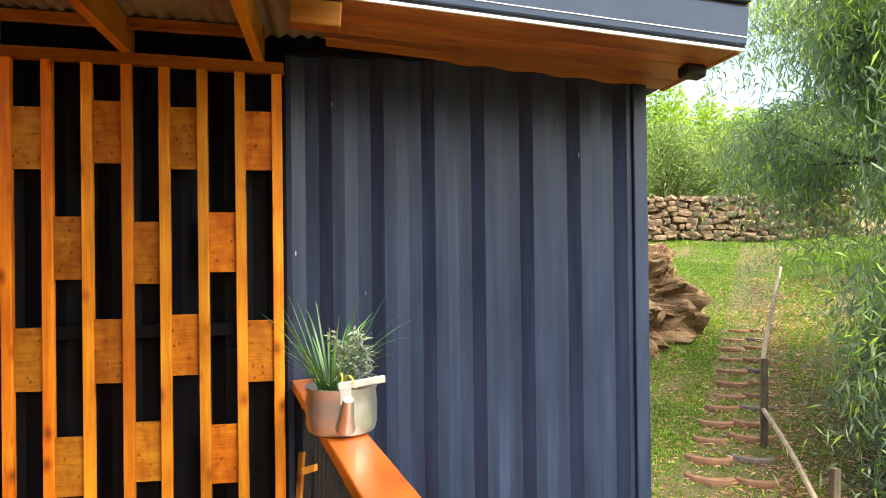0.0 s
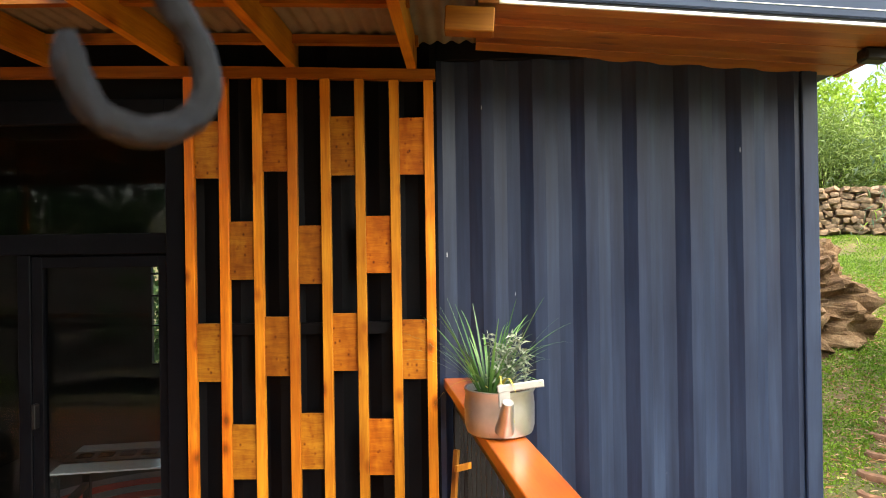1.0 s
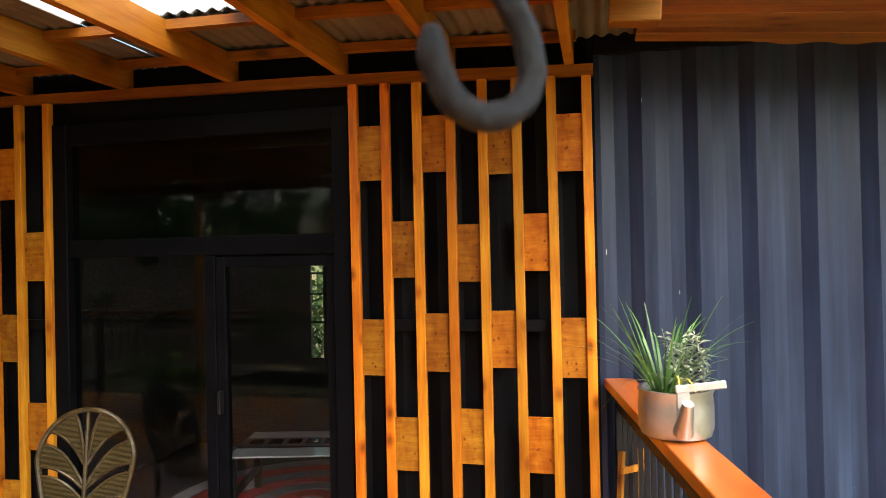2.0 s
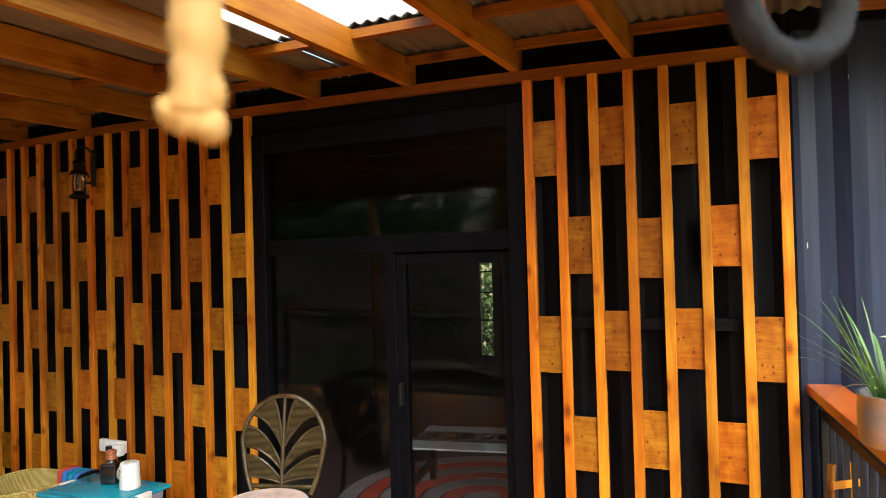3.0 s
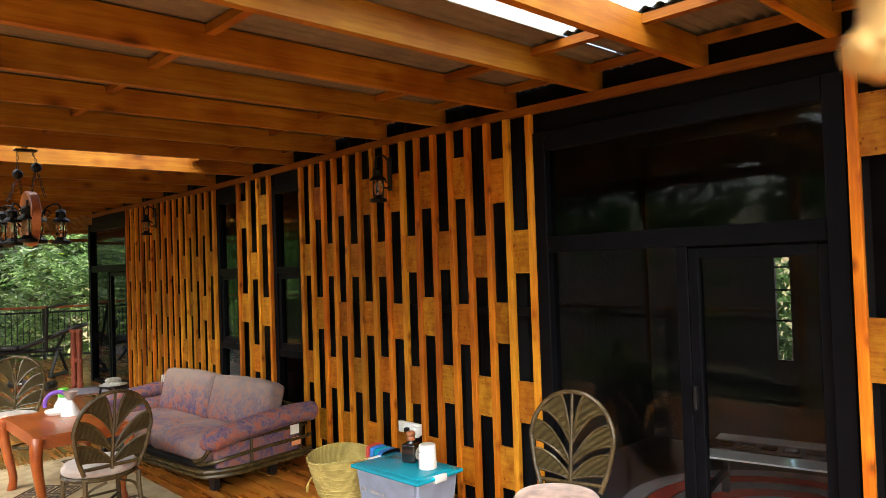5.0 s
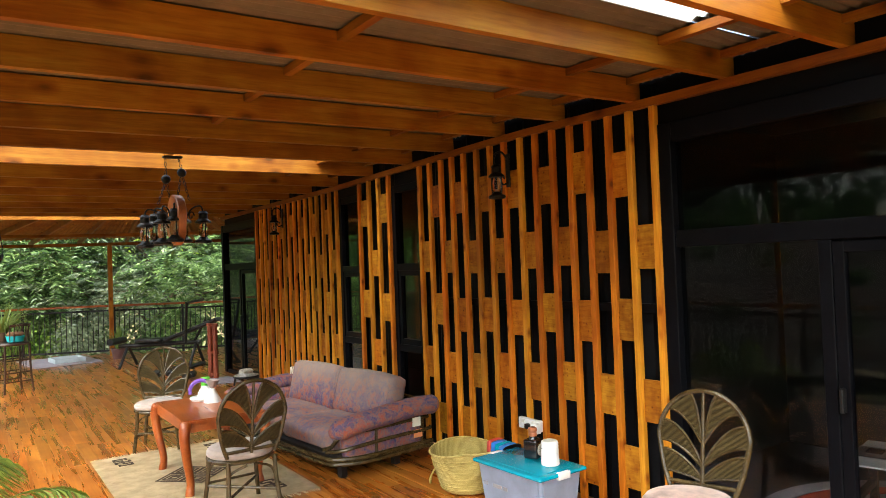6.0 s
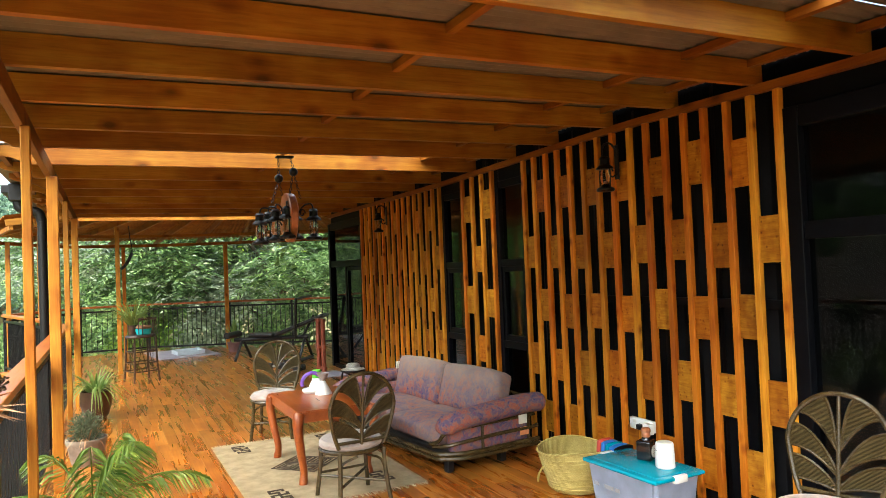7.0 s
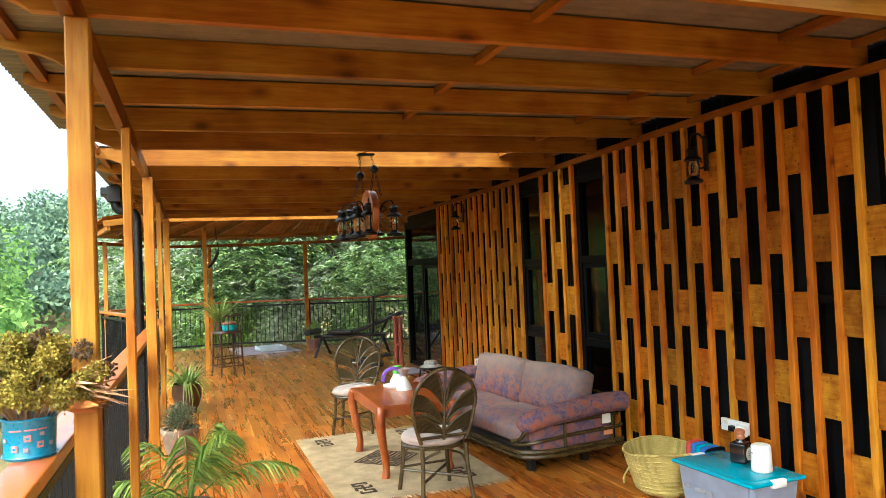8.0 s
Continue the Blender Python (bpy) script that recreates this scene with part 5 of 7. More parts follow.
    for z, o in ((0.145, 0.0), (0.185, 0.006)):
        part("cane_rail", tube(bmesh.new(), curve_pts([(-h - 0.01, 0.92, z), (-h - 0.02, 0.5, z), (-h - 0.02, 0.18, z), (-h + 0.06, -0.02 - o, z), (-h + 0.24, -0.09 - o, z), (0, -0.095 - o, z), (h - 0.24, -0.09 - o, z), (h - 0.06, -0.02 - o, z), (h + 0.02, 0.18, z), (h + 0.02, 0.5, z), (h + 0.01, 0.92, z)], 6), 0.020, 8), CANE, t, soft=True)
    part("seat_base", boxed(-h + 0.05, h - 0.05, 0.0, 0.86, 0.13, 0.20, 0.02), BLACK, t)
    part("back_frame", tube(bmesh.new(), curve_pts([(-h + 0.1, 0.88, 0.14), (-h + 0.12, 0.91, 0.45), (-h + 0.3, 0.93, 0.54), (0, 0.93, 0.55), (h - 0.3, 0.93, 0.54), (h - 0.12, 0.91, 0.45), (h - 0.1, 0.88, 0.14)], 6), 0.017, 8), CANE, t, soft=True)
    part("care_label", boxed(h + 0.026, h + 0.030, 0.69, 0.78, 0.345, 0.425), LABEL, t, "white cloth label")
    part("care_label", boxed(h + 0.026, h + 0.030, 0.70, 0.80, 0.245, 0.315), ORANGE, t, "orange cloth label")
    part("swing_tag", boxed(-h + 0.09, -h + 0.098, 0.70, 0.75, 0.60, 0.68), LABEL, t, "white paper tag")
    return t


sofa(pose(-6.40, 2.14, 0, 0, 0, 6))


# ---- cane chairs with a palm-leaf back ----
def fan_leaf(side, z0, top_end, bottom_end):
    """One woven leaf of the back: both edges spring from the stem and open out towards the hoop."""
    top, bot = [], []
    for i in range(11):
        u = i / 10
        top.append((side * (0.008 + (top_end[0] - 0.008) * u), 0, z0 + (top_end[1] - z0) * (1 - (1 - u) ** 2)))
        bot.append((side * (0.008 + (bottom_end[0] - 0.008) * u), 0, z0 - 0.02 + (bottom_end[1] - z0 + 0.02) * (1 - (1 - u) ** 2)))
    return top, bot


def cane_chair(cushion):
    """Seat looks to +y, the back stands at -y; origin on the floor under the seat."""
    t = new("dining_chair")
    sh = 0.45
    back = pose(0, -0.20, sh + 0.02, 9)
    hoop = []
    for i in range(27):
        a = math.pi * i / 26
        z = 0.27 + 0.27 * math.sin(a) if 0 < i < 26 else 0.27
        hoop.append((-0.235 * math.cos(a), 0, z))
    ctrl = [(-0.165, 0, -0.02), (-0.205, 0, 0.10)] + hoop + [(0.205, 0, 0.10), (0.165, 0, -0.02)]
    part("back_hoop", tube(bmesh.new(), curve_pts(ctrl, 2), 0.0145, 8), CANE, t, m=back, soft=True)
    part("back_stem", tube(bmesh.new(), [(0, 0, -0.01), (0, 0, 0.25), (0, 0, 0.535)], [0.014, 0.011, 0.009], 8), CANE, t, m=back, soft=True)
    part("back_rail", tube(bmesh.new(), [(-0.175, 0, 0.02), (0.175, 0, 0.02)], 0.013, 8), CANE, t, m=back, soft=True)
    for side in (-1, 1):
        for z0, te, be in ((0.06, (0.218, 0.195), (0.205, 0.075)), (0.14, (0.216, 0.36), (0.228, 0.245)), (0.27, (0.075, 0.520), (0.188, 0.425))):
            top, bot = fan_leaf(side, z0, te, be)
            bm = bmesh.new()
            a = [[bm.verts.new((x, y + o, z)) for x, y, z in top] for o in (-0.004, 0.004)]
            b = [[bm.verts.new((x, y + o, z)) for x, y, z in bot] for o in (-0.004, 0.004)]
            for i in range(10):
                bm.faces.new((a[0][i], a[0][i + 1], b[0][i + 1], b[0][i]))
                bm.faces.new((a[1][i], b[1][i], b[1][i + 1], a[1][i + 1]))
                bm.faces.new((a[0][i], a[1][i], a[1][i + 1], a[0][i + 1]))
                bm.faces.new((b[0][i], b[0][i + 1], b[1][i + 1], b[1][i]))
            leaf = part("leaf_panel", bm, CANE_IN, t, "woven cane leaf", back, soft=True)
            part("leaf_edge", tube(bmesh.new(), top, 0.009, 6), CANE, leaf, soft=True)
            part("leaf_edge", tube(bmesh.new(), bot, 0.008, 6), CANE, leaf, soft=True)
    bm = bmesh.new()
    lathe(bm, [(0.0, 0.0), (0.205, 0.0), (0.225, 0.018), (0.228, 0.04), (0.21, 0.066), (0.15, 0.082), (0.0, 0.088)], 28)
    part("seat_cushion", bm, cushion, t, "faded patterned round cushion", pose(0, 0.01, sh - 0.035), soft=True)
    ring = [(0.215 * math.cos(2 * math.pi * i / 24), 0.01 + 0.215 * math.sin(2 * math.pi * i / 24), sh - 0.045) for i in range(24)]
    part("seat_ring", tube(bmesh.new(), ring, 0.017, 8, True), CANE, t, soft=True)
    feet = [(-0.20, 0.20), (0.20, 0.20), (-0.19, -0.25), (0.19, -0.25)]
    for x, y in feet:
        part("leg", tube(bmesh.new(), curve_pts([(x * 0.86, y * 0.82, sh - 0.03), (x * 0.88, y * 0.86, 0.25), (x, y, 0.0)], 5), [0.016] * 11, 8), CANE, t, soft=True)
        part("leg_brace", tube(bmesh.new(), curve_pts([(x * 0.89, y * 0.86, 0.24), (x * 0.75, y * 0.75, 0.33), (x * 0.2, y * 0.88, 0.385)], 5), 0.009, 6), CANE, t, soft=True)
    for a, b in ((0, 3), (1, 2)):
        part("stretcher", tube(bmesh.new(), [(feet[a][0] * 0.93, feet[a][1] * 0.92, 0.17), (feet[b][0] * 0.93, feet[b][1] * 0.92, 0.17)], 0.011, 8), CANE, t, soft=True)
    part("stretcher", tube(bmesh.new(), [(-0.18, 0.18, 0.19), (0.18, 0.18, 0.19)], 0.01, 8), CANE, t, soft=True)
    return t


def set_chair(cushion, x, y, face, label):
    """face: the way the sitter looks, degrees from +x."""
    c = place(cane_chair(cushion), pose(x, y, 0, 0, 0, face - 90) @ Matrix.Diagonal((1.08, 1.08, 1.0, 1)))
    return tagged(c, label, "chair", "cane dining chairs")


set_chair(CUSHION, -5.17, 1.37, 183, "dark cane chair with palm-leaf back, facing the table")
set_chair(CUSHION, -7.62, 1.30, -22, "dark cane chair with palm-leaf back behind the table")
set_chair(CUSHION2, -2.31, 2.90, 287, "cane palm-back chair with pink cushion by the glass door")


# ---- side table with cabriole legs, and what stands on it ----
def side_table(m):
    t = thing("side_table", m, "red-brown wooden table with curved legs", "table")
    lx, ly, h = 0.55, 0.34, 0.62
    poly = [(lx * a, ly * b) for a, b in ((-1, -0.93), (-0.95, -1), (-0.5, -0.975), (0, -0.965), (0.5, -0.975), (0.95, -1), (1, -0.93), (0.985, 0), (1, 0.93), (0.95, 1), (0, 0.965), (-0.95, 1), (-1, 0.93), (-0.985, 0))]
    bm = prism(bmesh.new(), poly, h - 0.03, h)
    bmesh.ops.bevel(bm, geom=[e for e in bm.edges if abs(e.verts[0].co.z - e.verts[1].co.z) < 1e-5], offset=0.008, segments=2, affect="EDGES")
    part("tabletop", bm, TABLE_WOOD, t)
    for x0, x1, y0, y1 in ((-0.48, 0.48, -0.325, -0.30), (-0.48, 0.48, 0.30, 0.325), (-0.525, -0.50, -0.28, 0.28), (0.50, 0.525, -0.28, 0.28)):
        part("apron", boxed(x0, x1, y0, y1, h - 0.10, h - 0.03, 0.003), TABLE_WOOD, t)
    for sx in (-1, 1):
        for sy in (-1, 1):
            x, y = sx * 0.50, sy * 0.30
            pts = curve_pts([(x + sx * 0.010, y + sy * 0.010, h - 0.022), (x + sx * 0.030, y + sy * 0.025, h - 0.07), (x + sx * 0.036, y + sy * 0.03, h - 0.16), (x + sx * 0.008, y + sy * 0.008, 0.29), (x - sx * 0.022, y - sy * 0.02, 0.12), (x - sx * 0.010, y - sy * 0.008, 0.0)], 5)
            k = len(pts)
            rad = [(0.040 if i == 0 else 0.052) - 0.020 * min(1, i / (k * 0.7)) + (0.004 if i > k - 4 else 0) for i in range(k)]
            part("leg", tube(bmesh.new(), pts, rad, 10), TABLE_WOOD, t, soft=True)
    return t


TX, TY, TZ = -6.20, 1.41, 0.62
side_table(pose(TX, TY, 0))
kit = thing("dish_rack", pose(-6.52, 1.44, TZ) @ Matrix.Scale(1.15, 4), "purple and white plastic dish stand on the table", "dish stand")
part("ring", tube(bmesh.new(), [(0.085 * math.cos(a), 0, 0.075 + 0.085 * math.sin(a)) for a in [math.pi * i / 12 for i in range(-1, 14)]], 0.016, 8), PURPLE, kit, "purple plastic ring", pose(0, 0, 0, 0, 0, 70), soft=True)
part("tray", lathe(bmesh.new(), [(0, 0), (0.075, 0), (0.09, 0.02), (0.085, 0.03), (0.07, 0.015), (0, 0.012)], 20), WHITE, kit, "white plastic tray", soft=True)
dome = part("dome", lathe(bmesh.new(), [(0.062, 0.01), (0.06, 0.05), (0.045, 0.08), (0.02, 0.098), (0, 0.1)], 20), WHITE, kit, "white plastic dome", pose(0.02, 0.03, 0.01), soft=True)
bot = thing("bottle", pose(-6.66, 1.52, TZ), "white bottle with lime green cap on the table", "bottle")
part("body", lathe(bmesh.new(), [(0, 0), (0.042, 0), (0.045, 0.01), (0.045, 0.10), (0.04, 0.115), (0, 0.115)], 18), WHITE, bot, soft=True)
part("cap", lathe(bmesh.new(), [(0.0, 0.115), (0.043, 0.115), (0.043, 0.185), (0.038, 0.19), (0, 0.19)], 18), LIME, bot, "lime green cap", soft=True)
cone = thing("funnel_cup", pose(-6.36, 1.50, TZ) @ Matrix.Scale(0.92, 4), "white waisted cup on the table", "cup")
part("foot", lathe(bmesh.new(), [(0, 0), (0.085, 0), (0.085, 0.012), (0.03, 0.12), (0.018, 0.135)], 22), WHITE, cone, soft=True)
part("bowl", lathe(bmesh.new(), [(0.018, 0.135), (0.03, 0.15), (0.065, 0.215), (0.06, 0.215), (0.025, 0.155), (0, 0.15)], 22), CUSHION, cone, "pale pink upper bowl", soft=True)


# ---- rug ----
def rug():
    t = thing("rug", pose(-6.33, 1.32, 0.004, 0, 0, 0.5), "beige wool rug with brown woven key patterns and fringe", "rug")
    x, y = 1.12, 0.70
    bm = bmesh.new()
    n = 28
    g = [[bm.verts.new((-x + 2 * x * i / n, -y + 2 * y * j / 16, 0.009 + 0.004 * noise.noise((i * 0.4, j * 0.4, 3)))) for i in range(n + 1)] for j in range(17)]
    for j in range(16):
        for i in range(n):
            bm.faces.new((g[j][i], g[j][i + 1], g[j + 1][i + 1], g[j + 1][i]))
    bmesh.ops.solidify(bm, geom=bm.faces[:], thickness=0.008)
    part("weave", bm, RUG, t)

    def motif(cx, cy, cells, s):
        bm = bmesh.new()
        for a, b, c, d in cells:
            box(bm, cx + a * s, cx + c * s, cy + b * s, cy + d * s, 0.012, 0.0165)
        return tagged(part("pattern", bm, RUG_DARK, t), "dark brown woven pattern", kind="stuff")

    def stroke(pts, w=0.5):
        """A woven line with square corners through the given grid points."""
        out = []
        for (a, b), (c, d) in zip(pts, pts[1:]):
            out.append((min(a, c) - w, min(b, d) - w, max(a, c) + w, max(b, d) + w))
        return out

    key = []
    for q in (1, -1):
        key += stroke([(0, 0), (3 * q, 0), (3 * q, 3 * q), (6 * q, 3 * q), (6 * q, -2 * q), (4.5 * q, -2 * q)]) + stroke([(0, 0), (0, 3 * q), (-2 * q, 3 * q)])
    for cx, cy in ((0.80, -0.44), (-0.85, -0.45), (0.78, 0.42), (-0.85, 0.42)):
        motif(cx, cy, key, 0.0215)
    # four diamonds of nested outlines, set in a larger diamond
    bm = bmesh.new()
    h, w = 0.155, 0.007
    for cx, cy in ((-h, 0), (h, 0), (0, -h), (0, h)):
        for r in (0.95, 0.62, 0.30):
            for sx in (-1, 1):
                for sy in (-1, 1):
                    p, q = Vector((cx + sx * r * h, cy, 0)), Vector((cx, cy + sy * r * h, 0))
                    along = (q - p).normalized()
                    side = Vector((-along.y, along.x, 0)) * w
                    ring = [p - along * w - side, q + along * w - side, q + along * w + side, p - along * w + side]
                    low = [bm.verts.new(v + Vector((0.02, -0.03, 0.012))) for v in ring]
                    top = [bm.verts.new(v + Vector((0.02, -0.03, 0.0165 - 0.0004 * (sx * sy)))) for v in ring]
                    bm.faces.new(top)
                    for i in range(4):
                        bm.faces.new((low[i], low[(i + 1) % 4], top[(i + 1) % 4], top[i]))
    bmesh.ops.recalc_face_normals(bm, faces=bm.faces[:])
    tagged(part("pattern", bm, RUG_DARK, t), "dark brown woven pattern", kind="stuff")
    bm = bmesh.new()
    for s in (-1, 1):
        for i in range(90):
            yy = -y + 2 * y * (i + 0.5) / 90
            dx, dy = rng.uniform(0.035, 0.065), rng.uniform(-0.012, 0.012)
            tube(bm, [(s * x, yy, 0.008), (s * (x + dx * 0.6), yy + dy, 0.007), (s * (x + dx), yy + dy * 1.5, 0.004)], 0.0028, 4)
    tagged(part("fringe", bm, RUG, t), "cream wool fringe", kind="stuff")


rug()


# ---- basket, bin and small things by the wall ----
def basket():
    t = thing("basket", pose(-4.43, 2.94, 0), "round woven palm-straw basket on the deck", "basket")
    bm = bmesh.new()
    prof = [(0.0, 0.012), (0.18, 0.010), (0.205, 0.03), (0.235, 0.12), (0.262, 0.22), (0.285, 0.315), (0.288, 0.325), (0.280, 0.326), (0.252, 0.21), (0.225, 0.11), (0.19, 0.04), (0, 0.03)]
    lathe(bm, prof, 40)
    for v in bm.verts:
        a = math.atan2(v.co.y, v.co.x)
        v.co.z += (v.co.z / 0.32) * 0.018 * math.cos(2 * a + 0.6)
        v.co.x *= 1.0 + 0.03 * math.cos(3 * a)
    part("body", bm, STRAW, t, soft=True)
    rim = [(0.286 * (1 + 0.03 * math.cos(3 * a)) * math.cos(a), 0.286 * math.sin(a), 0.325 + 0.018 * math.cos(2 * a + 0.6)) for a in [2 * math.pi * i / 40 for i in range(40)]]
    part("rim", tube(bmesh.new(), rim, 0.010, 6, True), STRAW, t, soft=True)
    for k in range(9):
        f = k / 9
        r = 0.212 + 0.07 * f
        z = 0.05 + 0.255 * f
        part("coil", tube(bmesh.new(), [(r * (1 + 0.03 * math.cos(3 * a)) * math.cos(a), r * math.sin(a), z + (z / 0.32) * 0.018 * math.cos(2 * a + 0.6)) for a in [2 * math.pi * i / 40 for i in range(40)]], 0.006, 5, True), STRAW, t, soft=True)
    part("handle", tube(bmesh.new(), curve_pts([(-0.06, -0.262, 0.20), (-0.10, -0.285, 0.12), (-0.13, -0.262, 0.07), (-0.15, -0.24, 0.13)], 5), 0.007, 6), STRAW, t, "loose straw handle", soft=True)


basket()


def storage_bin():
    t = thing("storage_bin", pose(-3.72, 2.975, 0, 0, 0, 2), "cloudy clear plastic storage bin with teal lid", "storage bin")
    hx, hy = 0.335, 0.205
    bm = bmesh.new()
    lo = [bm.verts.new((s * (hx - 0.035), q * (hy - 0.03), 0.0)) for s, q in ((-1, -1), (1, -1), (1, 1), (-1, 1))]
    hi = [bm.verts.new((s * hx, q * hy, 0.335)) for s, q in ((-1, -1), (1, -1), (1, 1), (-1, 1))]
    bm.faces.new(lo[::-1])
    for i in range(4):
        bm.faces.new((lo[i], lo[(i + 1) % 4], hi[(i + 1) % 4], hi[i]))
    bmesh.ops.bevel(bm, geom=[e for e in bm.edges if e.verts[0].co.z != e.verts[1].co.z] + [e for e in bm.edges if e.verts[0].co.z == e.verts[1].co.z == 0], offset=0.03, segments=3, affect="EDGES")
    bmesh.ops.solidify(bm, geom=bm.faces[:], thickness=0.004)
    part("tub", bm, CLEAR, t, "cloudy clear plastic tub", soft=True)
    part("contents", pillow(bmesh.new(), -0.27, 0.27, -0.15, 0.15, 0.02, 0.27, 0.05, 0.02, 5), GREYMAT, t, "grey folded things inside")
    lid = part("lid", boxed(-hx - 0.022, hx + 0.022, -hy - 0.02, hy + 0.02, 0.333, 0.360, 0.011, 3), TEAL, t, "teal plastic lid", soft=True)
    part("lid_ridge", boxed(-hx + 0.03, hx - 0.03, -hy + 0.03, hy - 0.03, 0.358, 0.366, 0.006, 2), TEAL, lid, soft=True)
    for s in (-1, 1):
        part("clip", boxed(s * (hx + 0.012) - 0.016, s * (hx + 0.012) + 0.016, -0.055, 0.055, 0.315, 0.365, 0.006, 2), WHITE, t, "white clip handle", soft=True)
    for i, w in enumerate((0.05, 0.09, 0.04)):
        part("print_bar", boxed(-0.26 + i * 0.11, -0.26 + i * 0.11 + w, -hy + 0.004, -hy + 0.007, 0.19, 0.215), GREYBAR, t, "pale printed bar", pose(0, -0.004, 0))


storage_bin()
LIDZ = 0.366
rt = thing("router", pose(-3.545, 3.03, LIDZ), "white plastic cylinder standing on the bin lid", "router")
part("body", lathe(bmesh.new(), [(0, 0), (0.058, 0), (0.064, 0.006), (0.060, 0.155), (0.056, 0.165), (0.05, 0.167), (0, 0.167)], 30), WHITE, rt, soft=True)
part("top_disc", lathe(bmesh.new(), [(0, 0.167), (0.050, 0.167), (0.048, 0.170), (0, 0.170)], 30), LABEL, rt, "beige top disc", soft=True)
part("print_bar", boxed(-0.012, 0.012, -0.0625, -0.0600, 0.115, 0.121), GREYBAR, rt, "small grey print", pose(0, 0, 0, 0, 0, -18))
bt = thing("bottle", pose(-3.755, 3.06, LIDZ, 0, 0, 22) @ Matrix.Scale(1.16, 4), "square black bottle with copper cap and white label", "bottle")
part("body", boxed(-0.047, 0.047, -0.047, 0.047, 0, 0.118, 0.012, 3), BOTTLE, bt, soft=True)
part("neck", lathe(bmesh.new(), [(0.03, 0.112), (0.024, 0.125), (0.022, 0.140), (0, 0.140)], 18), BOTTLE, bt, soft=True)
part("cap", lathe(bmesh.new(), [(0.0, 0.136), (0.026, 0.136), (0.027, 0.150), (0.024, 0.160), (0.029, 0.166), (0.029, 0.182), (0.02, 0.190), (0, 0.190)], 18), COPPER, bt, "copper coloured round cap", soft=True)
part("label", lathe(bmesh.new(), [(0, 0), (0.036, 0), (0.036, 0.002), (0, 0.002)], 22), LABEL, bt, "round white label", pose(0.0485, 0, 0.055, 0, 90, 0))
for i in range(3):
    part("print_bar", boxed(0.0508, 0.0514, -0.02 + 0.004 * i, 0.02 - 0.004 * i, 0.045 + 0.012 * i, 0.049 + 0.012 * i), GREYBAR, bt, "grey print line")
sk = thing("wall_socket", pose(-4.20, W - 0.004, 0.475), "white double wall socket with plugs and adapter", "socket")
part("plate", boxed(-0.13, 0.13, -0.035, 0.0, -0.045, 0.045, 0.006, 2), WHITE, sk, soft=True)
for i, x in enumerate((-0.07, 0.055)):
    part("rocker", boxed(x - 0.018, x + 0.018, -0.041, -0.033, 0.008, 0.032, 0.002), LABEL, sk)
part("plug", boxed(-0.015, 0.045, -0.075, -0.035, -0.03, 0.01, 0.006, 2), BLACK, sk, "black plug", soft=True)
part("adapter", boxed(0.07, 0.145, -0.085, -0.035, -0.05, 0.03, 0.006, 2), WHITE, sk, "white plug-in adapter", soft=True)
bk = thing("folded_cloths", pose(-4.26, 3.13, 0.0, 0, 0, 8), "folded red and blue cloths standing behind the bin", "cloths")
for i, mt in enumerate((RED, BLUE, TEAL, BLUE, DARK)):
    part("cloth", pillow(bmesh.new(), -0.05 + i * 0.045, -0.008 + i * 0.045, -0.09, 0.09, 0.0, 0.39 - 0.006 * i, 0.018, 0.006, 5), mt, bk, soft=True)


# ---- wall lanterns ----
def lantern_parts(t, m, s=1.0, glass=True):
    """A storm lantern: tank, glass globe, guard wires and vented top."""
    def add(name, bm, mt, label=""):
        return part(name, bm, mt, t, label, m @ Matrix.Scale(s, 4), soft=True)
    add("tank", lathe(bmesh.new(), [(0, 0), (0.060, 0), (0.068, 0.008), (0.066, 0.022), (0.040, 0.036), (0.030, 0.052), (0, 0.052)], 20), BLACK)
    add("globe", lathe(bmesh.new(), [(0.028, 0.052), (0.036, 0.075), (0.036, 0.12), (0.031, 0.15), (0.027, 0.165)], 20), LAMP_GLASS, "clear glass globe")
    add("top_cap", lathe(bmesh.new(), [(0.028, 0.160), (0.064, 0.166), (0.060, 0.180), (0.036, 0.200), (0.034, 0.238), (0.042, 0.242), (0.026, 0.262), (0, 0.264)], 20), BLACK)
    for a in (0, 1):
        x = 0.056 if a else -0.056
        add("guard", tube(bmesh.new(), curve_pts([(x, 0, 0.03), (x * 1.12, 0, 0.11), (x * 0.95, 0, 0.178)], 5), 0.005, 6), BLACK)
    add("wick", lathe(bmesh.new(), [(0, 0.05), (0.010, 0.05), (0.008, 0.075), (0, 0.078)], 8), COPPER)


def wall_lantern(x, z):
    t = thing("wall_lantern", pose(x, W - 0.01, z), "black iron storm lantern on a wall bracket", "lantern", "wall lanterns")
    part("back_plate", boxed(-0.025, 0.025, 0.0, 0.012, 0.12, 0.40, 0.004), BLACK, t)
    part("bracket", tube(bmesh.new(), curve_pts([(0, 0.004, 0.36), (0, -0.06, 0.41), (0, -0.13, 0.385), (0, -0.14, 0.31), (0, -0.12, 0.26)], 6), 0.009, 6), BLACK, t, soft=True)
    part("scroll", tube(bmesh.new(), curve_pts([(0, 0.0, 0.16), (0, -0.05, 0.14), (0, -0.075, 0.18), (0, -0.05, 0.205), (0, -0.035, 0.185)], 6), 0.007, 6), BLACK, t, soft=True)
    lantern_parts(t, pose(0, -0.12, 0.02), 1.08)
    return t


wall_lantern(-4.38, 2.30)
wall_lantern(-9.55, 2.30)


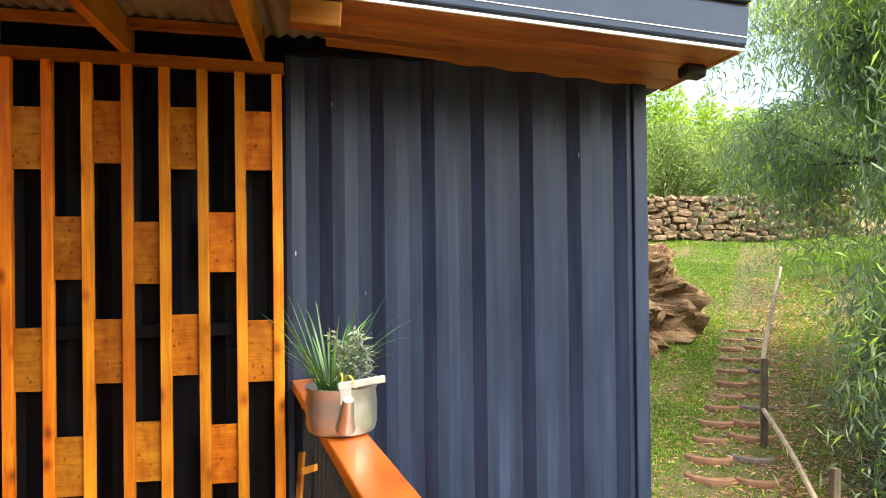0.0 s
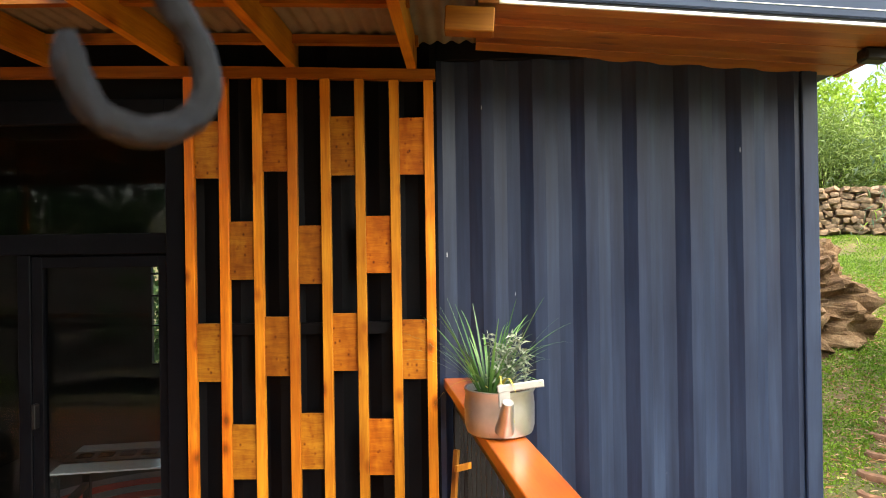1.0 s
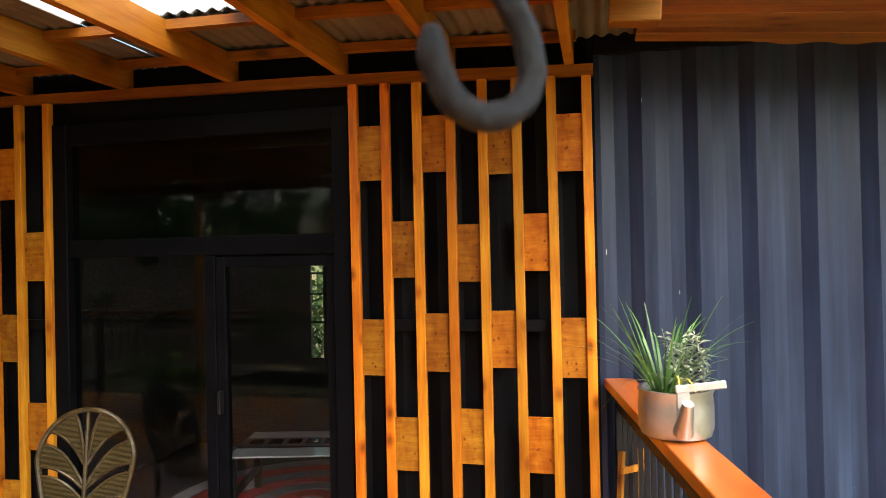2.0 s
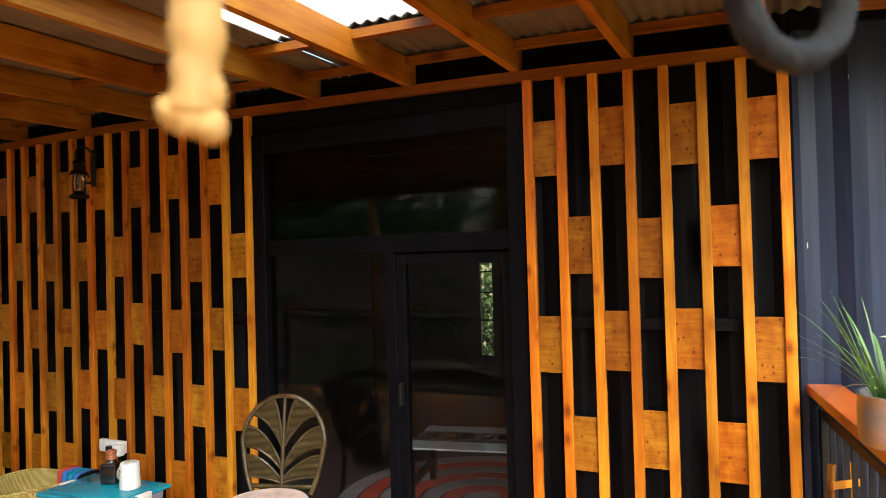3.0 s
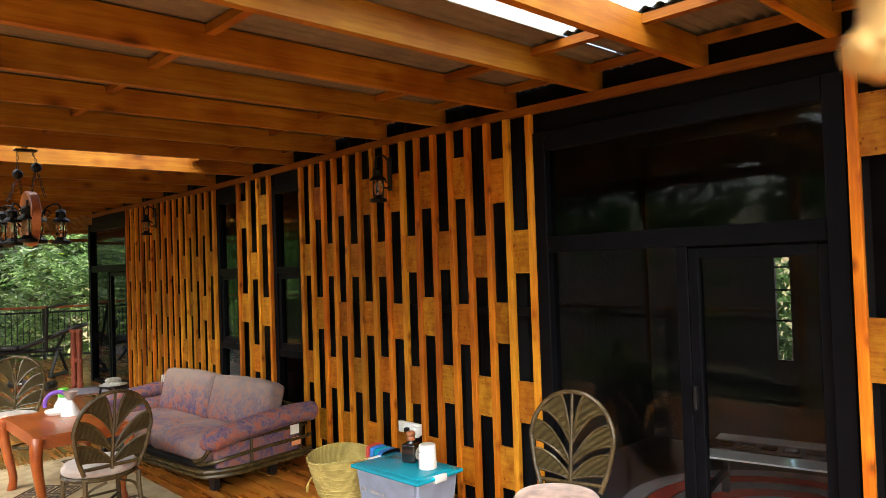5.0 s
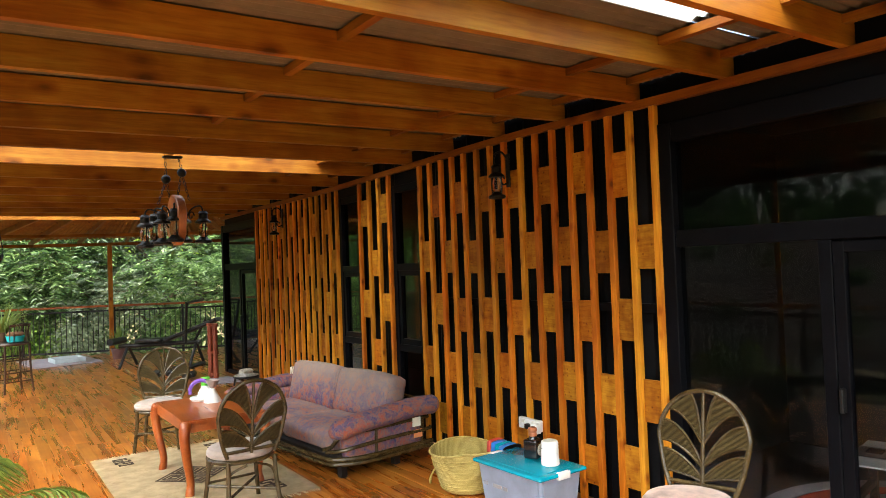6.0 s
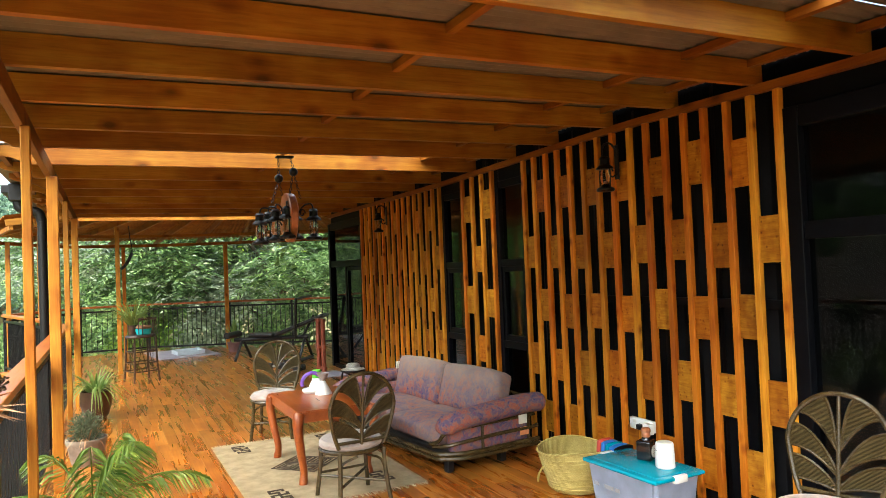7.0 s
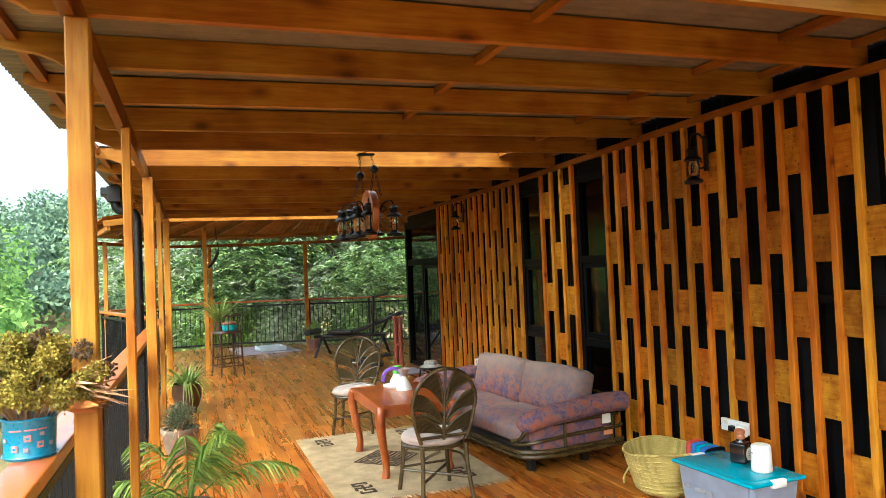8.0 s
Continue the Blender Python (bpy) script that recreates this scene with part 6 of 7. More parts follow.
# ---- chandelier: oval wooden slab, iron scroll arms, storm lanterns ----
def chain(t, p, q, r=0.014, wire=0.003):
    p, q = Vector(p), Vector(q)
    n = max(2, int((q - p).length / (r * 2.6)))
    bm = bmesh.new()
    d = (q - p).normalized()
    a = d.orthogonal().normalized()
    b = d.cross(a)
    for i in range(n):
        c = p.lerp(q, (i + 0.5) / n)
        u = a if i % 2 else b
        ring = [c + d * (r * 1.6 * math.cos(w)) + u * (r * 0.8 * math.sin(w)) for w in [2 * math.pi * k / 8 for k in range(8)]]
        tube(bm, ring, wire, 5, True)
    return part("chain", bm, BLACK, t, "thin iron chain", soft=True)


def chandelier(x, y):
    t = thing("chandelier", pose(x, y, 0.17) @ Matrix.Scale(0.9135, 4), "rustic chandelier of wood slab, iron scrolls and lanterns", "chandelier")
    bm = bmesh.new()
    rings = []
    for yy, k in ((-0.040, 0.95), (-0.030, 1.0), (0.030, 1.0), (0.040, 0.95)):
        rings.append([bm.verts.new((k * 0.30 * math.cos(a) + 0.012 * math.sin(5 * a), yy, 2.285 + k * 0.235 * math.sin(a) + 0.008 * math.cos(7 * a))) for a in [2 * math.pi * i / 30 for i in range(30)]])
    for r, q in zip(rings, rings[1:]):
        for i in range(30):
            bm.faces.new((r[i], r[(i + 1) % 30], q[(i + 1) % 30], q[i]))
    bm.faces.new(rings[0])
    bm.faces.new(rings[-1][::-1])
    bmesh.ops.recalc_face_normals(bm, faces=bm.faces[:])
    part("wood_slab", bm, CHAND_WOOD, t, "reddish brown oval wooden slab", pose(0, 0, 0, 0, 0, -3), soft=True)
    part("ceiling_plate", boxed(-0.03, 0.05, -0.11, 0.06, 2.862, 2.879, 0.004), BLACK, t)
    for px, py, pz in ((0.02, -0.09, 2.66), (0.03, 0.05, 2.725)):
        part("iron_ball", lathe(bmesh.new(), [(0, -0.042), (0.016, -0.039), (0.030, -0.030), (0.039, -0.016), (0.042, 0), (0.039, 0.016), (0.030, 0.030), (0.016, 0.039), (0, 0.042)], 18, (px, py, pz)), BLACK, t, soft=True)
    for a, b in (((0.02, -0.09, 2.86), (0.02, -0.09, 2.70)), ((0.0, 0.03, 2.86), (0.03, 0.05, 2.765)), ((0.02, -0.1, 2.62), (0.1, -0.18, 2.42)), ((0.02, -0.08, 2.62), (-0.05, -0.05, 2.5)), ((0.03, 0.06, 2.68), (-0.08, 0.14, 2.48)), ((0.03, 0.04, 2.68), (0.06, 0.0, 2.5))):
        chain(t, a, b)
    arms = ((-0.05, -0.27, 2.05), (0.14, -0.16, 2.07), (0.22, -0.07, 2.09), (-0.16, 0.10, 2.10), (0.10, 0.215, 2.08), (-0.14, -0.17, 2.07))
    for ax, ay, az in arms:
        d = Vector((ax, ay, 0))
        pts = curve_pts([(ax * 0.25, ay * 0.25, az + 0.16), (ax * 0.55, ay * 0.55, az + 0.30), (ax * 0.9, ay * 0.9, az + 0.33), (ax, ay, az + 0.27), (ax, ay, az + 0.22)], 6)
        part("arm", tube(bmesh.new(), pts, 0.008, 6), BLACK, t, soft=True)
        sp = [(ax * (0.55 + 0.12 * math.cos(w) * (1 - w / 9)), ay * (0.55 + 0.12 * math.cos(w) * (1 - w / 9)), az + 0.24 + 0.045 * math.sin(w) * (1 - w / 9)) for w in [i * 0.5 for i in range(14)]]
        part("scroll", tube(bmesh.new(), sp, 0.006, 5), BLACK, t, soft=True)
        lantern_parts(t, pose(ax, ay, az - 0.02), 1.15)
    return t


chandelier(-6.05, 1.157)


# ---- the iron hook and the wooden peg that hang close to the walk ----
def hanging_hook():
    t = thing("ceiling_hook", pose(0.297, 0.35, 1.918, 0, 0, 52), "rough wrought-iron hook hanging from a rafter", "hook")
    k = 0.00039
    line = ((-105, 140), (-99, 78), (-62, 18), (0, 0), (72, 26), (110, 88), (98, 160), (66, 212), (34, 262), (20, 330), (46, 392), (96, 404), (128, 372))
    pts = curve_pts([(x * k * 1.12, 0, z * k) for x, z in line], 6)
    bm = tube(bmesh.new(), pts, [0.0106 - 0.0052 * max(0.0, 1 - i / 5) ** 2 for i in range(len(pts))], 14)
    for v in bm.verts:
        v.co += Vector((1, 1, 1)) * (0.0022 * noise.noise(v.co * 95) + 0.0010 * noise.noise(v.co * 330))
    part("bend", bm, HOOKM, t, soft=True)
    part("rod", tube(bmesh.new(), [(0.034, 0, 0.128), (0.034, 0, 0.6), (0.02, 0, 1.04)], 0.007, 8), HOOKM, t, soft=True)


hanging_hook()


def hanging_peg():
    t = thing("wooden_peg", pose(0.056, 0.088, 1.849, 0, 0, 32), "pale bone-shaped wooden peg hanging on a cord", "peg")
    bm = bmesh.new()
    tube(bm, curve_pts([(0.0065, 0, 0.30), (0.006, 0, 0.18), (0.004, 0, 0.09), (0.0025, 0, 0.045), (0.001, 0, 0.024), (0.0, 0, 0.014), (0.0, 0, 0.009)], 6), [0.0150] * 7 + [0.0140] * 6 + [0.0122] * 6 + [0.0108] * 6 + [0.0106, 0.0108, 0.0112, 0.0112, 0.0108, 0.0098, 0.008, 0.006, 0.006, 0.005, 0.005, 0.005], 20)
    for cx, cz, rx, rz in ((-0.0085, 0.0150, 0.0066, 0.0085), (0.0080, 0.0088, 0.0078, 0.0084), (0.0, 0.0140, 0.0115, 0.0100), (0.003, 0.024, 0.0118, 0.012)):
        b = bmesh.new()
        bmesh.ops.create_icosphere(b, subdivisions=3, radius=1.0)
        for v in b.verts:
            v.co = Vector((cx + v.co.x * rx, v.co.y * 0.0088, cz + v.co.z * rz))
        me = bpy.data.meshes.new("tmp")
        b.to_mesh(me)
        b.free()
        bm.from_mesh(me)
        bpy.data.meshes.remove(me)
    for v in bm.verts:
        v.co += Vector((1, 1, 0.4)) * (0.0016 * noise.noise(v.co * 90) + 0.0008 * noise.noise(v.co * 260))
    part("peg", bm, PALE_WOOD, t, soft=True)
    part("cord", tube(bmesh.new(), [(0.006, 0, 0.29), (0.0, 0, 0.7), (0, 0, 1.10)], 0.004, 6), PALE_WOOD, t)


hanging_peg()
# ---- potted plants and planters ----
def blades(t, name, n, base_r, length, width, material, label, spread=0.8, z=0.0, droop=0.9, seg=6, lean=None):
    """Arching strap leaves from one crown, each a bent strip."""
    vs, fs = [], []
    for i in range(n):
        a = rng.uniform(0, 2 * math.pi)
        L = length * rng.uniform(0.6, 1.1)
        out = spread * rng.uniform(0.35, 1.1)
        w = width * rng.uniform(0.7, 1.1)
        b = Vector((base_r * math.cos(a) * rng.random(), base_r * math.sin(a) * rng.random(), z))
        d = Vector((math.cos(a), math.sin(a), 0))
        s = Vector((-d.y, d.x, 0))
        k = len(vs)
        dr = droop * rng.uniform(0.6, 1.2)
        for j in range(seg + 1):
            u = j / seg
            p = b + d * (L * out * u) + Vector((0, 0, L * (u - dr * u * u * out)))
            hw = w * (1 - u ** 2) * 0.5 + 0.0006
            vs += [p - s * hw, p + s * hw]
        for j in range(seg):
            q = k + 2 * j
            fs.append((q, q + 1, q + 3, q + 2))
    me = raw(name, [tuple(v) for v in vs], fs, material)
    smooth(me, 80)
    ob = new(name, me)
    ob.parent = t
    return tagged(ob, label)


def pot(t, prof, material, soil_r, soil_z):
    part("pot", lathe(bmesh.new(), prof, 28), material, t, soft=True)
    part("soil", lathe(bmesh.new(), [(0, soil_z), (soil_r, soil_z)], 20), SOIL, t)


def palm(m):
    """A small areca palm: arching fronds with two ranks of leaflets."""
    t = thing("potted_palm", m, "young areca palm with arching fronds in a pot", "potted plant")
    pot(t, [(0, 0), (0.13, 0), (0.15, 0.02), (0.18, 0.24), (0.19, 0.26), (0.175, 0.26), (0.16, 0.22), (0, 0.21)], BROWNPOT, 0.17, 0.225)
    fr = ((10, 1.05, 0.52, 1.05), (58, 0.95, 0.80, 0.70), (112, 0.85, 0.55, 0.95), (150, 0.9, 0.75, 0.62), (200, 1.0, 0.62, 0.86), (262, 0.8, 0.75, 0.75), (318, 1.05, 0.78, 0.60), (340, 0.8, 0.35, 1.2), (85, 0.75, 0.3, 1.25))
    for deg, L, out, rise in fr:
        a = math.radians(deg)
        d = Vector((math.cos(a), math.sin(a), 0))
        pts = [Vector((0, 0, 0.22)) + d * (L * out * u) + Vector((0, 0, L * ((rise + 0.28) * u - 0.72 * u * u))) for u in [i / 14 for i in range(15)]]
        f = part("frond", tube(bmesh.new(), pts, [0.008 * (1 - 0.75 * i / 14) for i in range(15)], 6), LEAF_PALM, t, soft=True)
        s = Vector((-d.y, d.x, 0))
        base, way, ln = [], [], []
        for i in range(3, 15):
            for h in (0, 0.33, 0.67):
                if i == 14 and h:
                    continue
                p = pts[i].lerp(pts[min(14, i + 1)], h)
                u = (i + h) / 14
                for sg in (-1, 1):
                    base.append(p)
                    way.append(s * sg * 1.0 + d * 0.9 + Vector((0, 0, -0.15 - 0.3 * u)))
                    ln.append(0.20 * math.sin(math.pi * min(1, 0.12 + 0.8 * u)) + 0.06)
        q = len(base)
        ob = new("leaflet_row", leaf_mesh("leaflet_row", [leaf_quads(np.array([tuple(b) for b in base]), np.array([tuple(w) for w in way]), np.array(ln), np.full(q, 0.018), 0.35)], LEAF_PALM))
        ob.parent = f
        tagged(ob, "narrow green leaflets", kind="stuff")
    return t


palm(pose(-5.05, -0.42, 0, 0, 0, 20) @ Matrix.Scale(0.9, 4))
sp = thing("potted_plant", pose(-10.0, -0.47, 0), "spider plant in a glazed brown pot on the deck", "potted plant")
pot(sp, [(0, 0), (0.11, 0), (0.15, 0.05), (0.19, 0.2), (0.185, 0.33), (0.195, 0.36), (0.175, 0.36), (0.16, 0.3), (0, 0.3)], BROWNPOT, 0.165, 0.31)
blades(sp, "leaves", 95, 0.07, 0.60, 0.030, LEAF_STRAP, "green and cream strap leaves", 1.15, 0.31, 1.15, 9)
gp = thing("potted_plant", pose(-7.55, -0.52, 0) @ Matrix.Scale(0.86, 4), "grey-leaved plant in a pale stone pot", "potted plant")
pot(gp, [(0, 0), (0.13, 0), (0.16, 0.03), (0.20, 0.24), (0.215, 0.26), (0.215, 0.30), (0.19, 0.30), (0.18, 0.25), (0, 0.24)], GREYPOT, 0.185, 0.255)
gb = ball(1500, (0, 0, 0.40), (0.17, 0.17, 0.17))
go = new("leaves", leaf_mesh("leaves", [leaf_quads(gb, unit(gb - np.array([0, 0, 0.25])) + gen.normal(size=gb.shape) * 0.5, gen.uniform(0.05, 0.10, 1500), gen.uniform(0.006, 0.012, 1500), 0.2)], LEAF_DUSK))
go.parent = gp
tagged(go, "thin grey-green leaves", kind="stuff")
blades(gp, "dry_leaves", 30, 0.12, 0.34, 0.018, HUSK, "brown dry leaves hanging over the rim", 1.1, 0.25, 1.3)
fpot = thing("potted_plant", pose(-16.7, 2.33, 0) @ Matrix.Scale(0.62, 4), "small leafy plant in a plum coloured pot", "potted plant")
pot(fpot, [(0, 0), (0.19, 0), (0.21, 0.02), (0.25, 0.30), (0.27, 0.32), (0.27, 0.36), (0.24, 0.36), (0.23, 0.3), (0, 0.3)], PURPLEPOT, 0.235, 0.31)
blades(fpot, "leaves", 30, 0.06, 1.0, 0.12, LEAF_STRAP, "yellow-green leaves", 0.4, 0.3, 0.6)


# ---- blue tin of dried flowers on the handrail ----
RZ = 1.161
tin = thing("flower_tin", pose(-2.74, -0.885, RZ) @ Matrix.Scale(0.80, 4), "sky-blue tin of dried yellow flowers on the handrail", "flower tin")
part("tin", lathe(bmesh.new(), [(0, 0), (0.098, 0), (0.101, 0.006), (0.097, 0.012), (0.102, 0.158), (0.107, 0.166), (0.101, 0.170), (0.096, 0.158), (0.092, 0.02), (0, 0.015)], 40), TIN, tin, soft=True)
for z in (0.012, 0.162):
    part("bead", tube(bmesh.new(), [(0.1035 * math.cos(a), 0.1035 * math.sin(a), z) for a in [2 * math.pi * i / 40 for i in range(40)]], 0.0035, 6, True), TIN, tin, soft=True)


def on_tin(name, deg, z, w, h, material, label, r=0.1030):
    """A flat printed patch that follows the tin's side."""
    v, f = [], []
    k = 5
    for i in range(k + 1):
        a = math.radians(deg) + (i / k - 0.5) * w / r
        for zz in (z - h / 2, z + h / 2):
            v.append((r * math.cos(a), r * math.sin(a), zz))
            v.append(((r + 0.0012) * math.cos(a), (r + 0.0012) * math.sin(a), zz))
    for i in range(k):
        q = 4 * i
        f += [(q + 1, q + 5, q + 7, q + 3), (q, q + 2, q + 6, q + 4), (q + 2, q + 3, q + 7, q + 6), (q, q + 4, q + 5, q + 1)]
    ob = new(name, raw(name, v, f, material))
    ob.parent = tin
    return tagged(ob, label)


for i, (deg, z) in enumerate(((-22, 0.052), (6, 0.092), (32, 0.062), (2, 0.045), (-48, 0.085), (36, 0.105), (58, 0.06))):
    on_tin("print_square", deg, z, 0.026 if i in (0, 1, 2) else 0.018, 0.026 if i in (0, 1, 2) else 0.014, PRINT_RED, "small red printed square")
    on_tin("print_mark", deg, z, 0.014, 0.011, TIN if i < 3 else GREYBAR, "small pale printed mark", 0.1046)
for deg, w in ((-20, 0.05), (12, 0.045), (38, 0.035)):
    on_tin("print_bar", deg, 0.125, w, 0.005, PRINT_RED, "thin printed line in place of script")


def flower_heads():
    heads, chunks, ss = [], [], []
    stems = bmesh.new()
    for i in range(84):
        a, r = rng.uniform(0, 2 * math.pi), rng.uniform(0.02, 0.31)
        tip = Vector((0.9 * r * math.cos(a), r * math.sin(a), 0.17 + rng.uniform(0.05, 0.29) * (1.15 - r * 1.6) + 0.03))
        tube(stems, curve_pts([(0.03 * math.cos(a), 0.03 * math.sin(a), 0.10), tip * 0.55 + Vector((0, 0, 0.10)), tip], 4), 0.0022, 4)
        brown = i % 6 == 0
        if brown:
            tip.z += 0.05
        q = rng.uniform(0.6, 1.0)
        b = ball(240, (0, 0, 0), (0.05 * q, 0.05 * q, 0.055 * q)) + np.array(tip)
        w = unit(b - np.array(tip)) + gen.normal(size=b.shape) * 0.5
        (ss if brown else chunks).append(leaf_quads(b, w, gen.uniform(0.010, 0.020, 240), gen.uniform(0.009, 0.016, 240), 0.1))
    tagged(part("stem_bunch", stems, HUSK, tin), "thin dry stems", kind="stuff")
    for nm, ch, mt, lb in (("flower_cluster", chunks, FLOWER, "clusters of dried yellow flowers"), ("seed_cluster", ss, SEED, "dark brown seed heads")):
        ob = new(nm, leaf_mesh(nm, ch, mt))
        ob.parent = tin
        tagged(ob, lb, kind="stuff")


flower_heads()
for nm, org, deg, n, mt, L in (("dry_bract", (0.03, 0.12, 0.25), 62, 26, HUSK, 0.30), ("bird_flower", (-0.02, -0.10, 0.20), -75, 14, PETAL, 0.22), ("orange_bract", (0.06, 0.12, 0.20), 58, 5, PETAL, 0.22)):
    a = math.radians(deg)
    base = np.tile(np.array(org), (n, 1)) + gen.normal(size=(n, 3)) * 0.012
    w = np.array([math.cos(a), math.sin(a), 0.25]) + gen.normal(size=(n, 3)) * np.array([0.22, 0.22, 0.32])
    ob = new(nm, leaf_mesh(nm, [leaf_quads(base, w, L * gen.uniform(0.7, 1.15, n), np.full(n, 0.022 if nm != "orange_bract" else 0.05), 0.15)], mt))
    ob.parent = tin
    tagged(ob, "stiff dried orange-brown bracts", kind="stuff")


# ---- old kettle with herbs on the end handrail ----
kt = thing("kettle_planter", pose(0.628, 2.44, 1.173) @ Matrix.Scale(1.06, 4), "old aluminium kettle planted with chives and sage", "planter")
part("kettle", lathe(bmesh.new(), [(0, 0), (0.100, 0), (0.112, 0.006), (0.120, 0.03), (0.121, 0.10), (0.117, 0.140), (0.122, 0.150), (0.122, 0.156), (0.112, 0.156), (0.108, 0.12), (0, 0.115)], 44), ALU, kt, "dented aluminium kettle body", soft=True)
part("soil", lathe(bmesh.new(), [(0, 0.135), (0.06, 0.137), (0.109, 0.13)], 24), SOIL, kt)
part("spout", tube(bmesh.new(), curve_pts([(0.01, -0.110, 0.035), (0.014, -0.135, 0.07), (0.018, -0.160, 0.115), (0.020, -0.172, 0.138)], 5), [0.034, 0.033, 0.031, 0.029, 0.027, 0.026, 0.025, 0.024, 0.023, 0.022, 0.021, 0.020, 0.019, 0.019, 0.018, 0.018], 14), ALU, kt, soft=True)
part("handle_lug", boxed(-0.008, 0.03, -0.128, -0.112, 0.11, 0.185, 0.003), LUG, kt, "white metal lug")
part("handle", boxed(0.0, 0.155, -0.130, -0.118, 0.160, 0.184, 0.003), LUG, kt, "white metal handle strap", pose(0, 0, 0, 0, -7, 4))
chv = blades(kt, "chive_tuft", 54, 0.05, 0.38, 0.009, LEAF_CHIVE, "green chive leaves", 0.80, 0.13, 0.75, 9)
tagged(chv, "green chive leaves", kind="stuff")
chv.location = (-0.035, 0, 0)
blades(kt, "drooping_leaves", 7, 0.06, 0.26, 0.011, LEAF_DRY, "yellowing leaves hanging over the rim", 1.0, 0.14, 2.0, 9)


def sage(x, y, h, n):
    bm = bmesh.new()
    base, way = [], []
    for k in range(n):
        a = rng.uniform(0, 6.28)
        tip = Vector((x + 0.05 * math.cos(a) * h * 4, y + 0.05 * math.sin(a) * h * 4, 0.13 + h * rng.uniform(0.7, 1.0)))
        pts = curve_pts([(x, y, 0.13), Vector((x, y, 0.13)).lerp(tip, 0.5) + Vector((0.01, 0, 0.01)), tip], 6)
        tube(bm, pts, 0.002, 4)
        for p in pts[2:]:
            for q in range(4):
                base.append(tuple(p))
                way.append((rng.uniform(-1, 1), rng.uniform(-1, 1), rng.uniform(-0.3, 0.8)))
    part("sage_stems", bm, LEAF_SAGE, kt)
    q = len(base)
    ob = new("sage_leaves", leaf_mesh("sage_leaves", [leaf_quads(np.array(base), np.array(way), gen.uniform(0.028, 0.055, q), np.full(q, 0.008), 0.3)], LEAF_SAGE))
    ob.parent = kt
    tagged(ob, "narrow grey sage leaves")


sage(0.092, 0.0, 0.27, 2)
sage(0.045, 0.03, 0.17, 2)
sage(0.005, -0.03, 0.22, 3)

# ---- small folding trellis of wood behind the end rail ----
tr = thing("wooden_trellis", pose(0.44, 3.05, 0, 0, 8, 60), "small folding rack of pine laths", "rack")
for x in (-0.09, 0.09):
    part("lath", boxed(x - 0.012, x + 0.012, -0.012, 0.012, 0, 0.92, 0.002), POST_WOOD, tr)
for z in (0.3, 0.58, 0.84):
    part("rung", boxed(-0.12, 0.12, -0.026, -0.012, z - 0.015, z + 0.015, 0.002), POST_WOOD, tr)


# ---- wicker bar chair with bowl and plant ----
def wicker_stand(m):
    t = thing("bar_stool", m, "tall dark wicker bar chair used as a plant stand", "stool")
    feet = [(-0.2, -0.2), (0.2, -0.2), (-0.2, 0.2), (0.2, 0.2)]
    for x, y in feet:
        part("leg", tube(bmesh.new(), curve_pts([(x * 0.85, y * 0.85, 0.72), (x * 0.88, y * 0.88, 0.35), (x, y, 0)], 4), 0.016, 7), WICKER, t, soft=True)
    for z, k in ((0.17, 0.97), (0.30, 0.93), (0.48, 0.9)):
        ring = [(a * k, b * k, z) for a, b in ((-0.2, -0.2), (0.2, -0.2), (0.2, 0.2), (-0.2, 0.2))]
        part("stretcher", tube(bmesh.new(), ring, 0.010, 6, True), WICKER, t, soft=True)
    part("seat", lathe(bmesh.new(), [(0, 0.70), (0.22, 0.70), (0.235, 0.72), (0.22, 0.745), (0, 0.75)], 26), WICKER, t, soft=True)
    back = [(0.23 * math.cos(a), 0.23 * math.sin(a), 1.0) for a in [math.radians(d) for d in range(-30, 211, 15)]]
    part("back_rail", tube(bmesh.new(), back, 0.018, 8), WICKER, t, soft=True)
    for i, p in enumerate(back):
        part("back_spindle", tube(bmesh.new(), [(p[0], p[1], 1.0), (back[(i * 5) % len(back)][0] * 0.4 + p[0] * 0.6, p[1] * 0.97, 0.74)], 0.007, 5), WICKER, t)
    bm = bmesh.new()
    for i in range(8):
        a = i * math.pi / 4
        tube(bm, [(0.18 * math.cos(a), 0.18 * math.sin(a), 0.18), (0.18 * math.cos(a + 0.6), 0.18 * math.sin(a + 0.6), 0.68)], 0.006, 5)
    part("lattice", bm, WICKER, t)
    return t


wicker_stand(pose(-13.15, 0.20, 0, 0, 0, 20) @ Matrix.Scale(1.08, 4))
bw = thing("bowl", pose(-13.05, 0.24, 0.811), "turquoise plastic bowl on the wicker seat", "bowl")
part("bowl", lathe(bmesh.new(), [(0, 0), (0.10, 0), (0.115, 0.01), (0.135, 0.10), (0.13, 0.10), (0.11, 0.02), (0, 0.015)], 24), TEAL_BOWL, bw, soft=True)
part("clay_dish", lathe(bmesh.new(), [(0, 0.10), (0.11, 0.10), (0.13, 0.13), (0.10, 0.16), (0, 0.17)], 24), CLAY, bw, "brown clay dish", soft=True)
pp = thing("potted_plant", pose(-13.26, 0.08, 0.811), "leafy yellow-green fern in a pot on the stool", "potted plant")
pot(pp, [(0, 0), (0.06, 0), (0.09, 0.16), (0.085, 0.16), (0, 0.14)], BROWNPOT, 0.08, 0.14)
blades(pp, "leaves", 130, 0.05, 0.80, 0.022, LEAF_BAM, "arching yellow-green leaves", 1.0, 0.14, 0.95, 9)
ch = thing("hanging_charm", pose(-13.8, 0.07, 0), "dark twisted ornament hanging from the eaves", "ornament")
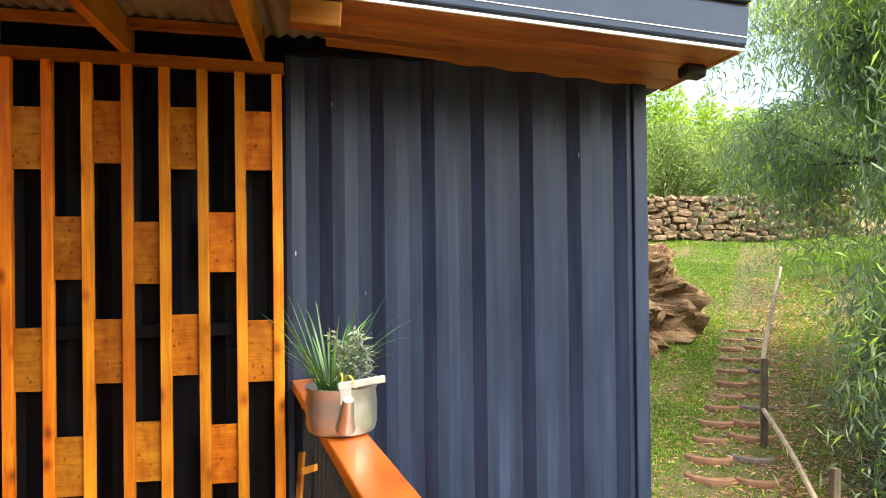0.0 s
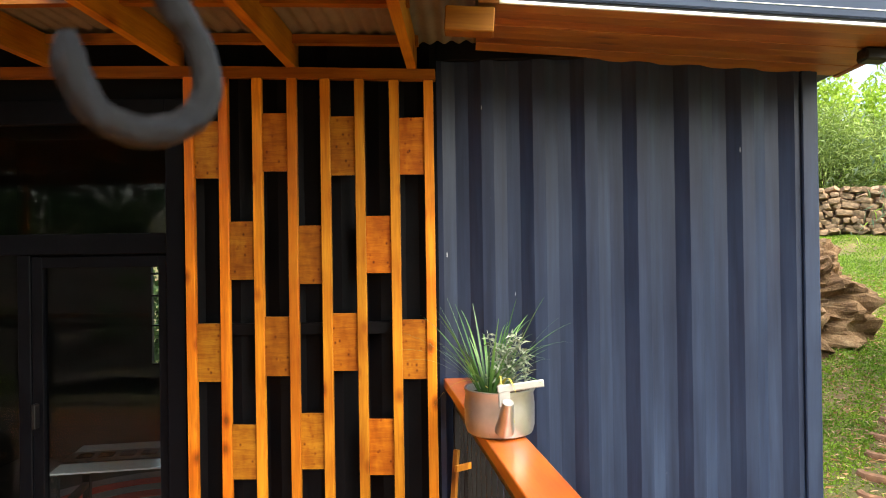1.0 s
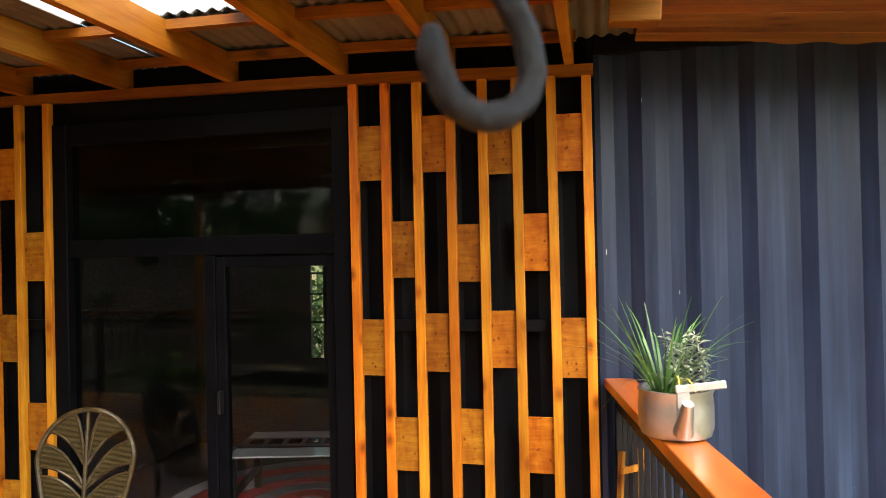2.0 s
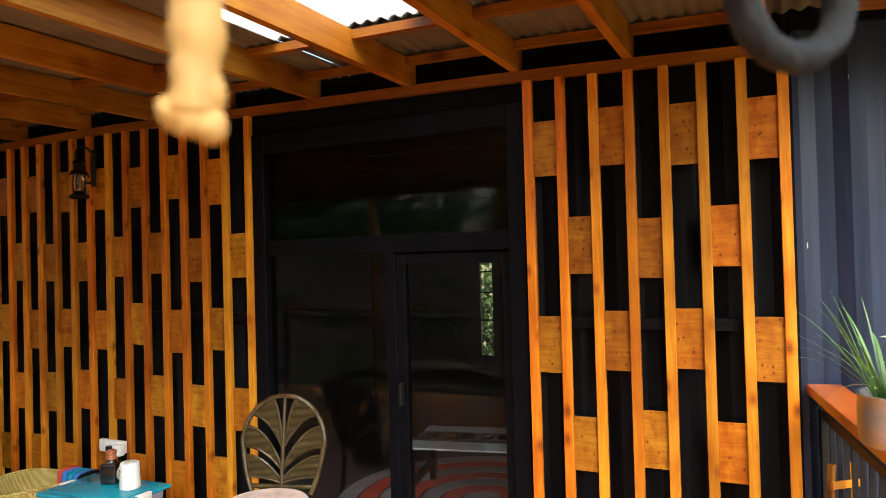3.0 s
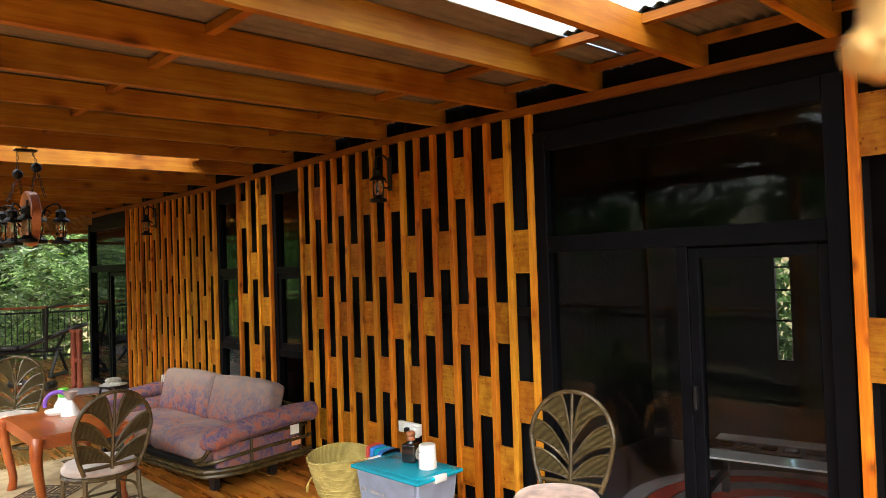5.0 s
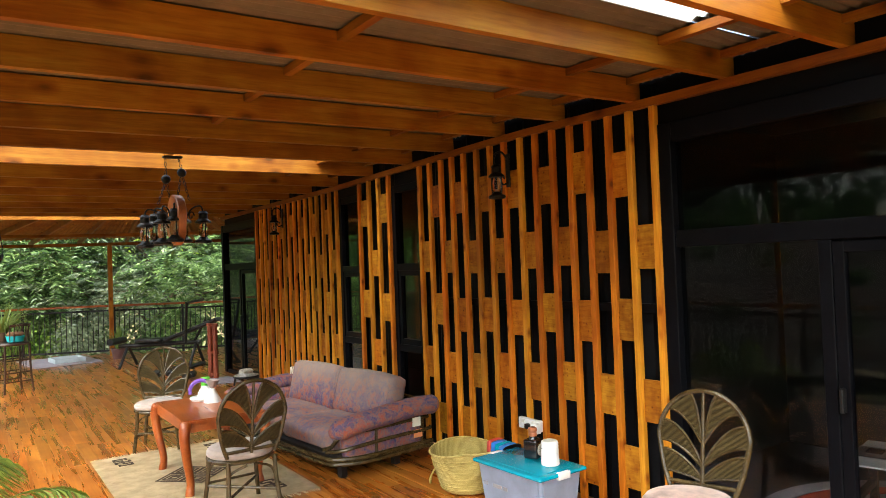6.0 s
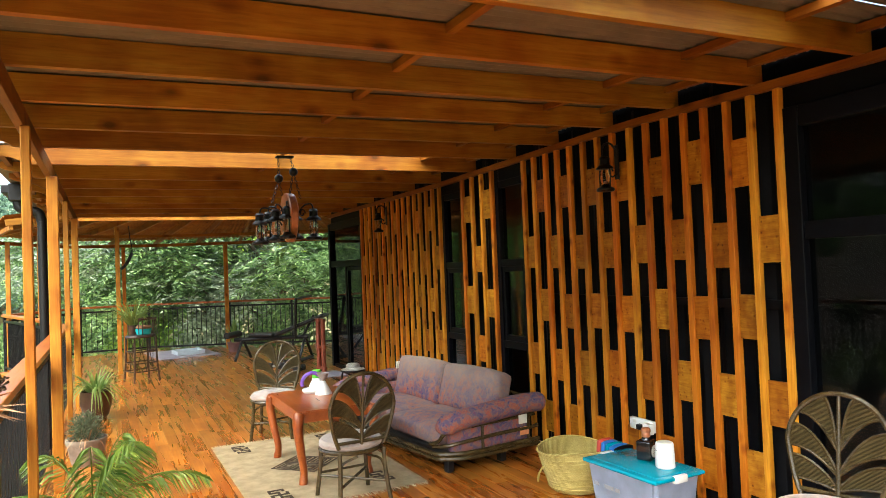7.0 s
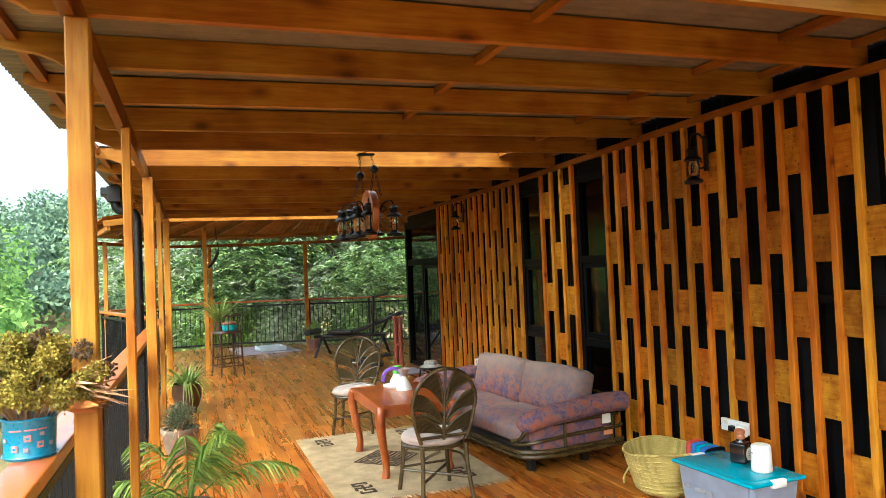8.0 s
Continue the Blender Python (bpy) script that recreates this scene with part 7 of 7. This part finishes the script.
part("strand", tube(bmesh.new(), curve_pts([(0, 0, 2.75), (0.02, 0.02, 2.5), (-0.02, 0.05, 2.3), (0.03, 0.0, 2.15), (-0.05, -0.08, 2.02), (-0.02, -0.14, 1.97)], 5), [0.008] * 12 + [0.03] * 14, 6), BLACK, ch, soft=True)

# ---- black downpipe by the railing ----
dp = thing("downpipe", pose(-9.45, -0.985, 0), "black plastic rain pipe with gutter outlet", "downpipe")
part("pipe", tube(bmesh.new(), [(0, 0, -0.2), (0, 0, 2.52)], 0.05, 14), BLACK, dp, soft=True)
part("elbow", tube(bmesh.new(), curve_pts([(0, 0, 2.50), (0, -0.03, 2.60), (0, -0.13, 2.63), (0, -0.22, 2.66), (0, -0.25, 2.76)], 5), 0.055, 14), BLACK, dp, soft=True)
part("outlet", boxed(-0.09, 0.09, -0.33, -0.17, 2.74, 2.94, 0.01), BLACK, dp)
solo("gutter", boxed(-3.2, 0.6, -0.06, 0.06, 0, 0.10, 0.01), BLACK, pose(-10.1, -1.34, 2.84), "black plastic eaves gutter", "gutter")


# ---- exercise bench on the far deck ----
def gym_bench(m):
    t = thing("exercise_bench", m, "black folding exercise bench with padded backrest", "exercise bench")
    part("rail", tube(bmesh.new(), [(-0.75, 0, 0.36), (0.62, 0, 0.40)], 0.035, 8), BLACK, t, soft=True)
    part("seat_pad", boxed(-0.42, 0.02, -0.14, 0.14, 0.42, 0.48, 0.02, 2), BLACK, t, soft=True)
    part("back_pad", boxed(0.0, 0.95, -0.14, 0.14, -0.03, 0.03, 0.02, 2), BLACK, t, "padded black backrest", pose(0.05, 0, 0.44, 0, -20, 0), soft=True)
    part("prop", tube(bmesh.new(), [(0.5, 0, 0.38), (0.72, 0, 0.76)], 0.022, 7), BLACK, t)
    for x, h in ((-0.6, 0.37), (0.55, 0.40)):
        part("leg", tube(bmesh.new(), [(x, -0.28, 0.03), (x, 0, h), (x, 0.28, 0.03)], 0.025, 7), BLACK, t)
    part("foot_bar", tube(bmesh.new(), [(0.55, -0.3, 0.03), (0.55, 0.3, 0.03)], 0.028, 7), BLACK, t)
    part("roller", tube(bmesh.new(), [(-0.78, -0.22, 0.45), (-0.78, 0.22, 0.45)], 0.055, 12), BLACK, t, soft=True)
    part("arm_post", tube(bmesh.new(), [(0.42, -0.1, 0.4), (0.55, -0.32, 1.05), (0.55, 0.3, 1.07)], 0.024, 7), BLACK, t)
    return t


gym_bench(pose(-14.25, 2.75, 0, 0, 0, 52) @ Matrix.Scale(1.2, 4))
for i, (x, y) in enumerate(((-12.9, 2.45), (-13.2, 2.62), (-12.3, 2.75))):
    db = thing("dumbbell", pose(x, y, 0, 0, 0, 60 + 40 * i), "black hexagonal dumbbell lying on the deck", "dumbbell", "dumbbells")
    part("bar", tube(bmesh.new(), [(-0.10, 0, 0.065), (0.10, 0, 0.065)], 0.016, 8), ALU, db)
    for s in (-1, 1):
        part("weight", tube(bmesh.new(), [(s * 0.06, 0, 0.065), (s * 0.15, 0, 0.065)], 0.065, 6), BLACK, db)
mt = solo("floor_mat", boxed(-0.9, 0.9, -0.65, 0.65, 0.004, 0.022, 0.004), GREYMAT, pose(-17.1, 1.2, 0, 0, 0, 8), "grey cloth mat lying on the far deck", "mat")
ty = thing("tray", pose(-16.9, 1.33, 0.022, 0, 0, 8), "pale shallow crate lying on the mat", "tray")
part("base", boxed(-0.30, 0.30, -0.30, 0.30, 0, 0.02), TRAY, ty)
for a in (0, 90, 180, 270):
    part("side", boxed(-0.30, 0.30, -0.30, -0.28, 0.0, 0.09, 0.004), TRAY, ty, m=pose(0, 0, 0, 0, 0, a))
rk = thing("wood_stand", pose(-11.95, 3.06, 0, 0, 0, 25), "red stained wooden stand by the far door", "stand")
for x in (-0.065, 0.065):
    part("upright", tube(bmesh.new(), [(x, 0, 0), (x * 0.95, 0, 0.94)], 0.042, 10), RUST_WOOD, rk, soft=True)
for z in (0.08, 0.45, 0.92):
    part("crosspiece", boxed(-0.12, 0.12, -0.025, 0.025, z - 0.025, z + 0.025, 0.004), RUST_WOOD, rk)
lt = thing("stool_table", pose(-9.72, 2.90, 0), "small black stand beside the sofa", "side table")
part("top", lathe(bmesh.new(), [(0, 0.30), (0.18, 0.30), (0.185, 0.312), (0.18, 0.325), (0, 0.325)], 24), BLACK, lt, soft=True)
for a in (0.3, 2.4, 4.5):
    part("leg", tube(bmesh.new(), [(0.15 * math.cos(a), 0.15 * math.sin(a), 0.305), (0.2 * math.cos(a), 0.2 * math.sin(a), 0)], 0.014, 7), BLACK, lt)
ht = thing("woven_hat", pose(-9.72, 2.90, 0.326) @ Matrix.Scale(0.68, 4), "white woven hat on the small stand", "hat")
part("crown", lathe(bmesh.new(), [(0.14, 0.03), (0.15, 0.09), (0.12, 0.125), (0, 0.135)], 30), WHITE_WEAVE, ht, soft=True)
part("brim", lathe(bmesh.new(), [(0.13, 0.035), (0.20, 0.015), (0.255, 0.0), (0.255, 0.008), (0.20, 0.024), (0.14, 0.045)], 30), WHITE_WEAVE, ht, soft=True)
solo("door_mat", boxed(-0.35, 0.35, -0.22, 0.22, 0.004, 0.018, 0.004), GREYMAT, pose(-11.6, 3.1, 0), "grey door mat at the far door", "mat")

# ---- behind the glass: low table and round rug ----
it = thing("coffee_table", pose(-1.72, 4.72, 0, 0, 0, 12), "dark coffee table with pale glass top panels", "coffee table")
for y0, y1 in ((-0.34, -0.13), (0.13, 0.34)):
    part("glass_panel", boxed(-0.55, 0.55, y0, y1, 0.425, 0.437, 0.002), PANEL, it, "glossy white-backed glass panel with the sky's reflection in its colour")
part("middle_board", boxed(-0.55, 0.55, -0.125, 0.125, 0.42, 0.445, 0.003), BLACK, it)
for i in range(7):
    part("tile", boxed(-0.48 + i * 0.14, -0.38 + i * 0.14, -0.05, 0.05, 0.445, 0.455, 0.004), BOTTLE, it)
for x in (-0.52, 0.52):
    for y in (-0.32, 0.32):
        part("leg", boxed(x - 0.025, x + 0.025, y - 0.025, y + 0.025, 0, 0.42), BLACK, it)
    part("cross_rail", boxed(x - 0.02, x + 0.02, -0.3, 0.3, 0.14, 0.18), BLACK, it)
ir = thing("round_rug", pose(-1.75, 4.65, 0.0), "round rug in red and grey rings", "rug")
for i in range(7):
    r0, r1 = 0.16 * i, 0.16 * (i + 1) - 0.02
    part("ring", lathe(bmesh.new(), [(max(r0, 0.001), 0.0), (max(r0, 0.001), 0.008), (r1, 0.008), (r1, 0.0)], 40), RED if i % 2 else GREYMAT, ir, m=pose(0, 0, 0))

# ---- deck planks ----
def inside(x, y):
    n, c = len(DECK), False
    for i in range(n):
        (x0, y0), (x1, y1) = DECK[i], DECK[i - 1]
        if (y0 > y) != (y1 > y) and x < (x1 - x0) * (y - y0) / (y1 - y0) + x0:
            c = not c
    return c


def deck_planks():
    t = thing("floor", pose(0, 0, 0), "glossy red-brown hardwood strip deck floor", "floor", kind="structure")
    wide = 0.118
    lens = (0.75, 0.95, 1.2)
    me = [mesh_of(boxed(-L / 2 + 0.0012, L / 2 - 0.0012, -wide / 2 + 0.0014, wide / 2 - 0.0014, -0.022, 0.0, 0.0014), "plank", FLOOR_WOOD) for L in lens]
    r = random.Random(5)
    near, rest = 0, []
    y = -1.0
    while y < 7.9:
        x = 1.1 - r.uniform(0, 0.9)
        while x > -18.8:
            k = r.randrange(3)
            cx = x - lens[k] / 2
            if inside(cx, y) and (inside(cx - lens[k] * 0.4, y) or inside(cx + lens[k] * 0.4, y)):
                if -8.6 < cx < -4.4 and -0.7 < y < 3.3 and near < 300:
                    piece("plank", me[k], t, pose(cx, y, r.uniform(-0.0008, 0.0008)))
                    near += 1
                else:
                    rest.append((cx, y, lens[k], r.uniform(-0.0008, 0.0008)))
            x -= lens[k]
        y += wide
    v, f = [], []
    for cx, cy, L, z in rest:
        k = len(v)
        a, b = L / 2 - 0.0012, wide / 2 - 0.0014
        v += [(cx + sx * a, cy + sy * b, zz) for zz in (-0.022, z) for sx, sy in ((-1, -1), (1, -1), (1, 1), (-1, 1))]
        f += [(k + 4, k + 5, k + 6, k + 7), (k, k + 1, k + 5, k + 4), (k + 1, k + 2, k + 6, k + 5), (k + 2, k + 3, k + 7, k + 6), (k + 3, k, k + 4, k + 7)]
    ob = new("planks", raw("planks", v, f, FLOOR_REST))
    ob.parent = t
    tagged(ob, "glossy red-brown hardwood strips", kind="stuff")


deck_planks()
